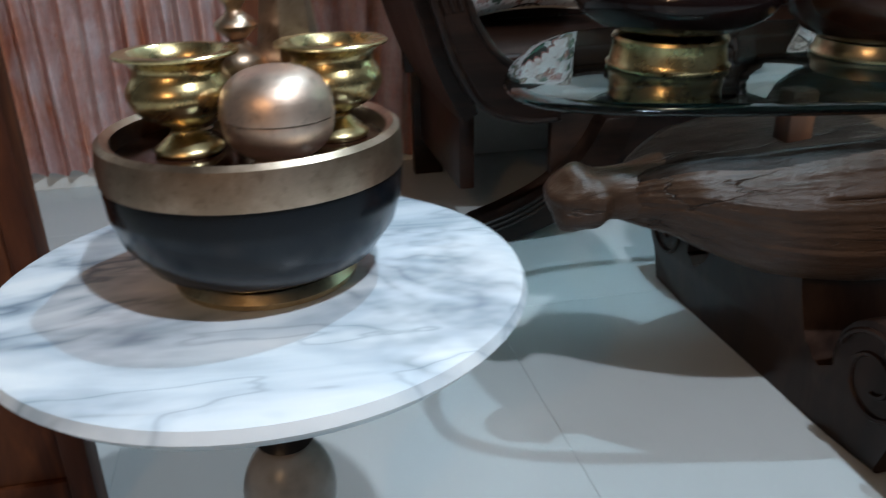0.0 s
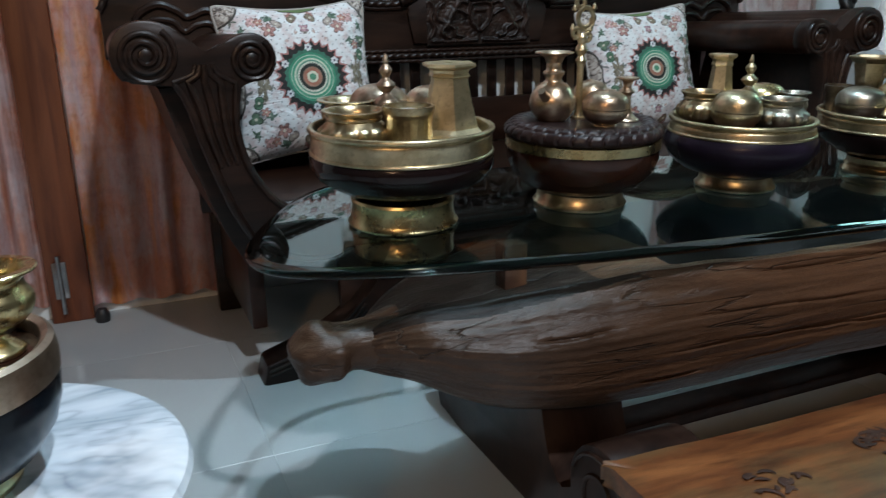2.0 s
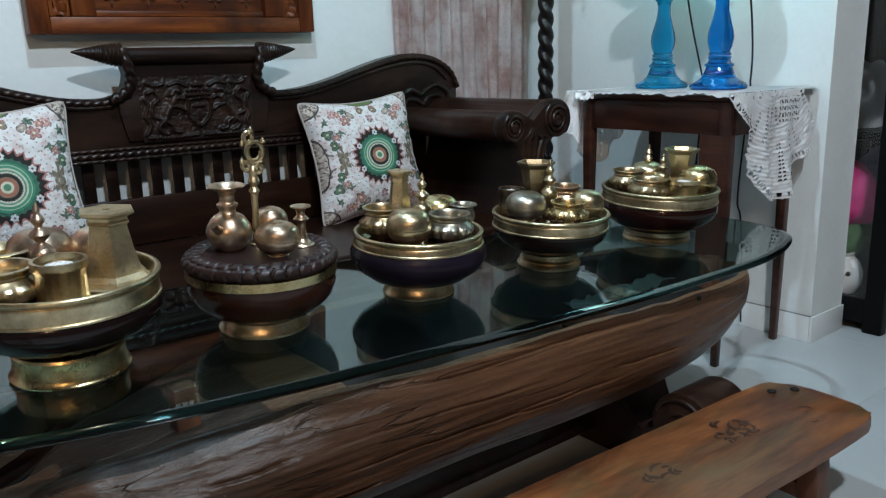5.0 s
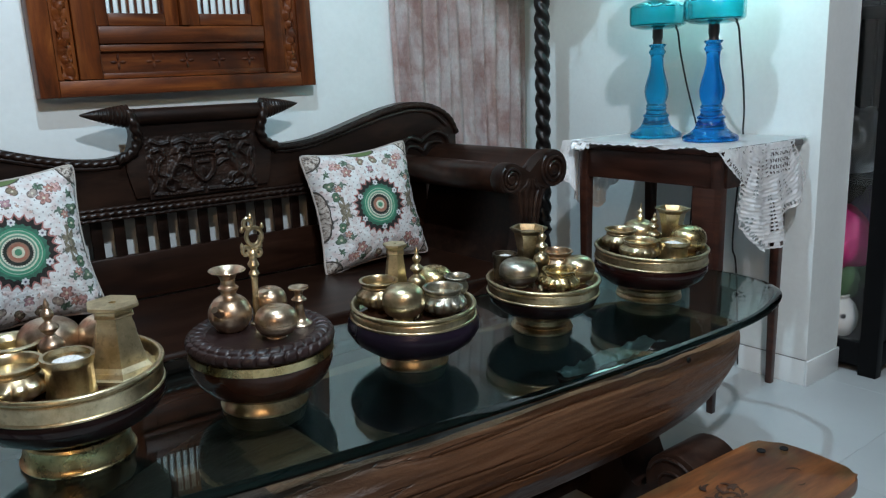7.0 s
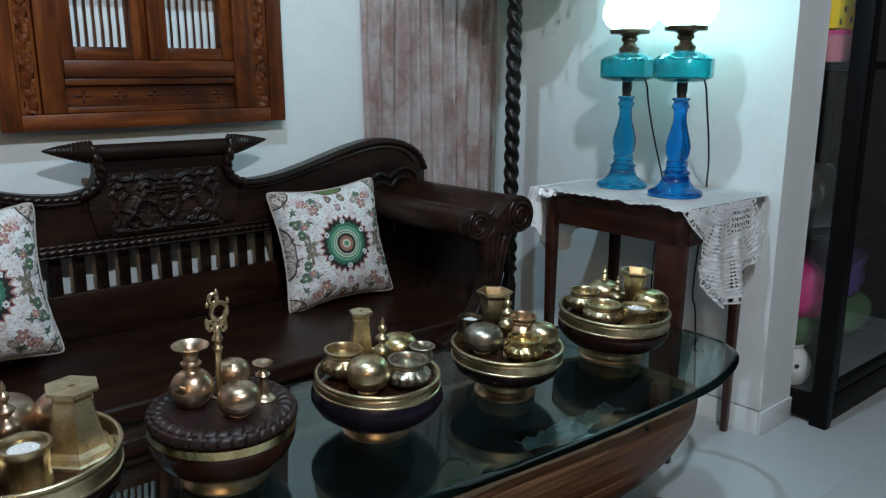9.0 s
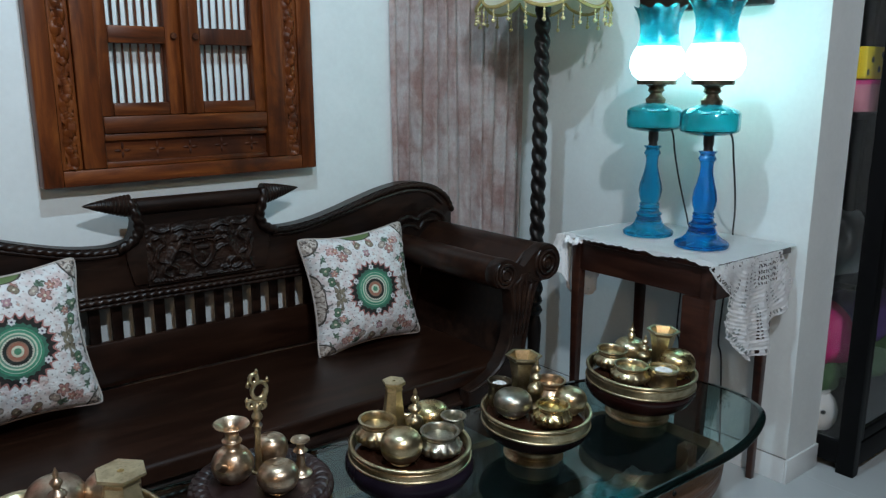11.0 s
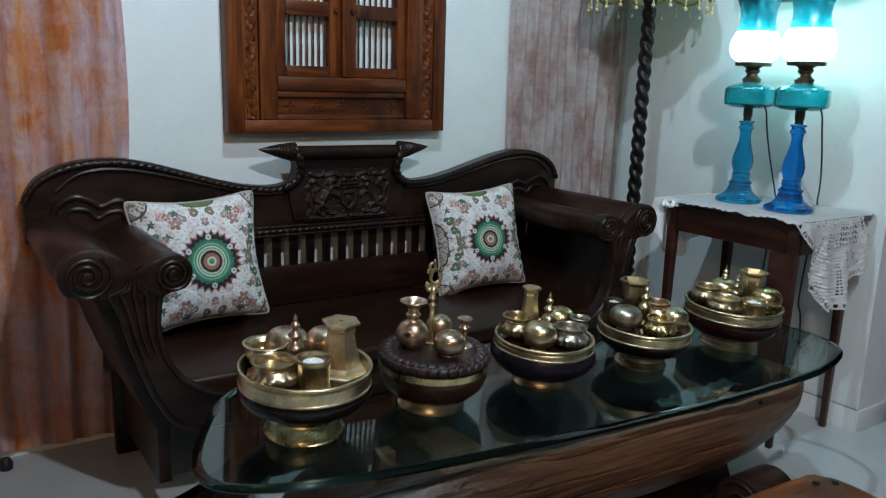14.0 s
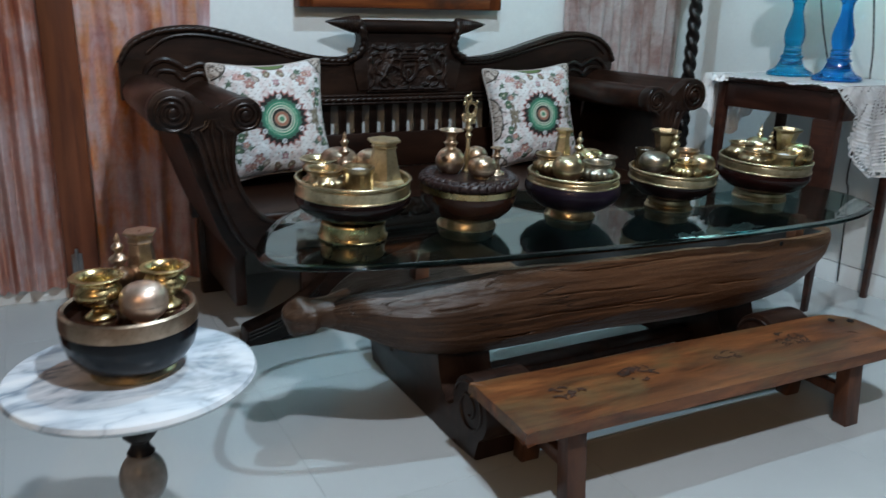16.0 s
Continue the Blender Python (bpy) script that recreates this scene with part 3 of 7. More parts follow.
def slab(outline, lo, hi, axis="y", bevel=0.0, bm=None, segments=2):
    """A closed outline pushed from lo to hi along an axis; the outline is (x, z), (x, y) or (y, z)."""
    bm = bm or bmesh.new()

    def put(p, d):
        return {"y": (p[0], d, p[1]), "z": (p[0], p[1], d), "x": (d, p[0], p[1])}[axis]

    a = [bm.verts.new(put(p, lo)) for p in outline]
    b = [bm.verts.new(put(p, hi)) for p in outline]
    fa, fb = bm.faces.new(a), bm.faces.new(b)
    n = len(outline)
    for i in range(n):
        bm.faces.new((a[i], a[(i + 1) % n], b[(i + 1) % n], b[i]))
    if bevel:
        edges = list(set(fa.edges) | set(fb.edges))
        bmesh.ops.bevel(bm, geom=edges, offset=bevel, segments=segments, affect="EDGES", profile=0.5)
    return bm


def tube(points, radius, seg=10, bm=None, caps=True):
    """A round bar along points; radius is one number or one for each point."""
    bm = bm or bmesh.new()
    pts = [Vector(p) for p in points]
    rad = radius if isinstance(radius, (list, tuple)) else [radius] * len(pts)
    rings, side = [], None
    for i, p in enumerate(pts):
        d = (pts[min(i + 1, len(pts) - 1)] - pts[max(i - 1, 0)]).normalized()
        if side is None:
            side = d.orthogonal().normalized()
        side = (side - d * side.dot(d)).normalized()
        up = d.cross(side)
        rings.append([bm.verts.new(p + (side * math.cos(math.tau * k / seg) + up * math.sin(math.tau * k / seg)) * max(rad[i], 1e-4)) for k in range(seg)])
    for p, q in zip(rings, rings[1:]):
        for k in range(seg):
            bm.faces.new((p[k], p[(k + 1) % seg], q[(k + 1) % seg], q[k]))
    if caps:
        bm.faces.new(rings[0])
        bm.faces.new(rings[-1])
    return bm


def rope(points, radius, pitch=0.02, depth=0.2, seg=12, bm=None):
    """A twisted cord or barley-sugar bar along points."""
    bm = bm or bmesh.new()
    pts = [Vector(p) for p in points]
    total, rings, side = 0.0, [], None
    for i, p in enumerate(pts):
        if i:
            total += (p - pts[i - 1]).length
        d = (pts[min(i + 1, len(pts) - 1)] - pts[max(i - 1, 0)]).normalized()
        if side is None:
            side = d.orthogonal().normalized()
        side = (side - d * side.dot(d)).normalized()
        up = d.cross(side)
        ring = []
        for k in range(seg):
            a = math.tau * k / seg
            r = radius * (1 - depth + depth * abs(math.cos(a + math.pi * total / pitch)))
            ring.append(bm.verts.new(p + (side * math.cos(a) + up * math.sin(a)) * r))
        rings.append(ring)
    for p, q in zip(rings, rings[1:]):
        for k in range(seg):
            bm.faces.new((p[k], p[(k + 1) % seg], q[(k + 1) % seg], q[k]))
    bm.faces.new(rings[0])
    bm.faces.new(rings[-1])
    return bm


def resample(points, step):
    pts = [Vector(p) for p in points]
    out, carry = [pts[0]], 0.0
    for a, b in zip(pts, pts[1:]):
        length = (b - a).length
        s = step - carry
        while s <= length:
            out.append(a.lerp(b, s / length))
            s += step
        carry = length - (s - step)
    out.append(pts[-1])
    return out


# ---- room ----
WY, WX = 2.19, 2.635
structure("floor", box((-2.6, -3.6, -0.12), (4.3, 2.3, -0.0012)), GROUT, "pale grey grout bed under the floor tiles", "floor")
structure("wall_north", box((-2.6, WY, 0), (2.835, WY + 0.15, 2.75)), WALL, "plain pale blue-white painted wall", "wall")
structure("wall_east", box((WX, 0.93, 0), (2.835, WY - 0.002, 2.75)), WALL, "pale painted wall end behind the side table", "wall")
# south, west and far east walls: out of view, darkened to cut bounce
structure("wall_south", box((-2.6, -3.75, 0), (4.3, -3.6, 2.75)), FAR_WALL, "plain room wall added out of view", "wall")
structure("wall_west", box((-2.75, -3.6, 0), (-2.6, 2.35, 2.75)), SIDE_WALL, "plain room wall added out of view", "wall")
structure("wall_far_east", box((4.3, -3.75, 0), (4.45, 1.5, 2.75)), FAR_WALL, "plain room wall added out of view", "wall")
structure("wall_behind_cabinet", box((2.837, 1.4, 0), (4.3, 1.5, 2.75)), WALL, "plain room wall added out of view", "wall")
structure("ceiling", box((-2.75, -3.75, 2.752), (4.45, 2.35, 2.85)), CEILING, "unseen ceiling, darkened to cut bounced light", "ceiling")
structure("baseboard", box((WX - 0.009, 0.9295, 0), (WX - 0.001, WY - 0.002, 0.083), 0.001), SKIRTING, "pale ceramic tile skirting", "baseboard", True)
structure("baseboard_end", box((WX - 0.009, 0.921, 0.0), (2.835, 0.9285, 0.083), 0.001), SKIRTING, "pale ceramic tile skirting", "baseboard", True)
structure("trim", box((WX - 0.007, 0.9295, 0.0835), (WX - 0.001, WY - 0.002, 0.085)), GROUT_DARK, "thin dark joint over the skirting", "trim")

# ---- carved sofa ----
SX, SY = 1.18, 1.85


def arc(cx, cz, r, a0, a1, n=10):
    return [(cx + r * math.cos(radians(a0 + (a1 - a0) * i / n)), cz + r * math.sin(radians(a0 + (a1 - a0) * i / n))) for i in range(n + 1)]


def mirror(points):
    return [(-p[0], *p[1:]) for p in reversed(points)]


def relief_panel(w, h, y, cz, depth):
    """A carved board: shield and crown between two leafy scrolls."""
    bm = bmesh.new()
    nx, nz = 150, 84
    strokes = []
    for s in (-1, 1):
        # a beast standing on its hind legs beside the shield, leaf scrolls behind and below it
        strokes += [
            (smooth_line([(s * 0.108, -0.036), (s * 0.096, -0.012), (s * 0.080, 0.012), (s * 0.072, 0.030)], 7), 0.0125, 1.0),
            (smooth_line([(s * 0.078, 0.040), (s * 0.070, 0.050), (s * 0.060, 0.050)], 4), 0.0105, 1.15),
            (smooth_line([(s * 0.074, 0.024), (s * 0.056, 0.030), (s * 0.043, 0.026)], 5), 0.0052, 1.0),
            (smooth_line([(s * 0.082, 0.008), (s * 0.060, 0.004), (s * 0.044, -0.006)], 5), 0.0052, 1.0),
            (smooth_line([(s * 0.104, -0.034), (s * 0.084, -0.046), (s * 0.080, -0.062), (s * 0.062, -0.066)], 5), 0.0066, 1.0),
            (smooth_line([(s * 0.112, -0.036), (s * 0.122, -0.052), (s * 0.112, -0.066), (s * 0.098, -0.070)], 5), 0.0062, 0.9),
            (smooth_line([(s * 0.112, -0.028), (s * 0.138, -0.016), (s * 0.132, 0.014), (s * 0.116, 0.030), (s * 0.128, 0.050), (s * 0.146, 0.046)], 6), 0.0052, 0.85),
            (smooth_line([(s * 0.158, -0.070), (s * 0.146, -0.045), (s * 0.157, -0.018), (s * 0.148, 0.010), (s * 0.157, 0.030)], 6), 0.0050, 0.7),
            (smooth_line([(s * 0.100, 0.070), (s * 0.125, 0.066), (s * 0.145, 0.074)], 5), 0.0052, 0.7),
            (smooth_line([(s * 0.012, -0.078), (s * 0.050, -0.080), (s * 0.100, -0.081), (s * 0.150, -0.079)], 6), 0.0048, 0.8),
            (smooth_line([(s * 0.034, 0.062), (s * 0.058, 0.072), (s * 0.084, 0.066)], 5), 0.0052, 0.8),
        ]
    strokes += [
        (smooth_line([(-0.030, 0.024), (-0.032, -0.020), (0, -0.052), (0.032, -0.020), (0.030, 0.024), (-0.030, 0.024)], 8), 0.0046, 1.0),
        ([(-0.034 + 0.004 * k, 0.036) for k in range(18)], 0.0050, 1.1), ([(-0.030 + 0.012 * k, 0.049) for k in range(6)], 0.0046, 1.0),
        ([(-0.012 + 0.004 * k, 0.064) for k in range(7)], 0.0050, 1.0), ([(0.0, -0.012 - 0.004 * k) for k in range(6)], 0.0040, 0.7), ([(-0.016 + 0.004 * k, 0.004) for k in range(9)], 0.0036, 0.7),
    ]
    pts = [(Vector(p), r, k) for line, r, k in strokes for p in line]
    grid = []
    for j in range(nz + 1):
        row = []
        for i in range(nx + 1):
            x, z = (i / nx - 0.5) * w, (j / nz - 0.5) * h
            v = 0.0
            for p, r, k in pts:
                d2 = (x - p[0]) ** 2 + (z - p[1]) ** 2
                if d2 < 9 * r * r:
                    v = max(v, k * math.exp(-d2 / (r * r) * 1.2))
            v += 0.14 * noise.noise((x * 75, z * 75, 3)) + 0.12 * noise.noise((x * 170, z * 170, 8))
            row.append(bm.verts.new((x, y - depth * v, cz + z)))
        grid.append(row)
    for j in range(nz):
        for i in range(nx):
            bm.faces.new((grid[j][i], grid[j][i + 1], grid[j + 1][i + 1], grid[j + 1][i]))
    back = [bm.verts.new((sx * w / 2, y + 0.015, cz + sz * h / 2)) for sx, sz in ((-1, -1), (1, -1), (1, 1), (-1, 1))]
    bm.faces.new(back)
    bm.faces.new([grid[0][i] for i in range(nx + 1)] + [back[1], back[0]])
    bm.faces.new([grid[nz][i] for i in range(nx + 1)] + [back[2], back[3]])
    bm.faces.new([grid[j][0] for j in range(nz + 1)] + [back[3], back[0]])
    bm.faces.new([grid[j][nx] for j in range(nz + 1)] + [back[2], back[1]])
    return bm


def build_sofa():
    sofa = thing("sofa", "dark carved wooden settee with scrolled double arms and slatted back", "sofa", (SX, SY, 0))
    yb0, yb1 = 0.235, 0.285
    # upper back board with the two humps
    half = smooth_line([(0.19, 0.84), (0.26, 0.822), (0.36, 0.828), (0.46, 0.85), (0.57, 0.882), (0.68, 0.912), (0.78, 0.926), (0.88, 0.915), (0.955, 0.875), (0.99, 0.815)], 6)
    left_half = [(x + 0.035 * max(0.0, (x - 0.80) / 0.19), z) for x, z in half]
    top = mirror(left_half) + half
    part("back_board", slab(top + [(0.99, 0.745), (0.90, 0.70), (0.86, 0.66), (-0.86, 0.66), (-0.93, 0.68), (-1.025, 0.685)], yb0, yb1, "y", 0.006), SOFA_WOOD, sofa, smooth=30)
    rim = resample([(x, yb0 - 0.004, z - 0.012) for x, z in half], 0.004)
    for s in (1, -1):
        part("rope_moulding", rope([(s * p.x - (0.035 * max(0.0, (p.x - 0.80) / 0.19) if s < 0 else 0), p.y, p.z) for p in rim], 0.0105, 0.024, 0.3), SOFA_WOOD, sofa, "carved rope edge")
        inner = smooth_line([(0.24, 0.80), (0.36, 0.803), (0.57, 0.855), (0.70, 0.885), (0.80, 0.895), (0.88, 0.88), (0.94, 0.835)], 8)
        part("moulding", tube([(s * x, yb0 - 0.002, z) for x, z in inner], 0.007, 8), SOFA_WOOD, sofa)
        fan = smooth_line([(0.72, 0.72), (0.73, 0.77), (0.77, 0.80), (0.82, 0.785), (0.845, 0.80), (0.89, 0.815), (0.94, 0.79), (0.955, 0.74)], 6)
        part("moulding", tube([(s * x, yb0 - 0.003, z) for x, z in fan], 0.010, 8), SOFA_WOOD, sofa)
        fan2 = smooth_line([(0.745, 0.72), (0.76, 0.765), (0.80, 0.765), (0.83, 0.75), (0.86, 0.775), (0.91, 0.775), (0.93, 0.73)], 6)
        part("moulding", tube([(s * x, yb0 - 0.003, z) for x, z in fan2], 0.008, 8), SOFA_WOOD, sofa)
        part("back_stile", box((s * 0.40, yb0 + 0.004, 0.40), (s * (0.845 if s > 0 else 0.70), yb1 - 0.004, 0.66), 0.004), SOFA_SEAT, sofa)
    part("lower_back_board", box((-0.40, yb0 + 0.022, 0.40), (0.40, yb0 + 0.048, 0.535), 0.004), SOFA_SEAT, sofa)
    for i in range(13):
        x = -0.378 + i * 0.063
        part("slat", box((x - 0.0165, yb0 + 0.032, 0.534), (x + 0.0165, yb0 + 0.042, 0.662), 0.004), SOFA_WOOD, sofa)
    for z, r in ((0.682, 0.006), (0.668, 0.0095), (0.653, 0.006)):
        part("rope_moulding", rope(resample([(-0.62, yb0 - 0.004, z), (0.62, yb0 - 0.004, z)], 0.003), r, 0.024, 0.32), SOFA_WOOD, sofa)
    # crest
    cr = smooth_line([(0.205, 0.70), (0.225, 0.80), (0.205, 0.84), (0.192, 0.88), (0.198, 0.91), (0.21, 0.935)], 5)
    part("crest_block", slab(mirror(cr) + cr, yb0 - 0.012, yb1, "y", 0.006), SOFA_WOOD, sofa, smooth=30)
    part("carved_panel", relief_panel(0.335, 0.18, yb0 - 0.014, 0.785, 0.0125), CARVED_WOOD, sofa, "carved relief of shield and scrolls", smooth=60)
    part("crest_rail", tube([(-0.21, yb0 - 0.01, 0.932), (0.21, yb0 - 0.01, 0.932)], 0.024, 20), SOFA_WOOD, sofa)
    for s in (1, -1):
        n = 60
        pts, rad = [], []
        for i in range(n + 1):
            t = i / n
            pts.append((s * (0.205 + 0.125 * t), yb0 - 0.01, 0.936 + 0.010 * t))
            rad.append(0.0305 * (1 - t ** 1.25) ** 0.9 * (1 + (0.055 if t < 0.8 else 0.0) * math.sin(t * 75)) + 0.0015)
        part("horn", tube(pts, rad, 18), SOFA_WOOD, sofa, "ringed tapering horn")
        col = resample(smooth_line([(s * 0.245, yb0 - 0.012, 0.815), (s * 0.205, yb0 - 0.018, 0.835), (s * 0.188, yb0 - 0.022, 0.87), (s * 0.196, yb0 - 0.03, 0.915), (s * 0.205, yb0 - 0.024, 0.952)], 8), 0.003)
        part("rope_moulding", rope(col, 0.0165, 0.026, 0.26), SOFA_WOOD, sofa)
    # seat
    seat = [(-0.30, 0.355), (-0.30, 0.385)] + [(p[0], p[1]) for p in arc(-0.288, 0.388, 0.012, 180, 90, 4)] + [(0.24, 0.40), (0.24, 0.355)]
    part("seat", slab(seat, -0.80, 0.80, "x"), SOFA_SEAT, sofa, "broad dark seat board", smooth=30)
    rail = smooth_line([(-0.285, 0.355), (-0.275, 0.335), (-0.29, 0.318), (-0.29, 0.285), (-0.27, 0.265)], 4)
    part("seat_rail", slab(rail + [(-0.235, 0.265), (-0.235, 0.355)], -0.70, 0.70, "x"), SOFA_WOOD, sofa, "moulded front rail")
    part("rope_moulding", rope(resample([(-0.66, -0.295, 0.30), (0.66, -0.295, 0.30)], 0.005), 0.011, 0.024), SOFA_WOOD, sofa)
    part("apron", box((-0.60, -0.272, 0.085), (0.60, -0.248, 0.264), 0.004), SOFA_WOOD, sofa, "plain board under the seat")
    part("back_rail", box((-0.84, 0.19, 0.281), (0.84, 0.23, 0.352), 0.004), SOFA_WOOD, sofa)
    # arms, the two slightly unequal
    for s, d_in, d_out in ((1, -0.035, -0.008), (-1, -0.008, 0.032)):
        def spread(points):
            out = []
            for x, z in points:
                k = min(1.0, max(0.0, (x - 0.775) / 0.155))
                out.append((x + (d_in + (d_out - d_in) * k) * min(1.0, max(0.0, (z - 0.27) / 0.25)), z))
            return out

        line = spread(arc(0.775, 0.697, 0.047, 250, 40, 14) + [(0.842, 0.708)] + arc(0.93, 0.71, 0.060, 140, -60, 16) + [(0.91, 0.65), (0.85, 0.65)])
        part("arm", slab([(s * x, z) for x, z in line], -0.30, 0.245, "y", 0.004), SOFA_SEAT, sofa, "double-rolled wooden arm", smooth=35)
        plate = arc(0.775, 0.697, 0.050, 235, 40, 14) + [(0.842, 0.704)] + arc(0.93, 0.71, 0.064, 140, -45, 14)
        outer = smooth_line([(0.905, 0.665), (0.882, 0.62), (0.866, 0.55), (0.842, 0.446), (0.818, 0.37), (0.775, 0.30), (0.69, 0.264), (0.60, 0.262)], 5)
        inner = smooth_line([(0.792, 0.662), (0.80, 0.60), (0.80, 0.54), (0.782, 0.47), (0.738, 0.41), (0.68, 0.378), (0.635, 0.362), (0.60, 0.352)], 5)
        plate += outer[1:] + list(reversed(inner))[:-1]
        part("arm_front", slab([(s * x, z) for x, z in spread(plate)], -0.335, -0.29, "y", 0.006), SOFA_WOOD, sofa, "lyre-shaped carved arm front", smooth=30)
        for share in (0.08, 0.3, 0.52, 0.74, 0.94):
            ridge = [(q[0] + (p[0] - q[0]) * share, q[1] + (p[1] - q[1]) * share) for p, q in zip(outer, inner)][1:-1]
            ridge = [(0.833 + 0.028 * share, 0.69), (0.826 + 0.042 * share, 0.672)] + (ridge if share < 0.1 or share > 0.9 else ridge[:len(ridge) * 2 // 5])
            part("moulding", tube([(s * x, -0.335, z) for x, z in spread(ridge)], [0.0035 + 0.005 * math.sin(math.pi * (k + 1) / (len(ridge) + 1)) ** 0.5 for k in range(len(ridge))], 8), SOFA_WOOD, sofa, "carved parallel ridge")
        for cx, cz, r in ((0.775 + d_in, 0.697, 0.047), (0.93 + d_out, 0.71, 0.060)):
            bm = bmesh.new()
            turn = []
            for i in range(90):
                a = i / 89 * math.tau * 2.6
                rr = r * 0.92 - (r * 0.72) * i / 89
                turn.append((s * (cx + rr * math.cos(a + 2.2)), -0.337, cz + rr * math.sin(a + 2.2)))
            tube(turn, 0.0055, 8, bm)
            part("scroll", bm, SOFA_WOOD, sofa, "carved spiral scroll")
            boss = lathe([(0.0, 0.0), (0.014, 0.0), (0.012, 0.007), (0.0, 0.012)], seg=16)
            bmesh.ops.transform(boss, matrix=pose(s * cx, -0.334, cz, 90, 0, 0), verts=boss.verts)
            part("boss", boss, SOFA_WOOD, sofa)
        side = smooth_line([(0.915, 0.645), (0.885, 0.52), (0.86, 0.41), (0.835, 0.33), (0.80, 0.26)], 5)
        inner_side = smooth_line([(0.77, 0.28), (0.80, 0.36), (0.825, 0.42), (0.85, 0.52), (0.878, 0.648)], 5)
        part("arm_side", slab([(s * x, z) for x, z in spread(side + inner_side)], -0.29, 0.235, "y"), SOFA_WOOD, sofa, smooth=35)
        foot = smooth_line([(0.50, 0.262), (0.54, 0.19), (0.61, 0.12), (0.70, 0.075), (0.79, 0.045)], 5) + smooth_line([(0.80, 0.0), (0.74, 0.0), (0.68, 0.012), (0.60, 0.04), (0.52, 0.10), (0.46, 0.18), (0.43, 0.262)], 5)[0:]
        part("foot", slab([(s * (x), z) for x, z in foot], -0.335, -0.25, "y", 0.006), SOFA_WOOD, sofa, "outswept carved foot", smooth=30)
        for k in range(3):
            w = smooth_line([(0.785, 0.02 + 0.012 * k), (0.70, 0.045 + 0.012 * k), (0.62, 0.085 + 0.014 * k), (0.56, 0.14 + 0.014 * k)], 6)
            part("moulding", tube([(s * x, -0.336, z) for x, z in w], 0.004, 6), SOFA_WOOD, sofa)
        part("back_leg", box((s * 0.74, 0.19, 0.0), (s * 0.82, 0.232, 0.28), 0.006), SOFA_WOOD, sofa)
        part("side_rail", box((s * 0.765, -0.245, 0.10), (s * 0.80, 0.189, 0.33), 0.004), SOFA_SEAT, sofa)
    return sofa


build_sofa()


# ---- cushions ----
def build_cushion(name, m, label, seed, size=0.41):
    ob = new(name)
    ob.empty_display_size = 0.05
    ob.matrix_basis = m
    tagged(ob, label, "cushion", "cushions on the sofa")
    bm = bmesh.new()
    n = 40
    sheets = []
    for side in (-1, 1):
        g = []
        for j in range(n + 1):
            row = []
            for i in range(n + 1):
                u, v = i / n * 2 - 1, j / n * 2 - 1
                squeeze = 1 - 0.050 * abs(u * v) ** 9
                x = u * size / 2 * (1 - 0.13 * (1 - v * v) * abs(u)) * squeeze
                z = v * size / 2 * (1 - 0.13 * (1 - u * u) * abs(v)) * squeeze
                t = max(0.0, (1 - abs(u) ** 3.2) * (1 - abs(v) ** 3.2)) ** 0.62 * 0.082
                t += 0.010 * noise.noise((x * 13 + seed, z * 13, side * 2.0)) * (1 - u * u) * (1 - v * v)
                t += 0.012 * abs(noise.noise((x * 22, z * 30 + seed, side))) * (1 - (1 - u * u) * (1 - v * v)) * (1 - abs(u) ** 6) * (1 - abs(v) ** 6)
                rim = (1 - abs(u) ** 8) * (1 - abs(v) ** 8)
                pull = abs(math.sin(13 * math.atan2(v, u) + seed + 3 * noise.noise((u * 1.5, v * 1.5, seed))))
                t -= 0.020 * pull ** 3 * rim * max(0.0, max(abs(u), abs(v)) - 0.42)
                row.append(bm.verts.new((x, side * (t + 0.003), z)))
            g.append(row)
        for j in range(n):
            for i in range(n):
                bm.faces.new((g[j][i], g[j][i + 1], g[j + 1][i + 1], g[j + 1][i]))
        sheets.append(g)
    a, b = sheets

    def border(g):
        return [g[0][i] for i in range(n)] + [g[j][n] for j in range(n)] + [g[n][i] for i in range(n, 0, -1)] + [g[j][0] for j in range(n, 0, -1)]

    ra, rb = border(a), border(b)
    for i in range(len(ra)):
        bm.faces.new((ra[i], ra[(i + 1) % len(ra)], rb[(i + 1) % len(ra)], rb[i]))
    path = [(v.co + w.co) / 2 for v, w in zip(ra, rb)]
    part("cover", bm, CUSHION, ob, "white cotton printed with a green rosette and flowers", smooth=80)
    part("piping", tube(path + path[:2], 0.0042, 8), PIPING, ob)
    return ob


build_cushion("cushion", pose(0.612, 1.955, 0.622, -13, -2, 3), "square white floral cushion leaning upright in the sofa corner", 1)
build_cushion("cushion", pose(1.691, 1.985, 0.596, -14, -3, -3), "square white floral cushion tilted against the sofa back", 5)


# ---- coffee table of an old mortar log ----
GLASS_Z = 0.456
log_table = thing("coffee_table", "hollowed log trough on scrolled dark feet carrying the glass", "coffee table")


NAILS = ((1.675, 0.708, 0.398), (1.475, 0.706, 0.342))


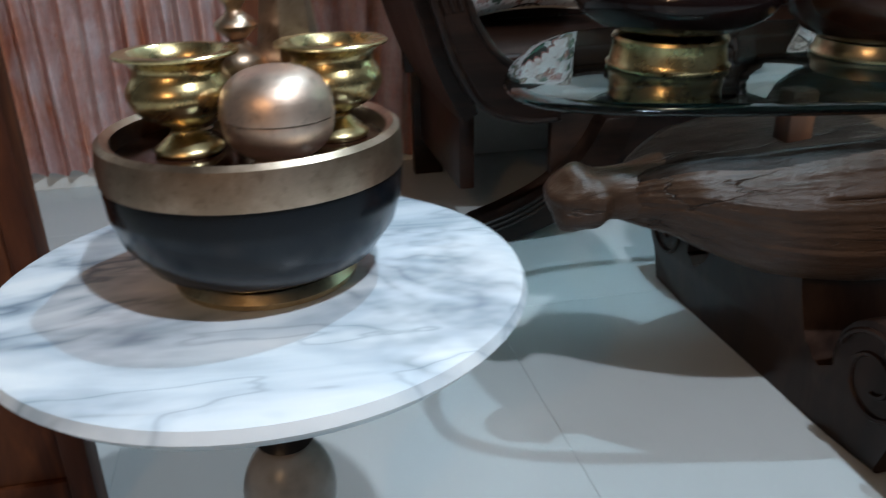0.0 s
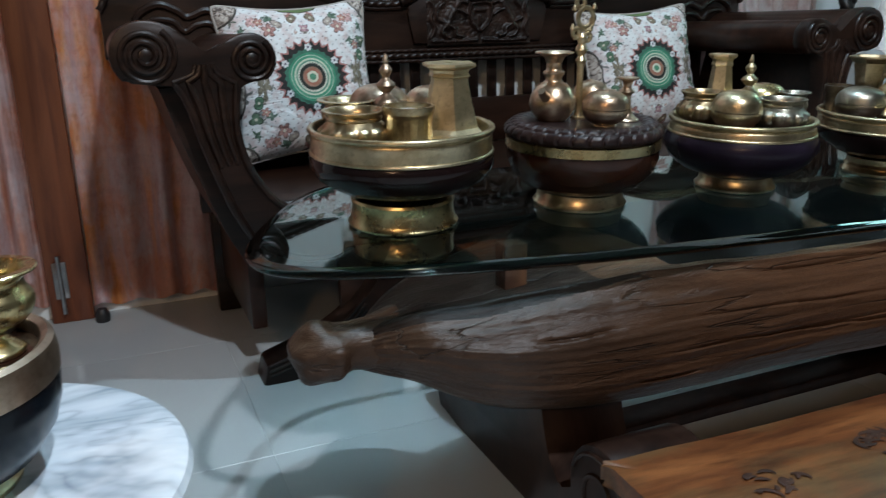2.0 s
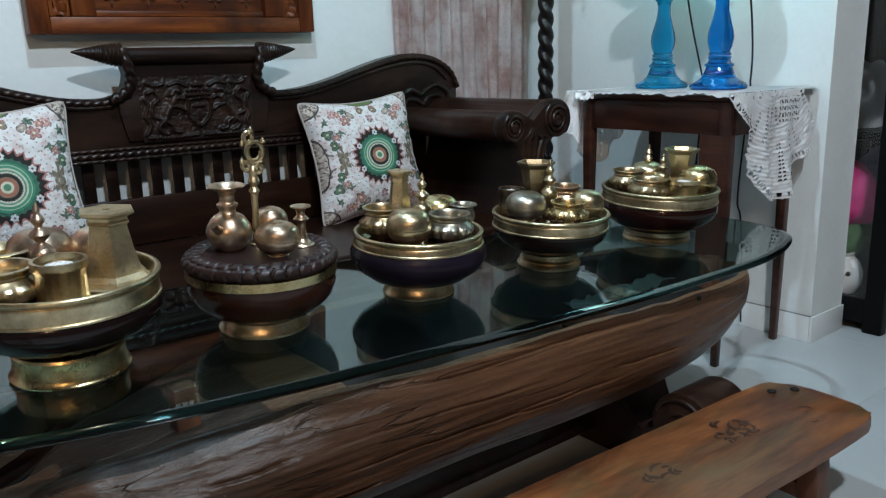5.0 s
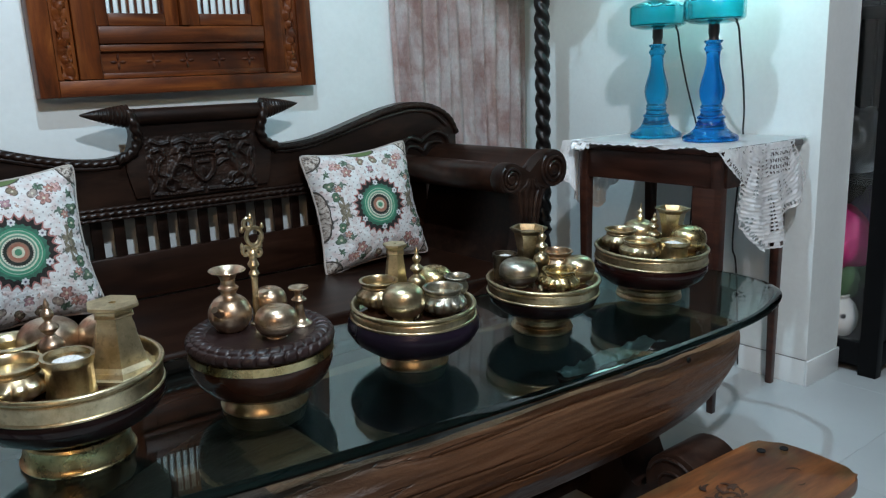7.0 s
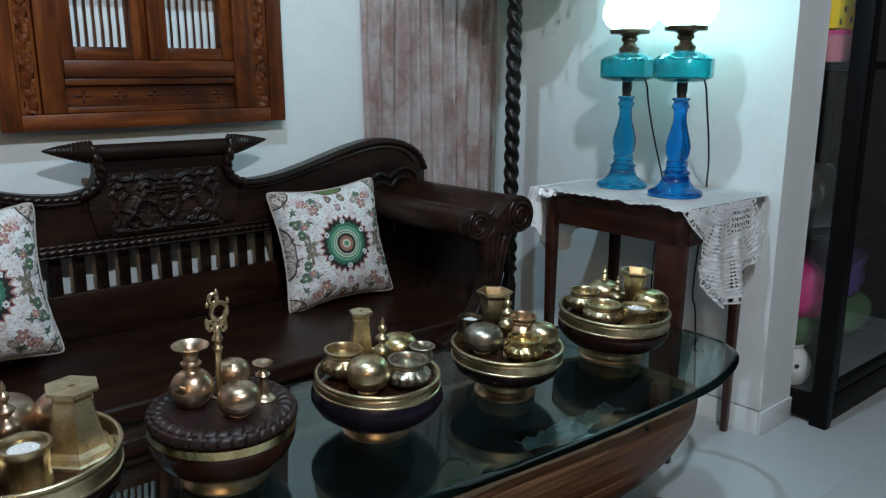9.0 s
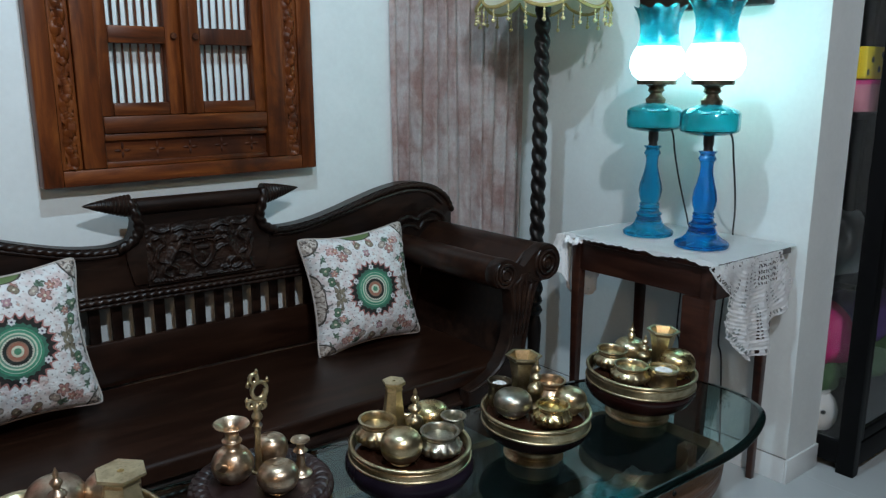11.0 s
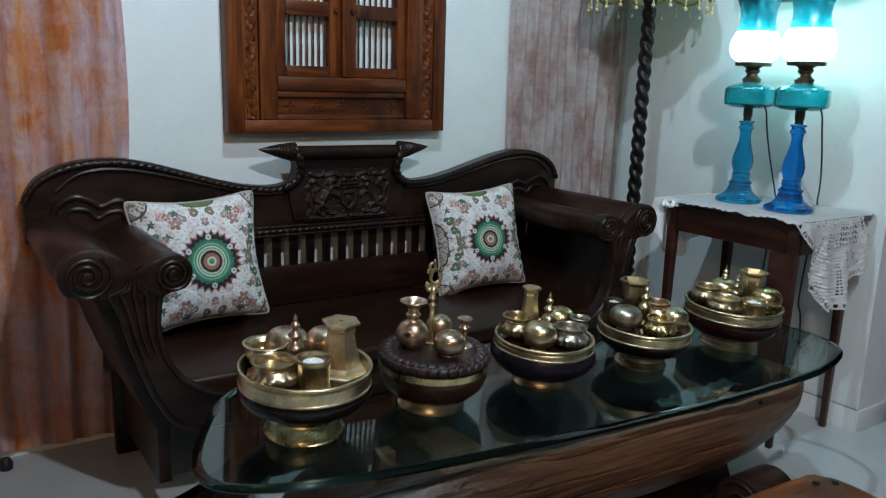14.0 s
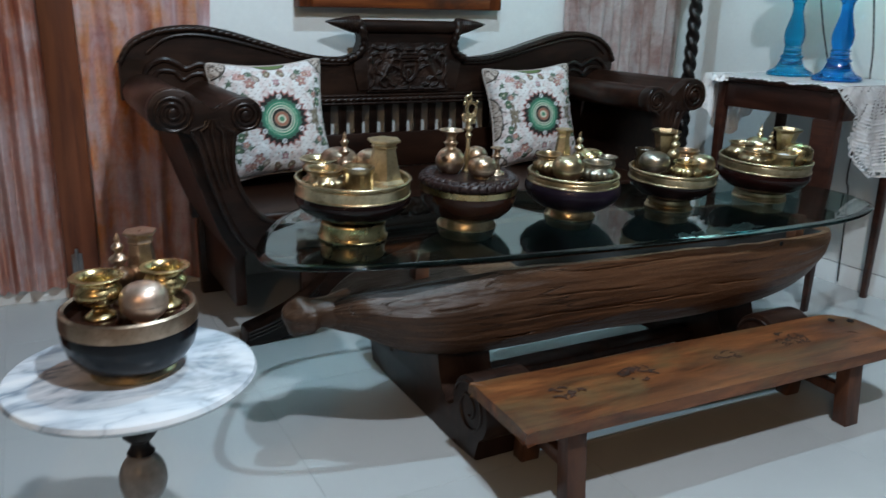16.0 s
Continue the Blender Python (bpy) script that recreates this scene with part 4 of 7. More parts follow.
def build_log():
    bm = bmesh.new()
    # stations: x, centre y, half width top, top z, bottom z, belly
    st = [(0.415, 0.886, 0.028, 0.360, 0.300), (0.44, 0.888, 0.05, 0.372, 0.292), (0.48, 0.892, 0.085, 0.385, 0.280), (0.54, 0.90, 0.125, 0.395, 0.248), (0.62, 0.91, 0.16, 0.402, 0.218), (0.74, 0.92, 0.185, 0.412, 0.197), (0.9, 0.925, 0.198, 0.420, 0.192), (1.1, 0.925, 0.205, 0.420, 0.195), (1.3, 0.922, 0.208, 0.418, 0.186), (1.5, 0.918, 0.208, 0.414, 0.184), (1.66, 0.915, 0.204, 0.410, 0.190), (1.78, 0.912, 0.195, 0.406, 0.208), (1.86, 0.91, 0.182, 0.402, 0.236), (1.92, 0.91, 0.165, 0.400, 0.275), (1.955, 0.91, 0.145, 0.400, 0.32), (1.968, 0.91, 0.125, 0.398, 0.36)]
    line = smooth_line(st, 14)
    rng = random.Random(8)
    splits = []
    for k in range(22):
        start = rng.uniform(0.5, 1.7)
        splits.append((start, start + rng.uniform(0.10, 0.46), rng.uniform(0.02, 0.68), rng.uniform(0, 9), rng.uniform(0.35, 1.0)))
    rings = []
    prof = [(-1.0, 1.0), (-1.035, 0.86), (-1.04, 0.7), (-1.01, 0.5), (-0.93, 0.3), (-0.78, 0.12), (-0.52, 0.02), (0, 0.0), (0.52, 0.02), (0.78, 0.12), (0.93, 0.3), (1.01, 0.5), (1.04, 0.7), (1.035, 0.86), (1.0, 1.0)]
    prof = smooth_line(prof, 20)
    for k, (x, cy, hw, zt, zb) in enumerate(line):
        tip = max(0.0, min(1.0, (1.0 - x) / 0.4))
        hollow = min(1.0, max(0.0, (x - 0.86) / 0.12)) * min(1.0, max(0.0, (1.90 - x) / 0.1))
        wob = 0.010 * noise.noise((x * 3, 1.3, 0)) + 0.005 * noise.noise((x * 11, 4, 0))
        ring = []
        for step, (u, v) in enumerate(prof):
            girth = 0.7 * step / len(prof)
            y = cy + u * hw
            z = zb + v * (zt - zb)
            nn = noise.noise((x * 4, y * 14, z * 16)) * 0.006 + noise.noise((x * 9, y * 40, z * 46)) * 0.0025
            edge = wob * v
            # a bevelled top edge towards the narrow end
            bev = tip * max(0.0, v - 0.66) / 0.34
            y = cy + u * hw * (1 - 0.36 * bev)
            # long splits along the grain
            for s0, s1, g0, ph, deep in splits:
                if s0 < x < s1:
                    g = g0 + 0.007 * math.sin(x * 6 + ph) + 0.004 * noise.noise((x * 14, ph, 0))
                    d = (girth - g) / 0.0027
                    if abs(d) < 4:
                        taper = min(1.0, 5 * (x - s0) / (s1 - s0), 5 * (s1 - x) / (s1 - s0))
                        nn += deep * taper * (-0.0095 * math.exp(-d * d) + 0.0018 * math.exp(-((d - 2) ** 2)))
            nn += 0.0016 * noise.noise((x * 5, girth * 90, 5.0)) + 0.0022 * noise.noise((x * 7, girth * 24, 1.0))
            ring.append(bm.verts.new((x, y + nn * (-1 if u < 0 else 1), z + edge + nn * 0.5)))
        lip = 0.018
        for u, v in ((1 - lip / max(hw, 0.06), 0.99), (0.80, 0.98 - 0.45 * hollow), (0.5, 0.98 - 0.74 * hollow), (0.0, 0.99 - 0.8 * hollow), (-0.5, 0.98 - 0.74 * hollow), (-0.80, 0.98 - 0.45 * hollow), (-1 + lip / max(hw, 0.06), 0.99)):
            z = zb + v * (zt - zb)
            nn = noise.noise((x * 7, u * 5, 9)) * 0.006
            ring.append(bm.verts.new((x, cy + u * hw * (1 - 0.36 * tip), z + wob * v + nn)))
        rings.append(ring)
    outer = len(prof)
    for p, q in zip(rings, rings[1:]):
        for i in range(len(p)):
            f = bm.faces.new((p[i], p[(i + 1) % len(p)], q[(i + 1) % len(p)], q[i]))
            # the hollow's inner faces take the painted-in shade colour
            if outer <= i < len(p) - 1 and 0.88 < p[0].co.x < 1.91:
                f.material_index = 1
            elif p[0].co.x < 0.78 - 0.2 * noise.noise((i * 0.05, 2, 0)) and (i >= outer or prof[i][1] > 0.90 + 0.35 * max(0.0, p[0].co.x - 0.55)):
                f.material_index = 2
    bm.faces.new(rings[0])
    bm.faces.new(rings[-1])
    trough = part("trough", bm, LOG_WOOD, log_table, "cracked weathered brown log, its hollow coloured near black for shade", smooth=50)
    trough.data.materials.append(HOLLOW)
    trough.data.materials.append(GREY_LOG_WOOD)
    knob = []
    for i in range(25):
        a = -90 + 122 * i / 24
        knob.append((0.042 * math.cos(radians(a)), 0.043 * math.sin(radians(a))))
    bm = lathe([(0.0, -0.045)] + knob[1:] + [(0.034, 0.040), (0.038, 0.065), (0.046, 0.10)], seg=48)
    for v in bm.verts:
        k = 1 + 0.24 * noise.noise(v.co * 30 + Vector((3, 1, 0))) + 0.05 * noise.noise(v.co * 60)
        v.co *= k
    bmesh.ops.transform(bm, matrix=pose(0.362, 0.885, 0.333, 90, 0, 90), verts=bm.verts)
    for x, y, z in NAILS:
        hole = lathe([(0.0, -0.002), (0.0055, -0.002), (0.0065, 0.001), (0.0045, 0.003), (0.0, 0.0025)], seg=14)
        bmesh.ops.transform(hole, matrix=pose(x, y, z, 90, 0, 0), verts=hole.verts)
        part("nail_hole", hole, HOLLOW, log_table)
    part("knob", bm, LOG_WOOD, log_table, "rounded knob on the log's end", smooth=60)


build_log()


for x0, x1 in ((0.69, 0.835), (1.62, 1.765)):
    yc = 0.965
    # sledge foot across the log, curling up in a roll at both ends
    side = [(-0.21, 0.0), (-0.30, 0.004)] + arc(-0.268, 0.122, 0.078, 240, 0, 20) + [(-0.200, 0.10)] + smooth_line([(-0.175, 0.085), (-0.142, 0.10), (-0.115, 0.16), (-0.10, 0.24), (-0.095, 0.27)], 5)
    outline = [(yc + y, z) for y, z in side] + [(yc - y, z) for y, z in reversed(side)]
    part("foot", slab(outline, x0, x1, "x", 0.004), BASE_WOOD, log_table, "dark scroll-ended sledge foot", smooth=30)
    for k in (1, -1):
        spiral = []
        for i in range(60):
            a = i / 59 * math.tau * 1.7
            r = 0.069 - 0.052 * i / 59
            spiral.append((x0 - 0.001, yc - k * (0.268 - r * math.cos(a + 0.3)), 0.122 + r * math.sin(a + 0.3)))
        part("scroll", tube(spiral, 0.004, 6), BASE_WOOD, log_table)
part("stretcher", box((0.836, 0.93, 0.04), (1.619, 1.0, 0.065), 0.004), BASE_WOOD, log_table)
for x, y in ((0.636, 0.855), (1.80, 0.765)):
    part("peg", box((x - 0.018, y - 0.016, 0.385), (x + 0.018, y + 0.016, GLASS_Z - 0.0022 + (y - 0.9) * 0.0489), 0.003), BENCH_LEG, log_table, "small wooden spacer block")

glass_outline = smooth_line([(0.282, 0.922), (0.312, 0.857), (0.422, 0.802), (0.667, 0.749), (0.985, 0.712), (1.355, 0.681), (1.663, 0.668), (1.908, 0.674), (2.092, 0.731), (2.158, 0.809), (2.166, 0.918), (2.113, 1.033), (1.989, 1.12), (1.766, 1.185), (1.375, 1.22), (0.984, 1.26), (0.71, 1.29), (0.533, 1.285), (0.435, 1.23), (0.356, 1.12), (0.299, 1.006)], 8, closed=True)
top = thing("glass_tabletop", "thick clear green-edged glass top resting on the log", "tabletop")


def inset(outline, d):
    """The closed outline moved inwards by d."""
    n, out = len(outline), []
    for i in range(n):
        p, q = Vector(outline[i - 1]), Vector(outline[(i + 1) % n])
        t = (q - p).normalized()
        out.append((outline[i][0] - t.y * d, outline[i][1] + t.x * d))
    return out


BEVEL = 0.019
inner_glass = inset(glass_outline, BEVEL + 0.0004)
pane = part("pane", slab(inner_glass, GLASS_Z, GLASS_Z + 0.011, "z"), TABLE_GLASS, top, smooth=30)
pane.visible_shadow = False


def glass_rim():
    """The ground and polished edge: a shallow bevel down to a rounded lip."""
    bm = bmesh.new()
    prof = [(BEVEL, 0.0), (0.003, 0.0), (0.0008, 0.0018), (0.0, 0.004), (0.0008, 0.0062), (0.003, 0.0078), (BEVEL, 0.011)]
    rings = [[bm.verts.new((x, y, GLASS_Z + z)) for x, y in inset(glass_outline, d)] for d, z in prof]
    n = len(glass_outline)
    for p, q in zip(rings, rings[1:] + rings[:1]):
        for i in range(n):
            bm.faces.new((p[i], p[(i + 1) % n], q[(i + 1) % n], q[i]))
    return bm


part("polished_edge", glass_rim(), GLASS_EDGE, top, "bevelled green glass edge", smooth=25)
# the glass lies a little higher towards the sofa
GLASS_TILT = pose(0, 0.9, GLASS_Z, 2.8, 0, 0) @ pose(0, -0.9, -GLASS_Z)
top.matrix_basis = GLASS_TILT

# ---- bench ----
bench = thing("bench", "low orange-brown wooden bench with dark burnt marks", "bench", (1.247, 0.528, 0), -2.2)
bench.scale = (1, 1, 1.065)


def build_bench():
    pts = [(-0.572, -0.095), (-0.555, -0.118), (-0.30, -0.122), (0.1, -0.118), (0.50, -0.116), (0.565, -0.10), (0.585, -0.06), (0.585, 0.055), (0.562, 0.105), (0.50, 0.115), (0.1, 0.118), (-0.35, 0.115), (-0.56, 0.118), (-0.575, 0.10)]
    out = smooth_line(pts, 4, closed=True)
    bm = slab(out, 0.162, 0.19, "z", 0.005)
    for v in bm.verts:
        v.co.z += 0.003 * noise.noise((v.co.x * 6, v.co.y * 9, 2))
        v.co.y += 0.003 * noise.noise((v.co.x * 14, 7, v.co.z * 30))
    part("seat", bm, BENCH_WOOD, bench, "worn plank seat", smooth=40)
    for x in (-0.44, 0.405):
        for y, k in ((-0.078, -1), (0.075, 1)):
            bm = box((x - 0.024, y - 0.02, 0.0), (x + 0.024, y + 0.02, 0.163), 0.003)
            for v in bm.verts:
                v.co.y += k * 0.016 * (0.163 - v.co.z) / 0.163
            part("leg", bm, BENCH_LEG, bench)
        part("cross_rail", box((x - 0.012, -0.075, 0.06), (x + 0.012, 0.075, 0.09), 0.003), BENCH_LEG, bench)
    rng = random.Random(5)
    for cx, cy, n, r in ((-0.42, -0.01, 14, 0.05), (-0.20, 0.02, 20, 0.06), (0.06, 0.0, 10, 0.05), (0.30, 0.015, 26, 0.062), (0.44, -0.02, 14, 0.05)):
        for i in range(n):
            a = rng.uniform(0, math.tau)
            px, py = cx + r * rng.uniform(0.1, 0.9) * math.cos(a), cy + 0.7 * r * rng.uniform(0.1, 0.9) * math.sin(a)
            b0, sweep, rad = rng.uniform(0, math.tau), rng.uniform(0.7, 2.6), rng.uniform(0.008, 0.024)
            pts = [(px + rad * math.cos(b0 + sweep * k / 9), py + 0.8 * rad * math.sin(b0 + sweep * k / 9)) for k in range(10)]
            bm = tube([(x, y, 0.1895 + 0.003 * noise.noise((x * 6, y * 9, 2))) for x, y in pts], [0.0004 + 0.0034 * math.sin(math.pi * (k + 0.5) / 10) for k in range(10)], 6)
            for v in bm.verts:
                v.co.z = 0.1912 + (v.co.z - 0.1895) * 0.12 + 0.003 * noise.noise((v.co.x * 6, v.co.y * 9, 2))
            part("burnt_mark", bm, BURN, bench)
    for x, y in ((0.515, 0.075), (0.56, 0.05)):
        part("nail_hole", lathe([(0.009, 0.0), (0.009, 0.0026), (0.0, 0.0026)], (x, y, 0.1895), 14), HOLLOW, bench)


build_bench()

# ---- marble side table ----
MZ = 0.433
mt = thing("marble_table", "small round white marble table on a turned pedestal", "side table", (-0.024, 0.535, 0))
part("top", lathe([(0.0, MZ - 0.022), (0.165, MZ - 0.022), (0.182, MZ - 0.018), (0.19, MZ - 0.009), (0.187, MZ - 0.002), (0.18, MZ), (0.0, MZ)], seg=72), MARBLE, mt, "grey-veined white marble disc")
part("collar", lathe([(0.05, MZ - 0.023), (0.052, MZ - 0.035), (0.03, MZ - 0.045), (0.019, MZ - 0.06), (0.016, 0.348), (0.023, 0.340), (0.0265, 0.330), (0.0255, 0.318), (0.020, 0.310), (0.0145, 0.306), (0.0155, 0.296), (0.022, 0.2858)], seg=36, wave=0.06, lobes=12, wave_from=0.312, wave_to=0.342), BLACK_WOOD, mt, "dark turned collar and neck")
part("ball", lathe([(0.0, 0.188)] + [(0.038 * math.cos(radians(a)), 0.237 + 0.049 * math.sin(radians(a))) for a in range(-75, 80, 10)] + [(0.0, 0.2855)], seg=32), GREY_STONE, mt, "dark grey stone baluster")
part("stem", lathe([(0.02, 0.02), (0.026, 0.06), (0.018, 0.12), (0.026, 0.16), (0.02, 0.19)], seg=24), BLACK_WOOD, mt)
part("base", lathe([(0.0, 0.0), (0.12, 0.0), (0.12, 0.012), (0.06, 0.022), (0.0, 0.03)], seg=40), MARBLE, mt)

# ---- dark wooden screen beside the marble table ----
scr = thing("wooden_screen", "dark reddish wooden screen panel standing near the marble table", "screen", (-0.445, 0.83, 0))
part("board", box((-0.16, -0.012, 0.07), (0.16, 0.012, 0.60), 0.003), PANEL_DARK, scr)
for x in (-0.175, 0.175):
    part("post", box((x - 0.0145, -0.022, 0.0), (x + 0.0145, 0.022, 0.64), 0.004), PANEL_DARK, scr)
part("rail", box((-0.16, -0.018, 0.04), (0.16, 0.018, 0.069), 0.003), PANEL_DARK, scr)
part("rail", box((-0.16, -0.018, 0.601), (0.16, 0.018, 0.63), 0.003), PANEL_DARK, scr)

# ---- carved shutter panel on the wall ----
def pierced_strip(x0, x1, z0, z1):
    """A narrow board carved in running scrolls and leaves, cut through between them."""
    bm = bmesh.new()
    nx, nz = 16, 400
    g = []
    for j in range(nz + 1):
        z = z0 + (z1 - z0) * j / nz
        turn = (z - z0) / 0.098 * math.tau
        stem = 0.52 * math.sin(turn)
        row = []
        for i in range(nx + 1):
            u = i / nx * 2 - 1
            leaf = math.cos(turn * 3 + u * 5) * 0.5 + math.sin(turn * 2 - u * 4) * 0.5
            high = 0.007 * math.exp(-((u - stem) / 0.24) ** 2) + 0.0022 * leaf + 0.003 * noise.noise((u * 3, z * 90, x0 * 40))
            row.append((bm.verts.new((x0 + (x1 - x0) * i / nx, -0.040 - high, z)), abs(u) > 0.86 or abs(u - stem) < 0.30 or leaf + 0.7 * noise.noise((u * 2, z * 60, 3 + x0)) > 0.02 or (z - z0) < 0.03))
        g.append(row)
    for j in range(nz):
        for i in range(nx):
            q = (g[j][i], g[j][i + 1], g[j + 1][i + 1], g[j + 1][i])
            if sum(k for _, k in q) > 1:
                bm.faces.new([v for v, _ in q])
    bmesh.ops.delete(bm, geom=[v for v in bm.verts if not v.link_faces], context="VERTS")
    bmesh.ops.solidify(bm, geom=bm.faces[:], thickness=-0.014)
    bmesh.ops.recalc_face_normals(bm, faces=bm.faces[:])
    return bm


def build_panel():
    pan = thing("wall_panel", "carved teak window panel with spindled shutters hung on the wall", "wall panel")
    pan.matrix_basis = pose(0.772, WY - 0.003, 0.993, 0, -0.5, 0)
    W, H, D = 0.842, 1.02, 0.060
    part("stile", box((0, -D, 0), (0.052, 0, H), 0.004), PANEL_WOOD, pan)
    part("stile", box((W - 0.052, -D, 0), (W, 0, H), 0.004), PANEL_WOOD, pan)
    part("rail", box((0.052, -D, 0), (W - 0.052, 0, 0.045), 0.004), PANEL_RAIL, pan)
    part("rail", box((0.052, -D, H - 0.05), (W - 0.052, 0, H), 0.004), PANEL_RAIL, pan)
    for x0 in (0.052, W - 0.052 - 0.055):
        # pierced carved strip
        part("carved_edge", box((x0 + 0.001, -0.055, 0.046), (x0 + 0.012, -0.012, H - 0.051), 0.003), PANEL_WOOD, pan)
        part("carved_edge", box((x0 + 0.043, -0.055, 0.046), (x0 + 0.054, -0.012, H - 0.051), 0.003), PANEL_WOOD, pan)
        part("carved_strip", pierced_strip(x0 + 0.0122, x0 + 0.0428, 0.0462, H - 0.0512), PANEL_WOOD, pan, "pierced carved scroll strip", smooth=50)
    xi0, xi1 = 0.108, W - 0.108
    part("inner_stile", box((xi0, -0.062, 0.046), (xi0 + 0.062, -0.006, H - 0.051), 0.004), PANEL_WOOD, pan)
    part("inner_stile", box((xi1 - 0.062, -0.062, 0.046), (xi1, -0.006, H - 0.051), 0.004), PANEL_WOOD, pan)
    a, b = xi0 + 0.063, xi1 - 0.063
    part("sill_rail", box((a, -0.06, 0.142), (b, -0.008, 0.19), 0.004), PANEL_RAIL, pan)
    part("apron_panel", box((a, -0.038, 0.046), (b, -0.01, 0.141)), PANEL_RAIL, pan)
    part("bead", box((a + 0.001, -0.052, 0.121), (b - 0.001, -0.039, 0.141), 0.003), PANEL_RAIL, pan)
    part("bead", box((a + 0.001, -0.052, 0.046), (b - 0.001, -0.039, 0.062), 0.003), PANEL_RAIL, pan)
    for k in range(5):
        cx = a + (b - a) * (k + 0.5) / 5
        bm = bmesh.new()
        for arm in range(4):
            way = math.pi / 2 * arm
            tube([(cx + (0.003 + 0.004 * q) * math.cos(way), -0.0385, 0.092 + (0.003 + 0.004 * q) * math.sin(way)) for q in range(6)], [0.0008, 0.003, 0.0042, 0.0040, 0.0026, 0.0006], 8, bm)
        part("carved_cross", bm, PANEL_DARK, pan)
    mid = (a + b) / 2
    part("meeting_stile", box((mid - 0.013, -0.066, 0.191), (mid + 0.013, -0.012, H - 0.051), 0.004), PANEL_WOOD, pan)
    for s, (l, r) in ((0, (a, mid - 0.014)), (1, (mid + 0.014, b))):
        leaf = part("shutter", box((l, -0.05, 0.191), (l + 0.034, -0.014, H - 0.051), 0.003), PANEL_WOOD, pan, "louvred shutter leaf")
        part("shutter_stile", box((r - 0.042 if s == 0 else r - 0.034, -0.05, 0.191), (r, -0.014, H - 0.051), 0.003), PANEL_WOOD, leaf)
        ol, orr = l + 0.0345, (r - 0.0425 if s == 0 else r - 0.0345)
        for z0, z1, m in ((0.191, 0.226, PANEL_RAIL), (0.392, 0.440, PANEL_RAIL if s == 0 else PANEL_DARK), (0.70, 0.76, PANEL_RAIL), (0.92, H - 0.052, PANEL_RAIL)):
            part("shutter_rail", box((ol, -0.05, z0), (orr, -0.016, z1), 0.003), m, leaf)
        # stepped arch over the upper opening
        hi, lo = 0.70, 0.625
        w = orr - ol
        pts = [(ol, hi), (ol, lo - 0.012), (ol + 0.35 * w, lo - 0.008), (ol + 0.55 * w, lo + 0.012), (ol + 0.78 * w, lo + 0.045), (orr, lo + 0.05), (orr, hi)]
        if s:
            pts = [(ol + orr - x, z) for x, z in pts]
        part("shutter_arch", slab(pts, -0.048, -0.018, "y", 0.003), PANEL_RAIL, leaf)
        for z0, z1 in ((0.222, 0.396), (0.436, 0.69), (0.756, 0.924)):
            n = 8
            for k in range(n):
                x = ol + (orr - ol) * (k + 0.06) / (n - 0.88)
                bm = tube([(x, -0.019, z0 + (z1 - z0) * q / 12) for q in range(13)], [0.0028 + 0.0008 * abs(math.sin(q / 12 * math.tau)) for q in range(13)], 8)
                part("spindle", bm, PANEL_DARK, leaf)
        knob = lathe([(0.0, -0.012), (0.008, -0.012), (0.01, -0.006), (0.006, 0.0)], seg=14)
        bmesh.ops.transform(knob, matrix=pose((r - 0.02) if s == 0 else (l + 0.017), -0.051, 0.415, -90, 0, 0), verts=knob.verts)
        part("knob", knob, PANEL_DARK, leaf)


build_panel()


# ---- curtains and door post ----
def build_curtain(x0, x1, z0, z1, y, pleats, depth, material, label, seed, ripple=0.0, lean=0.0, sway=0.0):
    """Cloth hanging in folds of uneven width; lean draws the right edge in towards the floor."""
    cur = thing("curtain", label, "curtain", (x0, y, 0), group="curtains on the wall")
    bm = bmesh.new()
    nx, nz = pleats * 14, 30
    rng = random.Random(seed)
    amp = [rng.uniform(0.5, 1.15) for _ in range(pleats + 2)]
    rows = []
    for j in range(nz + 1):
        z = z0 + (z1 - z0) * j / nz
        row = []
        for i in range(nx + 1):
            s = i / nx
            u = pleats * (s + 0.35 / pleats * noise.noise((s * pleats * 0.45, seed, z * 0.35)))
            k = min(pleats, max(0, int(u)))
            f = min(1.0, max(0.0, u - k))
            am = amp[k] * (1 - f) + amp[k + 1] * f
            flare = 0.75 + 0.35 * (1 - j / nz)
            yy = -depth * flare * am * (0.5 + 0.5 * math.sin(math.tau * u + 0.3 * math.sin(z * 2 + k)))
            yy -= ripple * (0.5 + 0.5 * noise.noise((s * (x1 - x0) * 55, seed + 3, z * 1.2)))
            xx = ((x1 - x0) - lean * (1 - j / nz)) * s + 0.006 * math.sin(z * 3 + u) + sway * s * math.sin(z * 3.4 - 1.9)
            hem = 0.012 * math.sin(math.tau * u) + 0.008 * noise.noise((u, seed, 0)) if j == 0 else 0
            row.append(bm.verts.new((xx, yy, z + hem)))
        rows.append(row)
    for j in range(nz):
        for i in range(nx):
            bm.faces.new((rows[j][i], rows[j][i + 1], rows[j + 1][i + 1], rows[j + 1][i]))
    bmesh.ops.solidify(bm, geom=bm.faces[:], thickness=0.0015)
    part("cloth", bm, material, cur, smooth=80)
    return cur


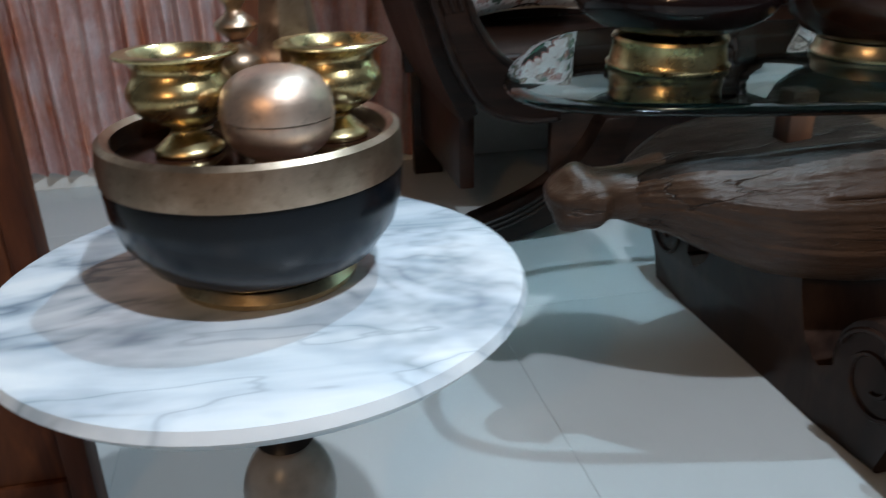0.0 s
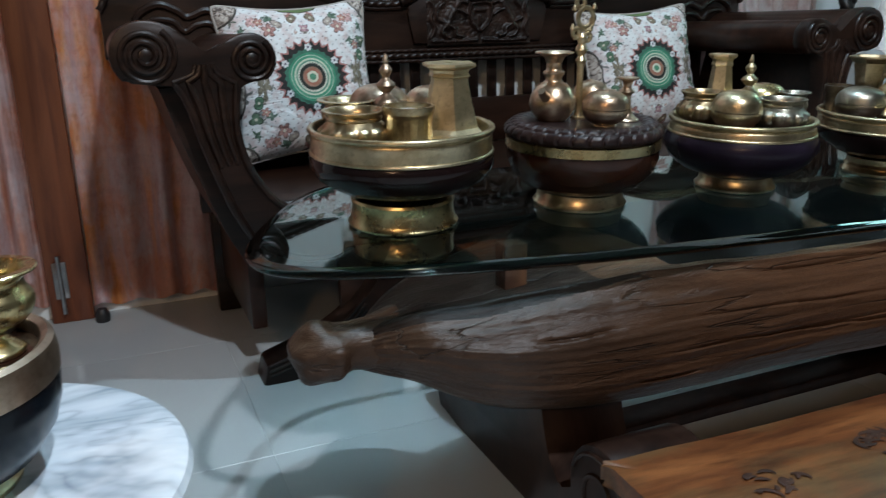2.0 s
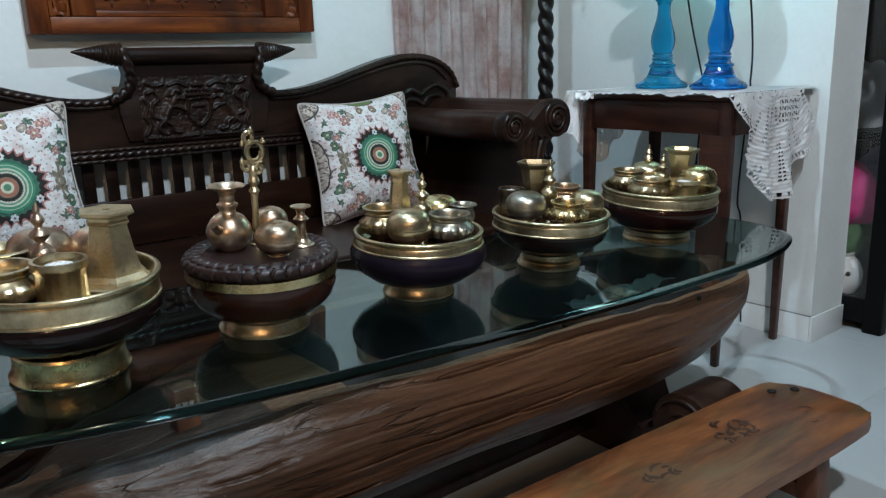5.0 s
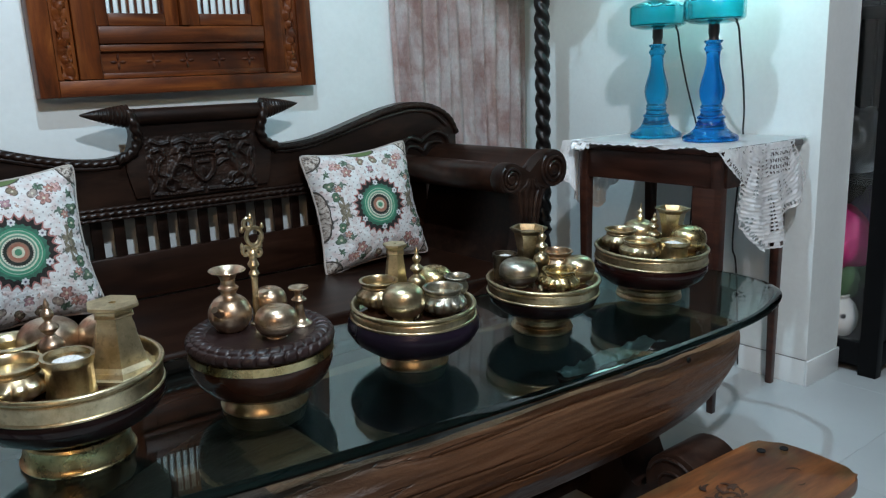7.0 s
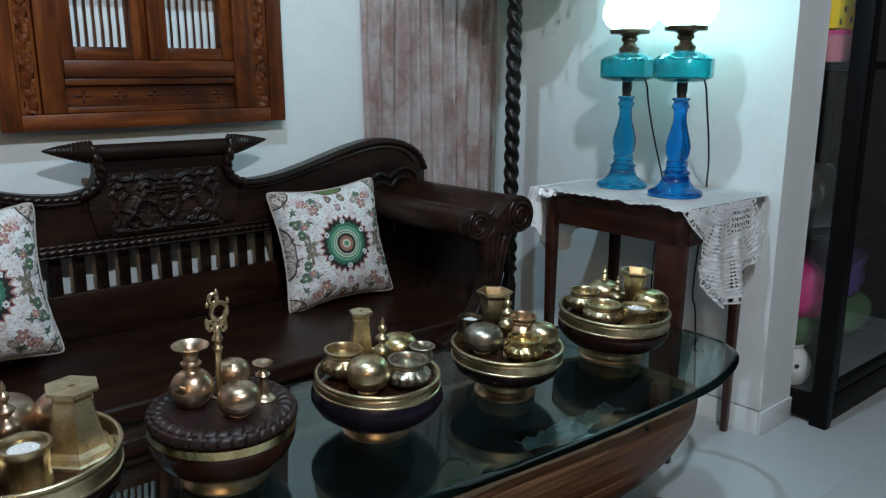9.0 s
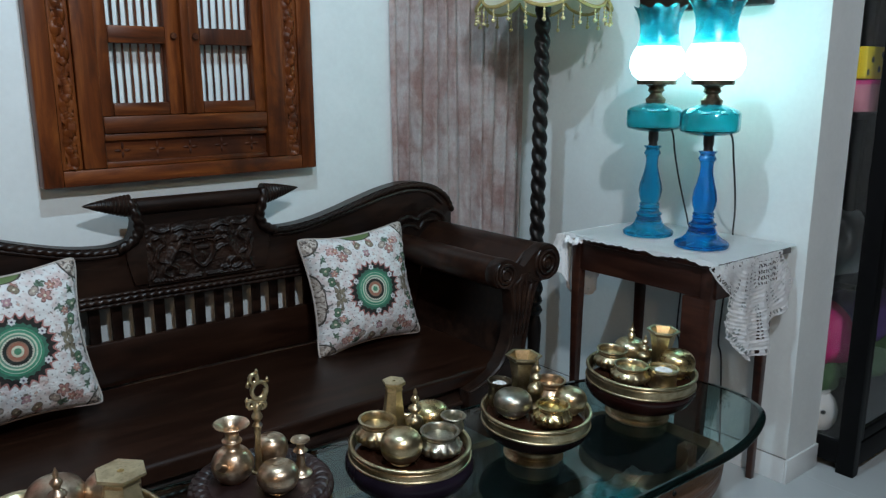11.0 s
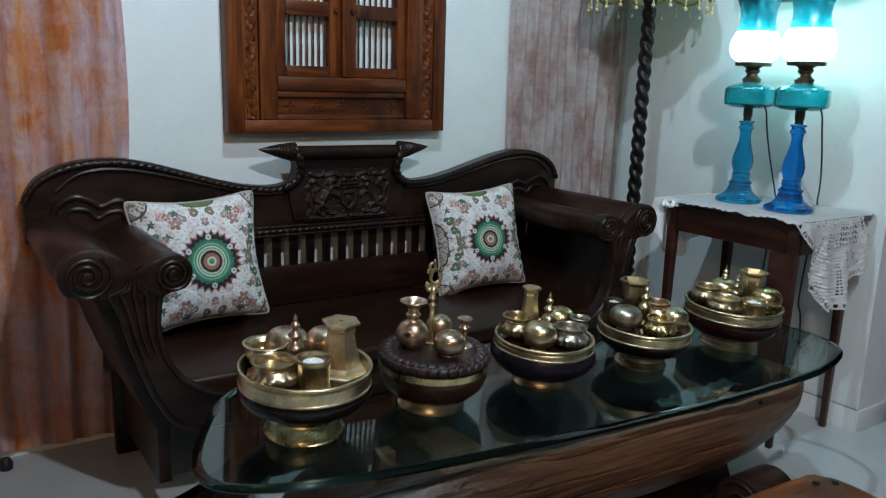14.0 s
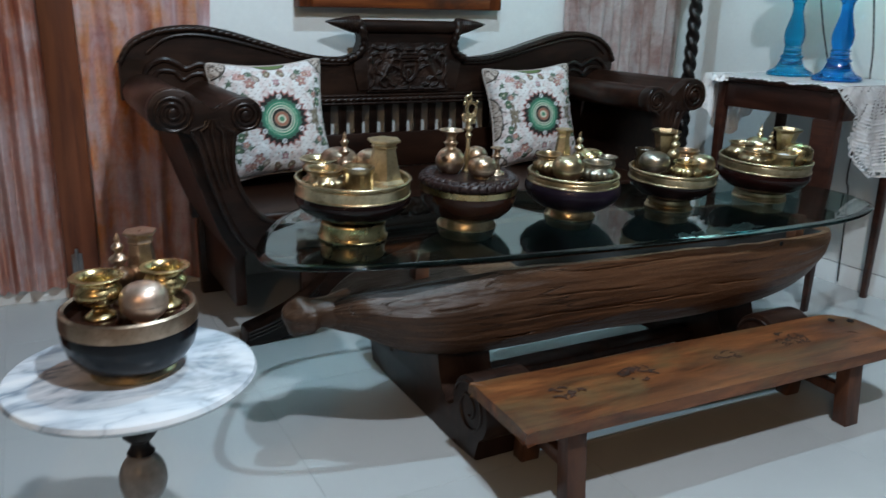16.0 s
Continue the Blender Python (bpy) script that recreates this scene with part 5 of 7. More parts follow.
build_curtain(1.955, 2.60, 0.03, 2.45, WY - 0.004, 11, 0.045, CURTAIN_PINK, "thin pink and cream streaked curtain hanging beside the lamp", 3, 0.006)
build_curtain(0.0405, 0.475, 0.03, 2.45, WY - 0.004, 4, 0.055, CURTAIN_ORANGE, "orange, pink and lilac streaked curtain hanging behind the sofa arm", 7, 0.012, 0.05, 0.022)
build_curtain(-0.98, -0.070, 0.05, 2.45, WY - 0.004, 19, 0.048, CURTAIN_RUST, "pink and rust pleated curtain hanging to the floor", 11, 0.006)
post = thing("door_frame", "brown wooden door post with a bolt near the floor", "door frame", (-0.0125, WY - 0.003, 0), kind="structure")
part("post", box((-0.052, -0.045, 0.0), (0.052, 0, 2.3), 0.004), DOOR_WOOD, post)
bolt = part("bolt", box((-0.034, -0.052, 0.07), (0.0, -0.0455, 0.17), 0.002), STEEL, post, "steel tower bolt")
part("bolt_rod", tube([(-0.017, -0.058, 0.03), (-0.017, -0.058, 0.19)], 0.0055, 12), STEEL, bolt)
part("stopper", lathe([(0.0, 0.0), (0.018, 0.0), (0.02, 0.02), (0.012, 0.035), (0.0, 0.036)], (0.072, -0.075, 0.0), 18), BLACK_PLASTIC, post, "black rubber door stop")

# ---- side table with lace ----
TX, TY, TZ = 2.215, 0.97, 0.79
side = thing("side_table", "dark reddish wooden side table with slim tapered legs", "table", (TX, TY, 0))
TW, TD = 0.40, 0.565
part("top", box((0, 0, TZ - 0.022), (TW, TD, TZ - 0.004), 0.004), TABLE_WOOD, side)
for lo, hi in (((0.02, 0.03, TZ - 0.115), (0.035, TD - 0.03, TZ - 0.023)), ((TW - 0.035, 0.03, TZ - 0.115), (TW - 0.02, TD - 0.03, TZ - 0.023)), ((0.03, 0.02, TZ - 0.115), (TW - 0.03, 0.035, TZ - 0.023)), ((0.03, TD - 0.035, TZ - 0.115), (TW - 0.03, TD - 0.02, TZ - 0.023))):
    part("apron", box(lo, hi, 0.002), TABLE_WOOD, side)
for x, y in ((0.03, 0.045), (TW - 0.035, 0.05), (0.03, TD - 0.03), (TW - 0.035, TD - 0.035)):
    bm = box((x - 0.018, y - 0.018, 0.0), (x + 0.018, y + 0.018, TZ - 0.023), 0.004)
    for v in bm.verts:
        k = 0.55 + 0.45 * v.co.z / TZ
        v.co.x, v.co.y = x + (v.co.x - x) * k, y + (v.co.y - y) * k
    part("leg", bm, TABLE_WOOD, side)
part("end_panel", box((0.012, 0.045, 0.20), (0.03, 0.12, TZ - 0.116), 0.004), TABLE_WOOD, side, "wide flat board beside the leg")

# ---- lace cloth on the side table ----
cloth = thing("lace_cloth", "white crocheted lace cloth hanging over the table edges", "tablecloth", (TX, TY, TZ))


def lace_strip(rows, hole_from, name, label):
    """Threads of crochet: rows of points joined by bars, with open mesh between."""
    bm = bmesh.new()
    for a, b in zip(rows, rows[1:]):
        for p, q in zip(a, a[1:]):
            tube([p, q], 0.0016, 4, bm, caps=False)
        for i in range(len(a)):
            tube([a[i], b[i]], 0.0015, 4, bm, caps=False)
            if i + 1 < len(a) and (i + hole_from) % 2:
                tube([a[i], b[i + 1]], 0.0019, 4, bm, caps=False)
                tube([a[i + 1], b[i]], 0.0019, 4, bm, caps=False)
    for p, q in zip(rows[-1], rows[-1][1:]):
        tube([p, q], 0.0028, 5, bm, caps=False)
    ob = part(name, bm, LACE, cloth, label, smooth=60)
    ob["kind"] = "stuff"


def lace_top():
    bm = bmesh.new()
    nx, ny = 90, 130
    g = []
    for j in range(ny + 1):
        row = []
        for i in range(nx + 1):
            u, v = i / nx, j / ny
            edge_x = 0.006 * abs(math.sin(v * 34 + 2 * noise.noise((v * 9, 1, 0)))) + 0.006 * noise.noise((v * 14, 4, 0))
            x = -0.002 + (TW + 0.012 + edge_x) * u - edge_x * 1.6 * (1 - u)
            y = -0.010 + (TD + 0.014) * v
            row.append(bm.verts.new((x, y, 0.0005 + 0.002 * (0.5 + 0.5 * noise.noise((x * 30, y * 30, 5))) + 0.0022 * abs(noise.noise((x * 130, y * 130, 1))))))
        g.append(row)
    for j in range(ny):
        for i in range(nx):
            bm.faces.new((g[j][i], g[j][i + 1], g[j + 1][i + 1], g[j + 1][i]))
    bmesh.ops.solidify(bm, geom=bm.faces[:], thickness=0.003)
    part("top_piece", bm, LACE, cloth, smooth=60)


def lace_drop(origin, along, outward, width, depth, name, seed, folds=4.0):
    """A scalloped lace corner that falls from the table edge in soft folds."""
    o, a, w = Vector(origin), Vector(along), Vector(outward)
    rng = random.Random(seed)
    n, m = 44, 30
    rows = []
    for j in range(m + 1):
        v = j / m
        row = []
        for i in range(n + 1):
            u = i / n
            point = 1 - abs(u * 2 - 1) ** 1.6
            fall = depth * (0.42 + 0.58 * point)
            scallop = 0.010 * abs(math.sin(u * 11 * math.pi / 1.0)) * v
            wave = (0.010 + 0.022 * v) * (0.5 + 0.5 * math.sin(u * folds * math.tau + seed))
            p = o + a * (width * (u - 0.5) * (1 - 0.10 * v)) + w * (0.003 + wave * min(1, v * 3)) + Vector((0, 0, -fall * v - scallop + 0.002))
            row.append(p)
        rows.append(row)
    lace_strip(rows, seed, name, "open crochet corner")
    # closed leaf shapes worked into the mesh
    bm = bmesh.new()
    for j in range(m):
        for i in range(n):
            fan = math.sin((i / n) * 5.5 * math.pi * 2) * 0.5 + math.sin(j * 0.9) * 0.55 + 0.25
            if fan > 0.18 and (i + j) % 5:
                q = [rows[j][i], rows[j][i + 1], rows[j + 1][i + 1], rows[j + 1][i]]
                bm.faces.new([bm.verts.new(k) for k in q])
    bmesh.ops.remove_doubles(bm, verts=bm.verts, dist=1e-5)
    bmesh.ops.solidify(bm, geom=bm.faces[:], thickness=0.0012)
    ob = part(name + "_leaf_work", bm, LACE, cloth, smooth=60)
    ob["kind"] = "stuff"


def front_drop():
    """The crocheted corner hanging over the table's front: radiating fans of open stitches, a picot hem."""
    out = smooth_line([(-0.070, 0.003), (-0.030, -0.040), (0.004, -0.072), (0.036, -0.096), (0.030, -0.140), (0.000, -0.160), (0.012, -0.198), (0.060, -0.232), (0.084, -0.262), (0.120, -0.296), (0.178, -0.306), (0.240, -0.298), (0.272, -0.262), (0.274, -0.222), (0.300, -0.200), (0.345, -0.186), (0.385, -0.152), (0.399, -0.118), (0.372, -0.075), (0.335, -0.038), (0.318, 0.003)], 10)
    line = np.array(out)
    run = np.concatenate([[0.0], np.cumsum(np.hypot(*(line[1:] - line[:-1]).T))])
    step = 0.0017
    nx, nz = int(0.48 / step), int(0.315 / step)
    gx, gz = np.meshgrid(-0.075 + step * np.arange(nx + 1), 0.003 - step * np.arange(nz + 1))
    inside = np.zeros(gx.shape, bool)
    for (x0, z0), (x1, z1) in zip(out, out[1:] + out[:1]):
        if z0 != z1:
            inside ^= ((z0 > gz) != (z1 > gz)) & (gx < (x1 - x0) * (gz - z0) / (z1 - z0) + x0)
    near = np.full(gx.shape, 9.0)
    along = np.zeros(gx.shape)
    for (px, pz), r in zip(line, run):
        d = np.hypot(gx - px, gz - pz)
        along = np.where(d < near, r, along)
        near = np.minimum(near, d)
    rad, ang = np.hypot(gx - 0.15, gz - 0.07), np.arctan2(gx - 0.15, 0.07 - gz)
    # pineapple stitch: solid spokes with netted wedges between them
    spoke = ang / 0.21 % 1.0
    mesh = (spoke > 0.66) & ((spoke - 0.66) / 0.17 % 1.0 < 0.58) & (rad / 0.0115 % 1.0 < 0.46) & (np.floor(rad / 0.055 + np.floor(ang / 0.21) * 0.5) % 3 != 0)
    square = (gx > 0.19) & (gx < 0.30) & (gz < -0.016) & (gz > -0.086) & (gx / 0.0105 % 1.0 < 0.45) & (gz / 0.018 % 1.0 < 0.6)
    hem = (near > 0.007) & (near < 0.019) & (along / 0.0085 % 1.0 < 0.5)
    solid = inside & ~(((mesh & (near > 0.021)) & ~((gx > 0.18) & (gx < 0.31) & (gz > -0.09))) | (square & (near > 0.02)) | hem)
    bm = bmesh.new()
    made = {}

    def corner(j, i):
        if (j, i) not in made:
            x, z = float(gx[j, i]), float(gz[j, i])
            v = min(1.0, -z / 0.3)
            fold = (0.003 + 0.030 * v) * (0.5 + 0.5 * math.sin(x * 56 + 1.0 * math.sin(v * 3) + 0.8)) + 0.005 * noise.noise((x * 60, z * 60, 2)) + 0.0011 * math.sin(math.hypot(x - 0.15, z - 0.07) / 0.0115 * math.tau)
            made[j, i] = bm.verts.new((x, -0.012 - fold, z))
        return made[j, i]

    for j in range(nz):
        for i in range(nx):
            if solid[j, i]:
                bm.faces.new((corner(j, i), corner(j, i + 1), corner(j + 1, i + 1), corner(j + 1, i)))
    bmesh.ops.solidify(bm, geom=bm.faces[:], thickness=0.0016)
    ob = part("front_drop", bm, LACE, cloth, "open crochet corner with fan stitches", smooth=60)
    ob["kind"] = "stuff"


def edging():
    bm = bmesh.new()
    n = 150
    rows = [[], [], []]
    for i in range(n + 1):
        y = -0.004 + (TD + 0.008) * i / n
        deep = 0.006 + 0.004 * abs(math.sin(i / n * math.pi * 17 + 5 * noise.noise((y * 9, 2, 0)))) + 0.011 * noise.noise((y * 13, 1, 0))
        for k, row in enumerate(rows):
            row.append(bm.verts.new((-0.003 - 0.004 * k + 0.002 * noise.noise((y * 40, k, 2)), y, 0.003 - deep * k / 2)))
    for p, q in zip(rows, rows[1:]):
        for i in range(n):
            bm.faces.new((p[i], p[i + 1], q[i + 1], q[i]))
    bmesh.ops.solidify(bm, geom=bm.faces[:], thickness=0.0015)
    part("edging", bm, LACE, cloth, "small scalloped edging", smooth=60)


lace_top()
edging()
front_drop()
lace_drop((0.125, TD + 0.006, 0), (-1, 0, 0), (0, 1, 0), 0.33, 0.24, "back_drop", 2)
lace_drop((TW * 0.02, TD * 0.93, 0), (0, 1, 0), (-1, 0, 0), 0.08, 0.02, "edge_drop", 4, 2.0)


# ---- blue oil lamps ----
def build_oil_lamp(x, y, colour, label, turn):
    lamp = thing("oil_lamp", label, "lamp", (x, y, TZ + 0.004), turn, "pair of glass lamps on the side table")
    part("foot", lathe([(0.0, 0.0), (0.079, 0.0), (0.081, 0.004), (0.081, 0.010), (0.074, 0.016), (0.058, 0.024), (0.046, 0.036), (0.040, 0.050), (0.037, 0.062), (0.041, 0.066), (0.041, 0.071), (0.034, 0.075), (0.030, 0.084), (0.034, 0.090), (0.030, 0.094), (0.0, 0.094)], seg=48, wave=0.04, lobes=10, wave_from=0.015, wave_to=0.06), colour, lamp, "flared glass foot")
    part("column", lathe([(0.0, 0.0945), (0.030, 0.0945), (0.033, 0.100), (0.028, 0.106), (0.033, 0.125), (0.0355, 0.145), (0.033, 0.165), (0.025, 0.195), (0.0190, 0.222), (0.0180, 0.245), (0.0215, 0.258), (0.0270, 0.266), (0.0230, 0.273), (0.0205, 0.279), (0.0275, 0.287), (0.026, 0.290), (0.0, 0.290)], seg=48, wave=0.06, lobes=8, wave_from=0.11, wave_to=0.25), colour, lamp, "baluster glass column")
    part("neck", lathe([(0.0, 0.2905), (0.015, 0.2905), (0.013, 0.30), (0.016, 0.31), (0.016, 0.335), (0.0, 0.335)], seg=24), BLACK_PLASTIC, lamp, "dark metal neck")
    part("reservoir", lathe([(0.0, 0.3355), (0.04, 0.3355), (0.066, 0.340), (0.080, 0.347), (0.0835, 0.356), (0.0835, 0.402), (0.078, 0.410), (0.060, 0.417), (0.042, 0.424), (0.030, 0.426), (0.030, 0.4225), (0.041, 0.4195), (0.058, 0.4125), (0.074, 0.4055), (0.0785, 0.399), (0.0785, 0.358), (0.075, 0.351), (0.060, 0.3445), (0.0, 0.341)], seg=64, wave=0.045, lobes=10, wave_from=0.345, wave_to=0.405), CYAN_GLASS, lamp, "ribbed turquoise glass bowl")
    burner = part("burner", lathe([(0.0, 0.4265), (0.030, 0.4265), (0.032, 0.438), (0.022, 0.446), (0.018, 0.455), (0.026, 0.464), (0.022, 0.474), (0.034, 0.482), (0.0, 0.482)], seg=28), DARK_BRASS, lamp, "aged brass burner")
    part("gallery", lathe([(0.0, 0.4825), (0.058, 0.4825), (0.060, 0.486), (0.060, 0.495), (0.0, 0.495)], seg=40, wave=0.03, lobes=30), DARK_BRASS, burner)
    part("globe", lathe([(0.0, 0.4955), (0.055, 0.4955), (0.076, 0.512), (0.086, 0.535), (0.085, 0.56), (0.076, 0.585), (0.066, 0.60), (0.0, 0.60)], seg=36), LAMP_GLOW, lamp, "brightly lit glass globe")
    bm = bmesh.new()
    rings = []
    prof = [(0.067, 0.599), (0.060, 0.625), (0.058, 0.65), (0.060, 0.675), (0.067, 0.70), (0.077, 0.718)]
    for k, (r, z) in enumerate(prof):
        t = k / (len(prof) - 1)
        rings.append([bm.verts.new(((r + 0.008 * t * t * math.cos(9 * q)) * math.cos(q), (r + 0.008 * t * t * math.cos(9 * q)) * math.sin(q), z + 0.006 * t * t * math.cos(9 * q))) for q in (math.tau * i / 72 for i in range(72))])
    for p, q in zip(rings, rings[1:]):
        for i in range(72):
            bm.faces.new((p[i], p[(i + 1) % 72], q[(i + 1) % 72], q[i]))
    bmesh.ops.solidify(bm, geom=bm.faces[:], thickness=0.003)
    part("chimney_shade", bm, SHADE_GLASS, lamp, "turquoise ruffled glass shade", smooth=60).visible_shadow = False
    return lamp


build_oil_lamp(2.412, 1.358, BLUE_GLASS, "turquoise-blue glass oil lamp with a lit globe", 10)
build_oil_lamp(2.378, 1.135, DEEP_BLUE_GLASS, "deep-blue glass oil lamp with a lit globe", 40)
for x, y, down in ((2.452, 1.312, 1.345), (2.420, 1.083, 1.179)):
    cable = thing("lamp_cable", "thin black electric cable hanging from a lamp", "cable", (x, y, 0), group="lamp cables")
    ex, ey = 2.6245 - x, down - y
    line = smooth_line([(-0.02, 0, TZ + 0.347), (0, 0, TZ + 0.330), (0.10 * ex, 0.04 * ey, TZ + 0.27), (0.34 * ex, 0.22 * ey, TZ + 0.18), (0.66 * ex, 0.55 * ey, TZ + 0.09), (0.94 * ex, 0.92 * ey, TZ + 0.020), (ex, ey, TZ - 0.03), (ex, ey + 0.02, TZ - 0.35), (ex - 0.005, ey, 0.35), (ex - 0.02, ey - 0.03, 0.02)], 6)
    part("wire", tube(line, 0.003, 8), BLACK_PLASTIC, cable)

# ---- floor lamp ----
FX, FY = 2.35, 1.805
fl = thing("floor_lamp", "standing lamp with black twisted pole and fringed cream shade", "lamp", (FX, FY, 0))
part("base", lathe([(0.0, 0.0), (0.12, 0.0), (0.125, 0.015), (0.10, 0.03), (0.05, 0.045), (0.03, 0.07), (0.0, 0.07)], seg=40), BLACK_WOOD, fl)
part("lower_pole", lathe([(0.02, 0.065), (0.026, 0.10), (0.018, 0.14), (0.024, 0.30), (0.027, 0.38), (0.018, 0.42), (0.03, 0.44), (0.02, 0.46), (0.028, 0.475), (0.02, 0.50)], seg=24), BLACK_WOOD, fl, "turned lower pole")
part("twisted_pole", rope([(0, 0, 0.495 + i * 0.0045) for i in range(248)], 0.0285, 0.056, 0.34, 20), BLACK_WOOD, fl, "barley-twist pole")
part("socket", lathe([(0.012, 1.60), (0.02, 1.61), (0.02, 1.66), (0.0, 1.665)], seg=20), OLD_BRASS, fl)


def build_shade():
    bm = bmesh.new()
    n, m = 144, 20
    rings = []
    for j in range(m + 1):
        t = j / m
        ring = []
        for i in range(n):
            a = math.tau * i / n
            lob = abs(math.cos(a * 4))
            r = 0.12 + 0.115 * t ** 0.85 - 0.014 * math.sin(t * math.pi)
            r *= 1 - 0.05 * t * (1 - lob) ** 2
            z = 1.95 - 0.40 * t - (0.045 * (lob ** 0.6) - 0.02) * max(0, t - 0.55) / 0.45
            ring.append(bm.verts.new((r * math.cos(a), r * math.sin(a), z)))
        rings.append(ring)
    for p, q in zip(rings, rings[1:]):
        for i in range(n):
            bm.faces.new((p[i], p[(i + 1) % n], q[(i + 1) % n], q[i]))
    hem = [v.co.copy() for v in rings[-1]]
    band = [v.co.copy() for v in rings[int(m * 0.80)]]
    bmesh.ops.solidify(bm, geom=bm.faces[:], thickness=0.002)
    shade = part("shade", bm, SHADE_CLOTH, fl, "scalloped cream cloth shade", smooth=70)
    part("trim", tube(hem + hem[:2], 0.006, 6), TRIM_CLOTH, shade, "brown braid trim")
    part("trim", tube([Vector((c.x * 1.01, c.y * 1.01, c.z)) for c in band + band[:2]], 0.0045, 6), TRIM_CLOTH, shade)
    for k in range(24):
        c = hem[k * 6]
        bm = bmesh.new()
        drop = 0.045 + 0.012 * ((k * 7) % 3)
        tube([(c.x, c.y, c.z), (c.x, c.y, c.z - drop)], 0.0018, 5, bm)
        for q in range(4):
            z = c.z - drop * (0.3 + 0.22 * q)
            r = 0.0042 if q < 3 else 0.007
            lathe([(0.0, -r * 1.2), (r, -r * 0.4), (r, r * 0.4), (0.0, r * 1.2)], (c.x, c.y, z), 7, bm=bm)
        part("bead_tassel", bm, FRINGE, shade, smooth=60)
    for k in range(4):
        a = math.tau * k / 4
        part("shade_arm", tube([(0.0, 0.0, 1.655), (0.07 * math.cos(a), 0.07 * math.sin(a), 1.80), (0.118 * math.cos(a), 0.118 * math.sin(a), 1.948)], 0.003, 6), OLD_BRASS, shade)


build_shade()

# ---- dark carved frame on the east wall ----
wf = thing("carved_wall_shelf", "dark carved wooden hanging shelf on the wall above the lamps", "wall shelf", (WX - 0.002, 1.34, 1.515))
part("bottom_board", box((-0.05, -0.235, 0.0), (0, 0.235, 0.10), 0.006), SOFA_WOOD, wf)
part("back_board", box((-0.03, -0.225, 0.101), (0, 0.225, 0.62), 0.004), SOFA_WOOD, wf)
part("cornice", box((-0.07, -0.26, 0.621), (0, 0.26, 0.66), 0.006), SOFA_WOOD, wf)
part("side_wing", box((-0.03, 0.236, 0.112), (0, 0.36, 0.52), 0.006), SOFA_WOOD, wf)
orn = relief_panel(0.17, 0.075, -0.0, 0.0, 0.014)
bmesh.ops.transform(orn, matrix=pose(-0.036, 0.02, 0.115, 0, 0, -90), verts=orn.verts)
part("carved_panel", orn, WORN_WOOD, wf, "worn carved leaf panel", smooth=60)

# ---- black glazed cabinet ----
cab = thing("glass_cabinet", "black framed glass cabinet filled with kitchen things", "cabinet", (2.838, 0.802, 0))
CW, CD, CH = 0.95, 0.513, 1.85
for x, y in ((0, 0), (CW - 0.04, 0), (0, CD - 0.04), (CW - 0.04, CD - 0.04)):
    part("post", box((x, y, 0.0), (x + 0.04, y + (0.058 if y == 0 else 0.04), CH), 0.003), BLACK_METAL, cab)
for z0, z1 in ((0.03, 0.11), (CH - 0.06, CH - 0.001)):
    part("rail", box((0.041, 0.004, z0), (CW - 0.041, 0.036, z1), 0.003), BLACK_METAL, cab)
    part("rail", box((0.004, 0.059, z0), (0.036, CD - 0.041, z1), 0.003), BLACK_METAL, cab)
part("floor_board", box((0.037, 0.037, 0.07), (CW - 0.037, CD - 0.037, 0.09)), BLACK_METAL, cab)
part("back_board", box((0.041, CD - 0.03, 0.11), (CW - 0.041, CD - 0.02, CH - 0.06)), BLACK_METAL, cab)
part("side_board", box((CW - 0.026, 0.059, 0.111), (CW - 0.016, CD - 0.041, CH - 0.061)), BLACK_METAL, cab)
part("top_board", box((-0.006, -0.006, CH), (CW + 0.006, CD + 0.006, CH + 0.025), 0.004), BLACK_METAL, cab)
for z in (0.62, 1.17):
    part("shelf", box((0.037, 0.04, z), (CW - 0.037, CD - 0.037, z + 0.022)), BLACK_METAL, cab)
pane = part("side_pane", box((0.016, 0.059, 0.111), (0.020, CD - 0.041, CH - 0.061)), PANE, cab, "clear side glass")
pane.visible_shadow = False
door = part("door", box((0.042, 0.008, 0.112), (0.075, 0.032, CH - 0.062), 0.003), BLACK_METAL, cab, "black framed glass door")
part("door_stile", box((CW - 0.075, 0.008, 0.112), (CW - 0.042, 0.032, CH - 0.062), 0.003), BLACK_METAL, door)
for z0, z1 in ((0.112, 0.15), (CH - 0.10, CH - 0.062), (1.17, 1.195)):
    part("door_rail", box((0.076, 0.008, z0), (CW - 0.076, 0.032, z1), 0.003), BLACK_METAL, door)
pane = part("door_pane", box((0.0755, 0.018, 0.1505), (CW - 0.0755, 0.022, 1.1695)), PANE, door)
pane.visible_shadow = False
pane = part("door_pane", box((0.0755, 0.018, 1.1955), (CW - 0.0755, 0.022, CH - 0.1005)), PANE, door)
pane.visible_shadow = False


def soft_bundle(name, at, size, material, label, category, seed):
    """A crumpled bag or folded cloth."""
    ob = thing(name, label, category, at)
    bm = bmesh.new()
    bmesh.ops.create_icosphere(bm, subdivisions=4, radius=1.0)
    for v in bm.verts:
        k = 1 + 0.22 * noise.noise(v.co * 1.8 + Vector((seed, 0, 0))) + 0.10 * abs(noise.noise(v.co * 5 + Vector((0, seed, 0))))
        v.co = Vector((v.co.x * k * size[0], v.co.y * k * size[1], max(-0.72, v.co.z * k) * size[2]))
    low = min(v.co.z for v in bm.verts)
    for v in bm.verts:
        v.co.z -= low
    part("bundle", bm, material, ob, smooth=70)
    return ob


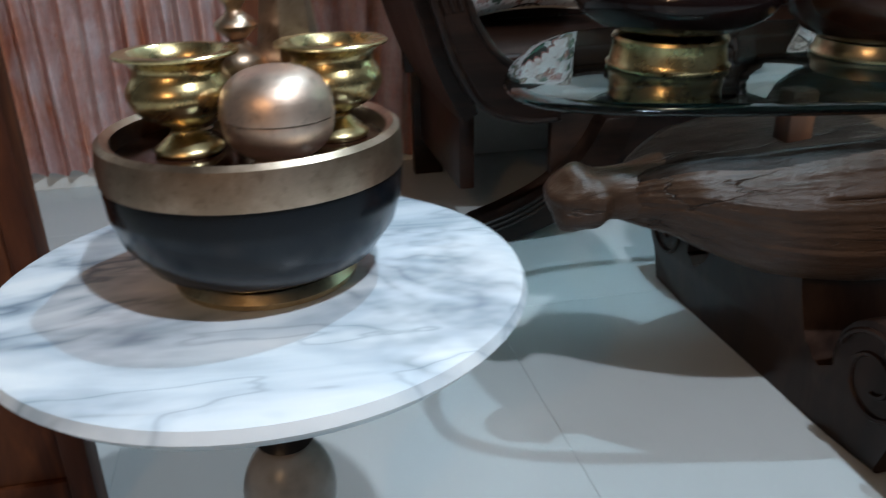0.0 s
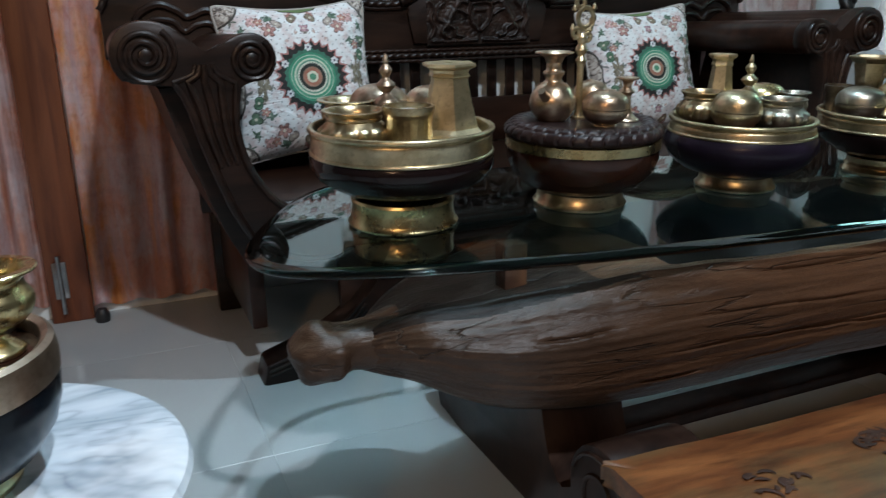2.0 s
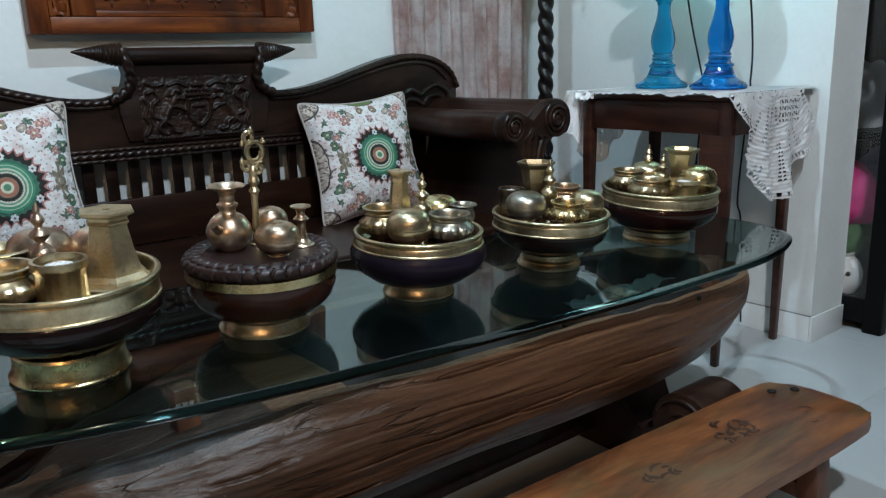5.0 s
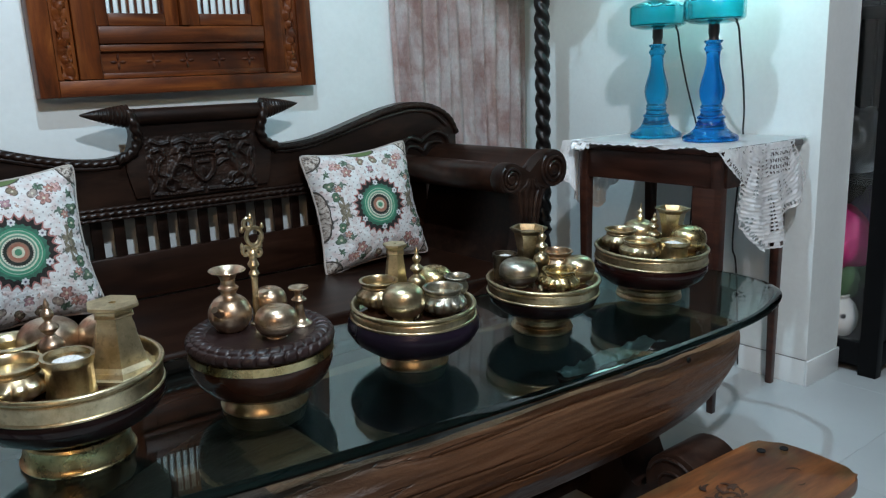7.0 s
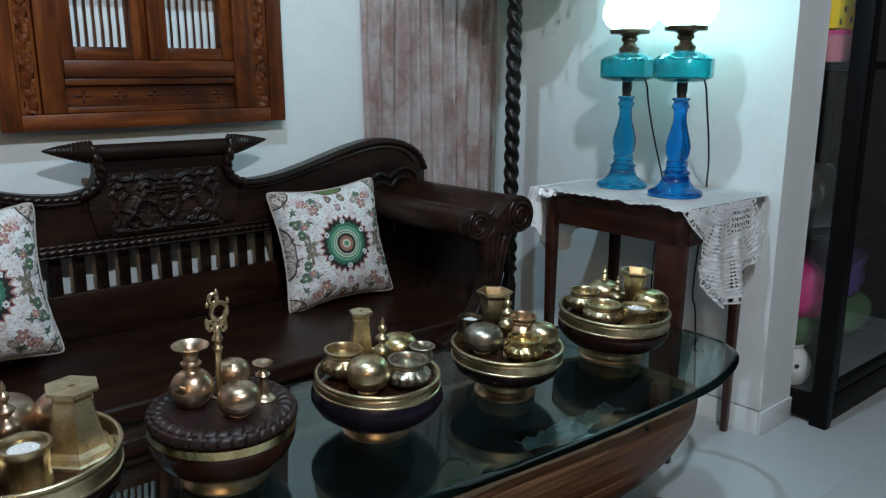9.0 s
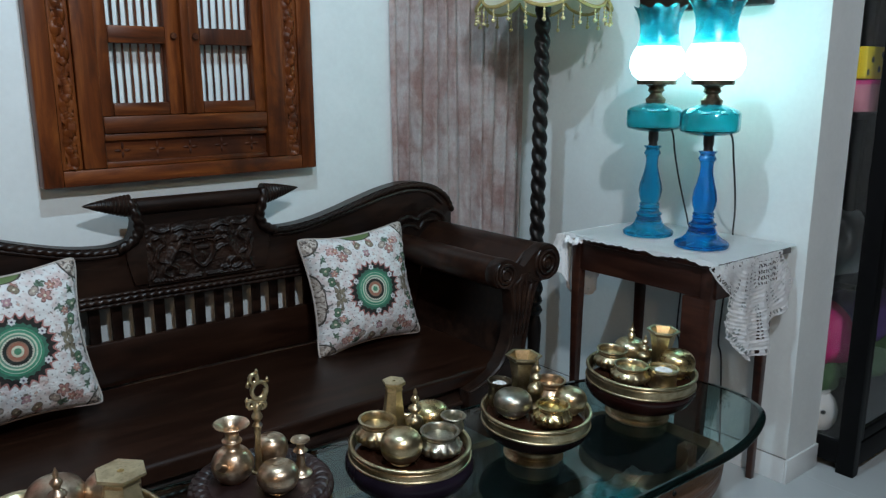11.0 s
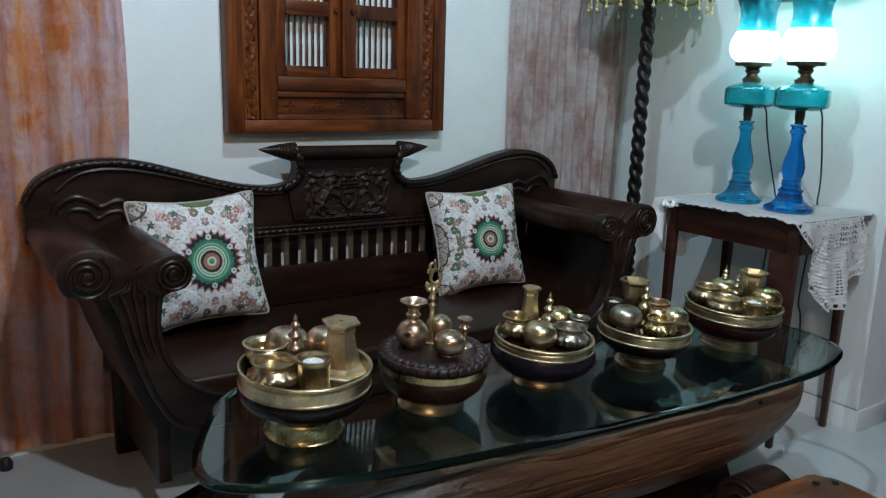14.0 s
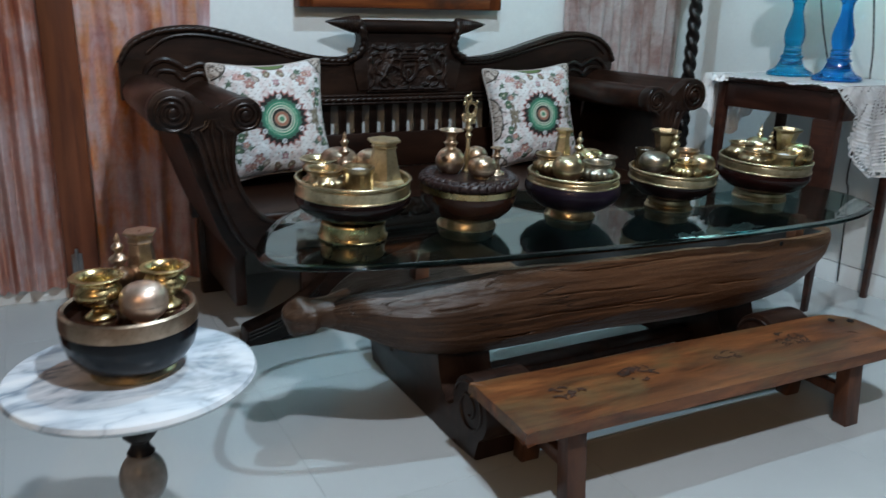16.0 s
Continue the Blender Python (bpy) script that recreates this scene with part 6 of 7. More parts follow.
CX, CY = 2.85, 0.865
soft_bundle("bag", (CX + 0.16, CY + 0.14, 0.643), (0.09, 0.08, 0.13), CLEAR_PLASTIC, "crumpled clear plastic bag on a cabinet shelf", "bag", 2)
soft_bundle("bag", (CX + 0.16, CY + 0.16, 0.32), (0.09, 0.10, 0.12), PINK_CLOTH, "bright pink bundle inside the glass cabinet", "bag", 5)
soft_bundle("bag", (CX + 0.47, CY + 0.17, 0.34), (0.17, 0.10, 0.12), PURPLE_CLOTH, "purple bundle inside the glass cabinet", "bag", 6)
soft_bundle("bag", (CX + 0.47, CY + 0.17, 0.20), (0.20, 0.12, 0.10), GREEN_CLOTH, "green bundle inside the glass cabinet", "bag", 8)
soft_bundle("bag", (CX + 0.15, CY + 0.19, 0.20), (0.09, 0.10, 0.09), GREEN_CLOTH, "dark green bundle inside the glass cabinet", "bag", 9)
jar = thing("jar", "white round ceramic jar on the cabinet floor", "jar", (CX + 0.11, CY + 0.13, 0.091))
part("body", lathe([(0.0, 0.0), (0.05, 0.0), (0.066, 0.03), (0.068, 0.07), (0.055, 0.105), (0.035, 0.125), (0.038, 0.135), (0.0, 0.135)], seg=28), WHITE_GLAZE, jar)
part("dot", lathe([(0.0, 0.0), (0.009, 0.0), (0.0, 0.004)], (0, 0, 0), 12), BLACK_PLASTIC, jar).matrix_basis = pose(-0.05, -0.046, 0.075, 90, 0, -47)
jar = thing("jar", "clear jar with a pink lid on the cabinet shelf", "jar", (CX + 0.13, CY + 0.12, 1.193))
part("body", lathe([(0.0, 0.0), (0.06, 0.0), (0.064, 0.01), (0.064, 0.085), (0.0, 0.085)], seg=28), PINK_PLASTIC, jar)
part("lid", lathe([(0.0, 0.0855), (0.067, 0.0855), (0.067, 0.10), (0.0, 0.102)], seg=28), PINK_CLOTH, jar, "pink screw lid")
carton = thing("box", "yellow cardboard box with dark dots stacked on a jar", "box", (CX + 0.13, CY + 0.12, 1.296))
part("carton", box((-0.07, -0.05, 0.0), (0.07, 0.05, 0.10), 0.003), YELLOW_CARD, carton)
for x, z in ((-0.03, 0.06), (0.02, 0.03), (0.04, 0.075), (-0.055, 0.02)):
    spot = lathe([(0.0, 0.0), (0.011, 0.0), (0.0, 0.001)], seg=10)
    bmesh.ops.transform(spot, matrix=pose(x, -0.0505, z, 90, 0, 0), verts=spot.verts)
    part("dot", spot, BLACK_PLASTIC, carton)


# ---- crumpled film in the trough ----
film = thing("plastic_wrap", "strip of crumpled clear plastic wrap on the log's rim", "plastic wrap", (1.50, 0.772, 0.418))


def crumpled_sheet(w, d, h, seed):
    bm = bmesh.new()
    nx, ny = 60, 34
    g = []
    for j in range(ny + 1):
        row = []
        for i in range(nx + 1):
            x, y = (i / nx - 0.5) * w, (j / ny - 0.5) * d
            p = Vector((x * 16 + seed, y * 16, 0))
            z = h * (0.5 + 0.9 * abs(noise.noise(p)) - 0.7 * abs(noise.noise(p * 2.3)) + 0.3 * noise.noise(p * 4.1))
            row.append(bm.verts.new((x + 0.012 * noise.noise(p * 1.3), y + 0.012 * noise.noise(p * 1.7), z)))
        g.append(row)
    for j in range(ny):
        for i in range(nx):
            bm.faces.new((g[j][i], g[j][i + 1], g[j + 1][i + 1], g[j + 1][i]))
    bmesh.ops.solidify(bm, geom=bm.faces[:], thickness=0.0006)
    return bm


sheet = part("sheet", crumpled_sheet(0.30, 0.05, 0.016, 4), CLEAR_PLASTIC, film, smooth=25)
sheet.visible_shadow = False

# ---- brass ware ----
GT = GLASS_Z + 0.0125


def rim_band(r, z0, z1, tuck=0.0):
    """A metal band round a bowl: a bead below, a hollow face, a groove and a rolled lip; tuck draws the neck in."""
    q = r - 0.0105 - tuck
    return smooth_line([(q, z0), (r - 0.001, z0), (r + 0.0012, z0 + 0.0015), (r + 0.0008, z0 + 0.0040), (r - 0.0012, z0 + 0.0052)], 2)[:-1] + smooth_line([(r - 0.0012, z0 + 0.0052), (r - 0.0016 - 0.4 * tuck, z0 + 0.45 * (z1 - z0)), (r - 0.0014 - tuck, z1 - 0.0115), (r - 0.0032 - tuck, z1 - 0.0098), (r - 0.0028 - tuck, z1 - 0.0085), (r + 0.0006 - tuck, z1 - 0.0072), (r + 0.0022 - tuck, z1 - 0.0040), (r + 0.0008 - tuck, z1 - 0.0008), (r - 0.0030 - tuck, z1), (r - 0.0062 - tuck, z1 - 0.0016), (r - 0.0080 - tuck, z1 - 0.008)], 3) + [(q, z0 + 0.004), (q, z0)]



def footed_bowl(name, at, foot, body, band, tray, materials, label, seg=64):
    """A wide bowl: metal foot, lacquered body, metal rim band, dark tray inside."""
    m_foot, m_body, m_band = materials
    ob = thing(name, label, "bowl", at, group="footed bowls")
    part("foot", lathe(foot, seg=seg), m_foot, ob)
    part("body", lathe(body, seg=seg), m_body, ob)
    part("rim_band", lathe(band, seg=seg), m_band, ob)
    if tray:
        part("tray", lathe([(0.0, tray[1] - 0.004), (tray[0], tray[1] - 0.004), (tray[0], tray[1]), (0.0, tray[1])], seg=seg), BROWN_LACQUER, ob)
    return ob


B1, B2, B3, B4, B5 = (0.527, 0.996, GT), (0.829, 0.983, GT), (1.138, 0.965, GT), (1.463, 0.937, GT), (1.824, 0.93, GT)
B6 = (-0.0215, 0.537, MZ + 0.0005)
footed_bowl("footed_bowl", B1, [(0.0, 0.0), (0.081, 0.0), (0.0825, 0.003), (0.0785, 0.0065), (0.0775, 0.012), (0.0755, 0.022), (0.0755, 0.031), (0.0772, 0.036), (0.0755, 0.040), (0.066, 0.044), (0.0, 0.044)],
            [(0.0, 0.0442), (0.062, 0.0442), (0.098, 0.056), (0.124, 0.072), (0.135, 0.090), (0.1345, 0.102), (0.131, 0.108), (0.0, 0.108)],
            rim_band(0.1335, 0.1065, 0.145), (0.1215, 0.118),
            (YELLOW_BRASS, BLACK_LACQUER, BRASS), "black lacquered bowl on a tall brass foot, full of brass vessels")
footed_bowl("lidded_bowl", B2, [(0.0, 0.0), (0.074, 0.0), (0.075, 0.004), (0.070, 0.010), (0.068, 0.022), (0.0, 0.022)],
            [(0.0, 0.0222), (0.066, 0.0222), (0.092, 0.034), (0.112, 0.054), (0.1205, 0.076), (0.120, 0.098), (0.118, 0.106), (0.0, 0.106)],
            [(0.115, 0.094), (0.1225, 0.094), (0.122, 0.108), (0.115, 0.1085), (0.115, 0.094)], None,
            (BRASS, BROWN_LACQUER, YELLOW_BRASS), "dark brown round box with carved lid and brass band")
lid = bpy.context.scene.objects["lidded_bowl"]


def carved_lid():
    """A lid whose rounded rim is carved all over with two rows of curling leaves."""
    bm = bmesh.new()
    prof = smooth_line([(0.118, 0.1090), (0.1235, 0.1135), (0.1250, 0.120), (0.1215, 0.1275), (0.1150, 0.1325), (0.1065, 0.1355), (0.0965, 0.1345), (0.0890, 0.1300)], 5)
    n, rings = 374, []
    for k, (r, z) in enumerate(prof):
        t = k / (len(prof) - 1)
        ring = []
        for i in range(n):
            a = math.tau * i / n
            cell, row = a * 34 / math.tau + (0.5 if t > 0.52 else 0.0), (t * 2) % 1.0
            leaf = min(1.0, 2.4 * abs(math.sin(math.pi * (cell + 0.3 * math.sin(math.tau * t))))) * min(1.0, 3.0 * abs(math.sin(math.pi * row))) - 1
            leaf -= 0.35 * math.exp(-(((cell + 0.5 + 0.3 * math.sin(math.tau * t)) % 1.0 - 0.5) / 0.07) ** 2)
            d = 0.0042 * leaf * min(1.0, 5 * t, 5 * (1 - t)) + 0.0006 * noise.noise((80 * math.cos(a), 80 * math.sin(a), t * 14))
            ring.append(bm.verts.new(((r + d * (1 - t)) * math.cos(a), (r + d * (1 - t)) * math.sin(a), z + d * t)))
        rings.append(ring)
    for p, q in zip(rings, rings[1:]):
        for i in range(n):
            bm.faces.new((p[i], p[(i + 1) % n], q[(i + 1) % n], q[i]))
    bm.faces.new(rings[0])
    bm.faces.new(rings[-1])
    return bm


part("lid", carved_lid(), CARVED_LACQUER, lid, "lid with a carved leafy rim", smooth=70)
footed_bowl("footed_bowl", B3, [(0.0, 0.0), (0.067, 0.0), (0.068, 0.004), (0.062, 0.010), (0.060, 0.022), (0.0, 0.022)],
            [(0.0, 0.0222), (0.058, 0.0222), (0.092, 0.034), (0.116, 0.052), (0.128, 0.072), (0.1265, 0.086), (0.121, 0.096), (0.0, 0.096)],
            rim_band(0.1215, 0.0945, 0.121, 0.002), (0.1085, 0.104),
            (BRASS, PURPLE_LACQUER, BRASS), "purplish black lacquered bowl with brass rim, full of brass vessels")
footed_bowl("footed_bowl", B4, [(0.0, 0.0), (0.066, 0.0), (0.067, 0.005), (0.063, 0.009), (0.060, 0.012), (0.062, 0.015), (0.058, 0.019), (0.058, 0.025), (0.060, 0.028), (0.060, 0.030), (0.0, 0.030)],
            [(0.0, 0.0302), (0.055, 0.0302), (0.090, 0.044), (0.112, 0.062), (0.119, 0.078), (0.118, 0.084), (0.0, 0.084)],
            rim_band(0.1205, 0.083, 0.115), (0.1095, 0.097),
            (OLD_BRASS, BLACK_LACQUER, BRASS), "black bowl with a broad brass rim, full of brass vessels")
footed_bowl("footed_bowl", B5, [(0.0, 0.0), (0.078, 0.0), (0.079, 0.004), (0.076, 0.007), (0.0745, 0.010), (0.0765, 0.013), (0.0735, 0.016), (0.0735, 0.021), (0.0755, 0.024), (0.0755, 0.026), (0.0, 0.026)],
            [(0.0, 0.0262), (0.068, 0.0262), (0.100, 0.038), (0.124, 0.056), (0.134, 0.074), (0.133, 0.088), (0.130, 0.094), (0.0, 0.094)],
            rim_band(0.1335, 0.0925, 0.126), (0.1205, 0.106),
            (OLD_BRASS, RED_LACQUER, OLD_BRASS), "dark red lacquered bowl with aged brass rim, full of brass vessels")
footed_bowl("footed_bowl", B6, [(0.0, 0.0), (0.064, 0.0), (0.065, 0.004), (0.060, 0.010), (0.0, 0.010)],
            [(0.0, 0.0102), (0.058, 0.0102), (0.080, 0.022), (0.094, 0.042), (0.0995, 0.060), (0.1005, 0.075), (0.0995, 0.083), (0.0, 0.083)],
            [(0.096, 0.0815), (0.1015, 0.0815), (0.102, 0.092), (0.100, 0.106), (0.096, 0.109), (0.091, 0.106), (0.092, 0.092), (0.092, 0.0835), (0.096, 0.0815)], (0.0915, 0.094),
            (OLD_BRASS, BLUE_LACQUER, BRONZE), "blue-black bowl with a wide bronze rim on the marble table")


def spot(bowl, level, view, right, deep):
    """A place on a bowl's tray: right and deep as seen along the view direction."""
    d = Vector(view).normalized()
    return (bowl[0] + d.y * right + d.x * deep, bowl[1] - d.x * right + d.y * deep, bowl[2] + level)


def pot(at, r, h, material, label, ribs=14):
    """A squat pot with a flared lip, open at the top, ribbed round the belly."""
    ob = thing("brass_pot", label, "pot", at, group="small metal vessels")
    part("belly", lathe([(0.0, 0.0), (r * 0.55, 0.0), (r * 0.62, h * 0.06), (r * 0.80, h * 0.15), (r * 0.92, h * 0.25), (r * 0.98, h * 0.35), (r * 1.0, h * 0.45), (r * 0.98, h * 0.54), (r * 0.93, h * 0.62), (r * 0.80, h * 0.74), (r * 0.70, h * 0.74), (r * 0.66, h * 0.6), (r * 0.4, h * 0.3), (0.0, h * 0.25)], seg=112, wave=0.11, lobes=ribs, wave_from=h * 0.2, wave_to=h * 0.56), material, ob, "ribbed belly")
    part("lip", lathe([(r * 0.71, h * 0.745), (r * 0.80, h * 0.745), (r * 0.83, h * 0.78), (r * 0.83, h * 0.81), (r * 0.80, h * 0.85), (r * 0.84, h * 0.90), (r * 0.92, h * 0.95), (r * 0.95, h * 0.975), (r * 0.94, h), (r * 0.82, h), (r * 0.74, h * 0.92), (r * 0.71, h * 0.745)], seg=56), material, ob, "flared lip")
    return ob


def ball_box(at, r, material, label, squash=0.76, knob=False):
    """A round lidded box: two half shells on a low foot."""
    ob = thing("round_box", label, "box", at, group="small metal vessels")
    h = r * squash
    low = [(0.0, 0.0), (r * 0.5, 0.0), (r * 0.46, r * 0.07)] + [(r * math.cos(radians(a)) ** 0.8, r * 0.07 + h - h * math.sin(radians(-a)) ** 0.86) for a in range(-64, -3, 6)]
    seam = r * 0.07 + h
    part("lower_shell", lathe(low + [(r * 0.99, seam - 0.0008), (0.0, seam - 0.0008)], seg=40), material, ob)
    up = [(0.0, seam), (r * 1.012, seam), (r * 1.012, seam + 0.002)] + [(r * math.cos(radians(a)) ** 0.8, seam + 0.002 + h * math.sin(radians(a)) ** 0.86) for a in range(4, 88, 6)] + [(0.0, seam + 0.002 + h)]
    top = part("upper_shell", lathe(up, seg=40), material, ob)
    if knob:
        z = seam + h
        part("knob", lathe([(r * 0.35, z - r * 0.03), (r * 0.33, z + r * 0.06), (r * 0.12, z + r * 0.1), (0.0, z + r * 0.16)], seg=20), material, top)
    return ob


def finial_bottle(at, r, h, material, label):
    """A sprinkler bottle: small belly, stacked beads and a pointed finial."""
    ob = thing("finial_bottle", label, "bottle", at, group="small metal vessels")
    pts = smooth_line([(r * 0.7, 0.0), (r * 0.8, h * 0.04), (r * 0.55, h * 0.12), (r * 0.5, h * 0.2), (r * 1.0, h * 0.36), (r * 0.9, h * 0.46), (r * 0.4, h * 0.53), (r * 0.34, h * 0.56), (r * 0.75, h * 0.64), (r * 0.34, h * 0.71), (r * 0.28, h * 0.74), (r * 0.5, h * 0.81), (r * 0.2, h * 0.88), (r * 0.24, h * 0.92), (0.001, h)], 4)
    cut = next(i for i, p in enumerate(pts) if p[1] > h * 0.55)
    part("belly", lathe([(0.0, 0.0)] + pts[:cut] + [(0.0, pts[cut - 1][1])], seg=32), material, ob)
    part("finial", lathe([(0.0, pts[cut - 1][1] + 0.0002)] + pts[cut:], seg=28), material, ob, "stacked beads and point")
    return ob


def hex_flask(at, r, h, material, label, turn=0.0, open_top=False):
    """A six-sided flask with a stepped foot and a flat flared top."""
    ob = thing("hexagonal_flask", label, "flask", at, turn, "small metal vessels")
    if open_top:
        prof = [(0.0, 0.0), (r * 0.62, 0.0), (r * 0.62, h * 0.05), (r * 0.5, h * 0.1), (r * 0.6, h * 0.5), (r * 0.8, h * 0.88), (r * 1.05, h * 0.97), (r * 1.05, h), (r * 0.85, h), (r * 0.62, h * 0.8), (r * 0.4, h * 0.3), (0.0, h * 0.28)]
    else:
        prof = [(0.0, 0.0), (r, 0.0), (r, h * 0.05), (r * 0.93, h * 0.07), (r * 0.86, h * 0.13), (r * 0.74, h * 0.19), (r * 0.57, h * 0.52), (r * 0.47, h * 0.78), (r * 0.47, h * 0.82), (r * 0.53, h * 0.84), (r * 0.48, h * 0.88), (r * 0.50, h * 0.92), (r * 0.66, h * 0.955), (r * 0.68, h * 0.975), (r * 0.66, h), (r * 0.10, h), (r * 0.09, h * 0.95), (0.0, h * 0.95)]
    cut = 4 if open_top else 5
    part("foot", lathe(prof[:cut] + [(0.0, prof[cut - 1][1])], seg=6), material, ob, "stepped six-sided foot", smooth=20)
    part("body", lathe([(0.0, prof[cut - 1][1] + 0.0002), (prof[cut - 1][0], prof[cut - 1][1] + 0.0002)] + prof[cut:], seg=6), material, ob, smooth=20)
    return ob


def cylinder_cup(at, r, h, material, label, fill=None, ribs=22):
    ob = thing("brass_cup", label, "cup", at, group="small metal vessels")
    part("body", lathe([(0.0, 0.0), (r * 0.95, 0.0), (r * 0.95, h * 0.1), (r * 0.88, h * 0.16), (r * 0.88, h * 0.72), (r * 0.96, h * 0.8), (r, h * 0.86), (r, h), (r * 0.86, h), (r * 0.84, h * 0.86), (0.0, h * 0.84)], seg=66, wave=0.03, lobes=ribs, wave_from=h * 0.15, wave_to=h * 0.73), material, ob)
    if fill:
        bm = bmesh.new()
        n = 22
        g = [[None] * (n + 1) for _ in range(n + 1)]
        for j in range(n + 1):
            for i in range(n + 1):
                x, y = (i / n * 2 - 1) * r * 0.6, (j / n * 2 - 1) * r * 0.6
                k = max(0, 1 - (x * x + y * y) / (r * 0.62) ** 2)
                g[j][i] = bm.verts.new((x, y, h * 0.845 + k * 0.004 * (1 + 1.2 * noise.noise((x * 300, y * 300, 1)))))
        for j in range(n):
            for i in range(n):
                bm.faces.new((g[j][i], g[j][i + 1], g[j + 1][i + 1], g[j + 1][i]))
        part("lime_paste", bm, fill, ob, "crumbly white lime paste")
    return ob


def goblet(at, r, h, material, label):
    """An open cup with a broad lip on a short spreading foot."""
    ob = thing("brass_goblet", label, "cup", at, group="small metal vessels")
    part("foot", lathe([(0.0, 0.0)] + smooth_line([(r * 0.55, 0.0), (r * 0.58, h * 0.05), (r * 0.4, h * 0.14), (r * 0.26, h * 0.22), (r * 0.3, h * 0.275)], 3) + [(0.0, h * 0.275)], seg=44), material, ob)
    part("cup", lathe([(0.0, h * 0.276)] + smooth_line([(r * 0.3, h * 0.28), (r * 0.7, h * 0.4), (r * 0.86, h * 0.54), (r * 0.87, h * 0.66), (r * 0.74, h * 0.79), (r * 0.74, h * 0.87), (r * 0.88, h * 0.945)], 3) + [(r * 1.0, h * 0.965), (r * 1.01, h * 0.985), (r * 0.98, h), (r * 0.80, h), (r * 0.70, h * 0.94), (r * 0.62, h * 0.84), (r * 0.7, h * 0.62), (r * 0.4, h * 0.46), (0.0, h * 0.44)], seg=56), material, ob)
    return ob


# first bowl
V1 = (0.18, 0.98)
hex_flask(spot(B1, 0.1185, V1, 0.070, -0.005), 0.060, 0.112, FLASK_BRASS, "tall six-sided brass flask in the bowl", 18)
cylinder_cup(spot(B1, 0.1185, V1, 0.0, -0.060), 0.036, 0.062, OLD_BRASS, "brass cup holding white lime paste", LIME)
pot(spot(B1, 0.1185, V1, -0.072, -0.035), 0.047, 0.055, BRASS, "broad open brass pot in the bowl")
goblet(spot(B1, 0.1185, V1, -0.070, 0.052), 0.046, 0.058, BRASS, "open brass cup with a wide lip")
finial_bottle(spot(B1, 0.1185, V1, -0.018, 0.02), 0.019, 0.125, BRONZE, "bronze sprinkler bottle with stacked beads")
ball_box(spot(B1, 0.1185, V1, -0.020, 0.080), 0.046, BRONZE, "round bronze lidded box")
ball_box(spot(B1, 0.1185, V1, 0.062, 0.072), 0.044, COPPER, "round copper lidded box behind the flask")
# second bowl, on its lid
V2 = (0.4, 0.915)


def gourd(at, label):
    ob = thing("gourd_flask", label, "flask", at, group="small metal vessels")
    part("body", lathe(smooth_line([(0.018, 0.0), (0.024, 0.003), (0.035, 0.02), (0.036, 0.036), (0.026, 0.054), (0.014, 0.062), (0.013, 0.068)], 4) + smooth_line([(0.016, 0.072), (0.017, 0.076), (0.0125, 0.080), (0.0125, 0.092), (0.018, 0.100), (0.030, 0.105), (0.030, 0.107)], 4) + [(0.016, 0.099), (0.010, 0.085), (0.0, 0.08)], seg=36), COPPER, ob)
    spout = tube([(-0.026, -0.022, 0.04), (-0.034, -0.027, 0.046), (-0.039, -0.031, 0.052)], [0.008, 0.0065, 0.006], 12)
    part("spout", spout, COPPER, ob)
    return ob


gourd(spot(B2, 0.1295, V2, -0.048, 0.015), "copper-coloured gourd flask with a flared mouth")
ball_box(spot(B2, 0.1295, V2, 0.026, -0.038), 0.035, COPPER, "round copper lidded box with a knob", 0.72, True)
ball_box(spot(B2, 0.1295, V2, 0.020, 0.058), 0.030, COPPER, "round copper lidded box", 0.9, True)
candle = thing("candlestick", "small copper candlestick on the carved lid", "candlestick", spot(B2, 0.1295, V2, 0.068, 0.010), group="small metal vessels")
part("body", lathe(smooth_line([(0.020, 0.0), (0.021, 0.003), (0.012, 0.010), (0.008, 0.022), (0.007, 0.04), (0.013, 0.046), (0.007, 0.052), (0.009, 0.062), (0.017, 0.066)], 3) + [(0.017, 0.068), (0.008, 0.066), (0.0, 0.06)], seg=28), COPPER, candle)
stick = thing("ornate_handle", "tall ornate cast brass handle standing on the lid", "handle", spot(B2, 0.1295, V2, -0.004, 0.030), group="small metal vessels")
part("stem", lathe(smooth_line([(0.012, 0.0), (0.012, 0.004), (0.007, 0.010), (0.0055, 0.05), (0.006, 0.085), (0.009, 0.092), (0.005, 0.10), (0.010, 0.108), (0.006, 0.118), (0.008, 0.126), (0.004, 0.134)], 3), seg=18), BRASS, stick)
for sx, sz, r0, turns in ((0.004, 0.156, 0.0165, 1.35), (-0.006, 0.180, 0.0085, 1.2), (-0.012, 0.134, 0.0070, 1.2), (0.010, 0.128, 0.0060, 1.1)):
    curl = [(sx + r0 * (1 - 0.35 * i / 29) * math.cos(4.2 + turns * math.tau * i / 29), 0.0, sz + 1.15 * r0 * (1 - 0.35 * i / 29) * math.sin(4.2 + turns * math.tau * i / 29)) for i in range(30)]
    part("scroll", tube(curl, [0.0022 + 0.0018 * math.sin(math.pi * (i + 2) / 33) for i in range(30)], 8), BRASS, stick, "cast leafy scroll")
for dx, dz in ((0.0, 0.191), (-0.016, 0.170), (0.020, 0.172), (-0.018, 0.142), (0.015, 0.140)):
    part("leaf", lathe([(0.0, -0.006), (0.004, -0.002), (0.003, 0.003), (0.0, 0.008)], (dx, 0, dz), 10), BRASS, stick)
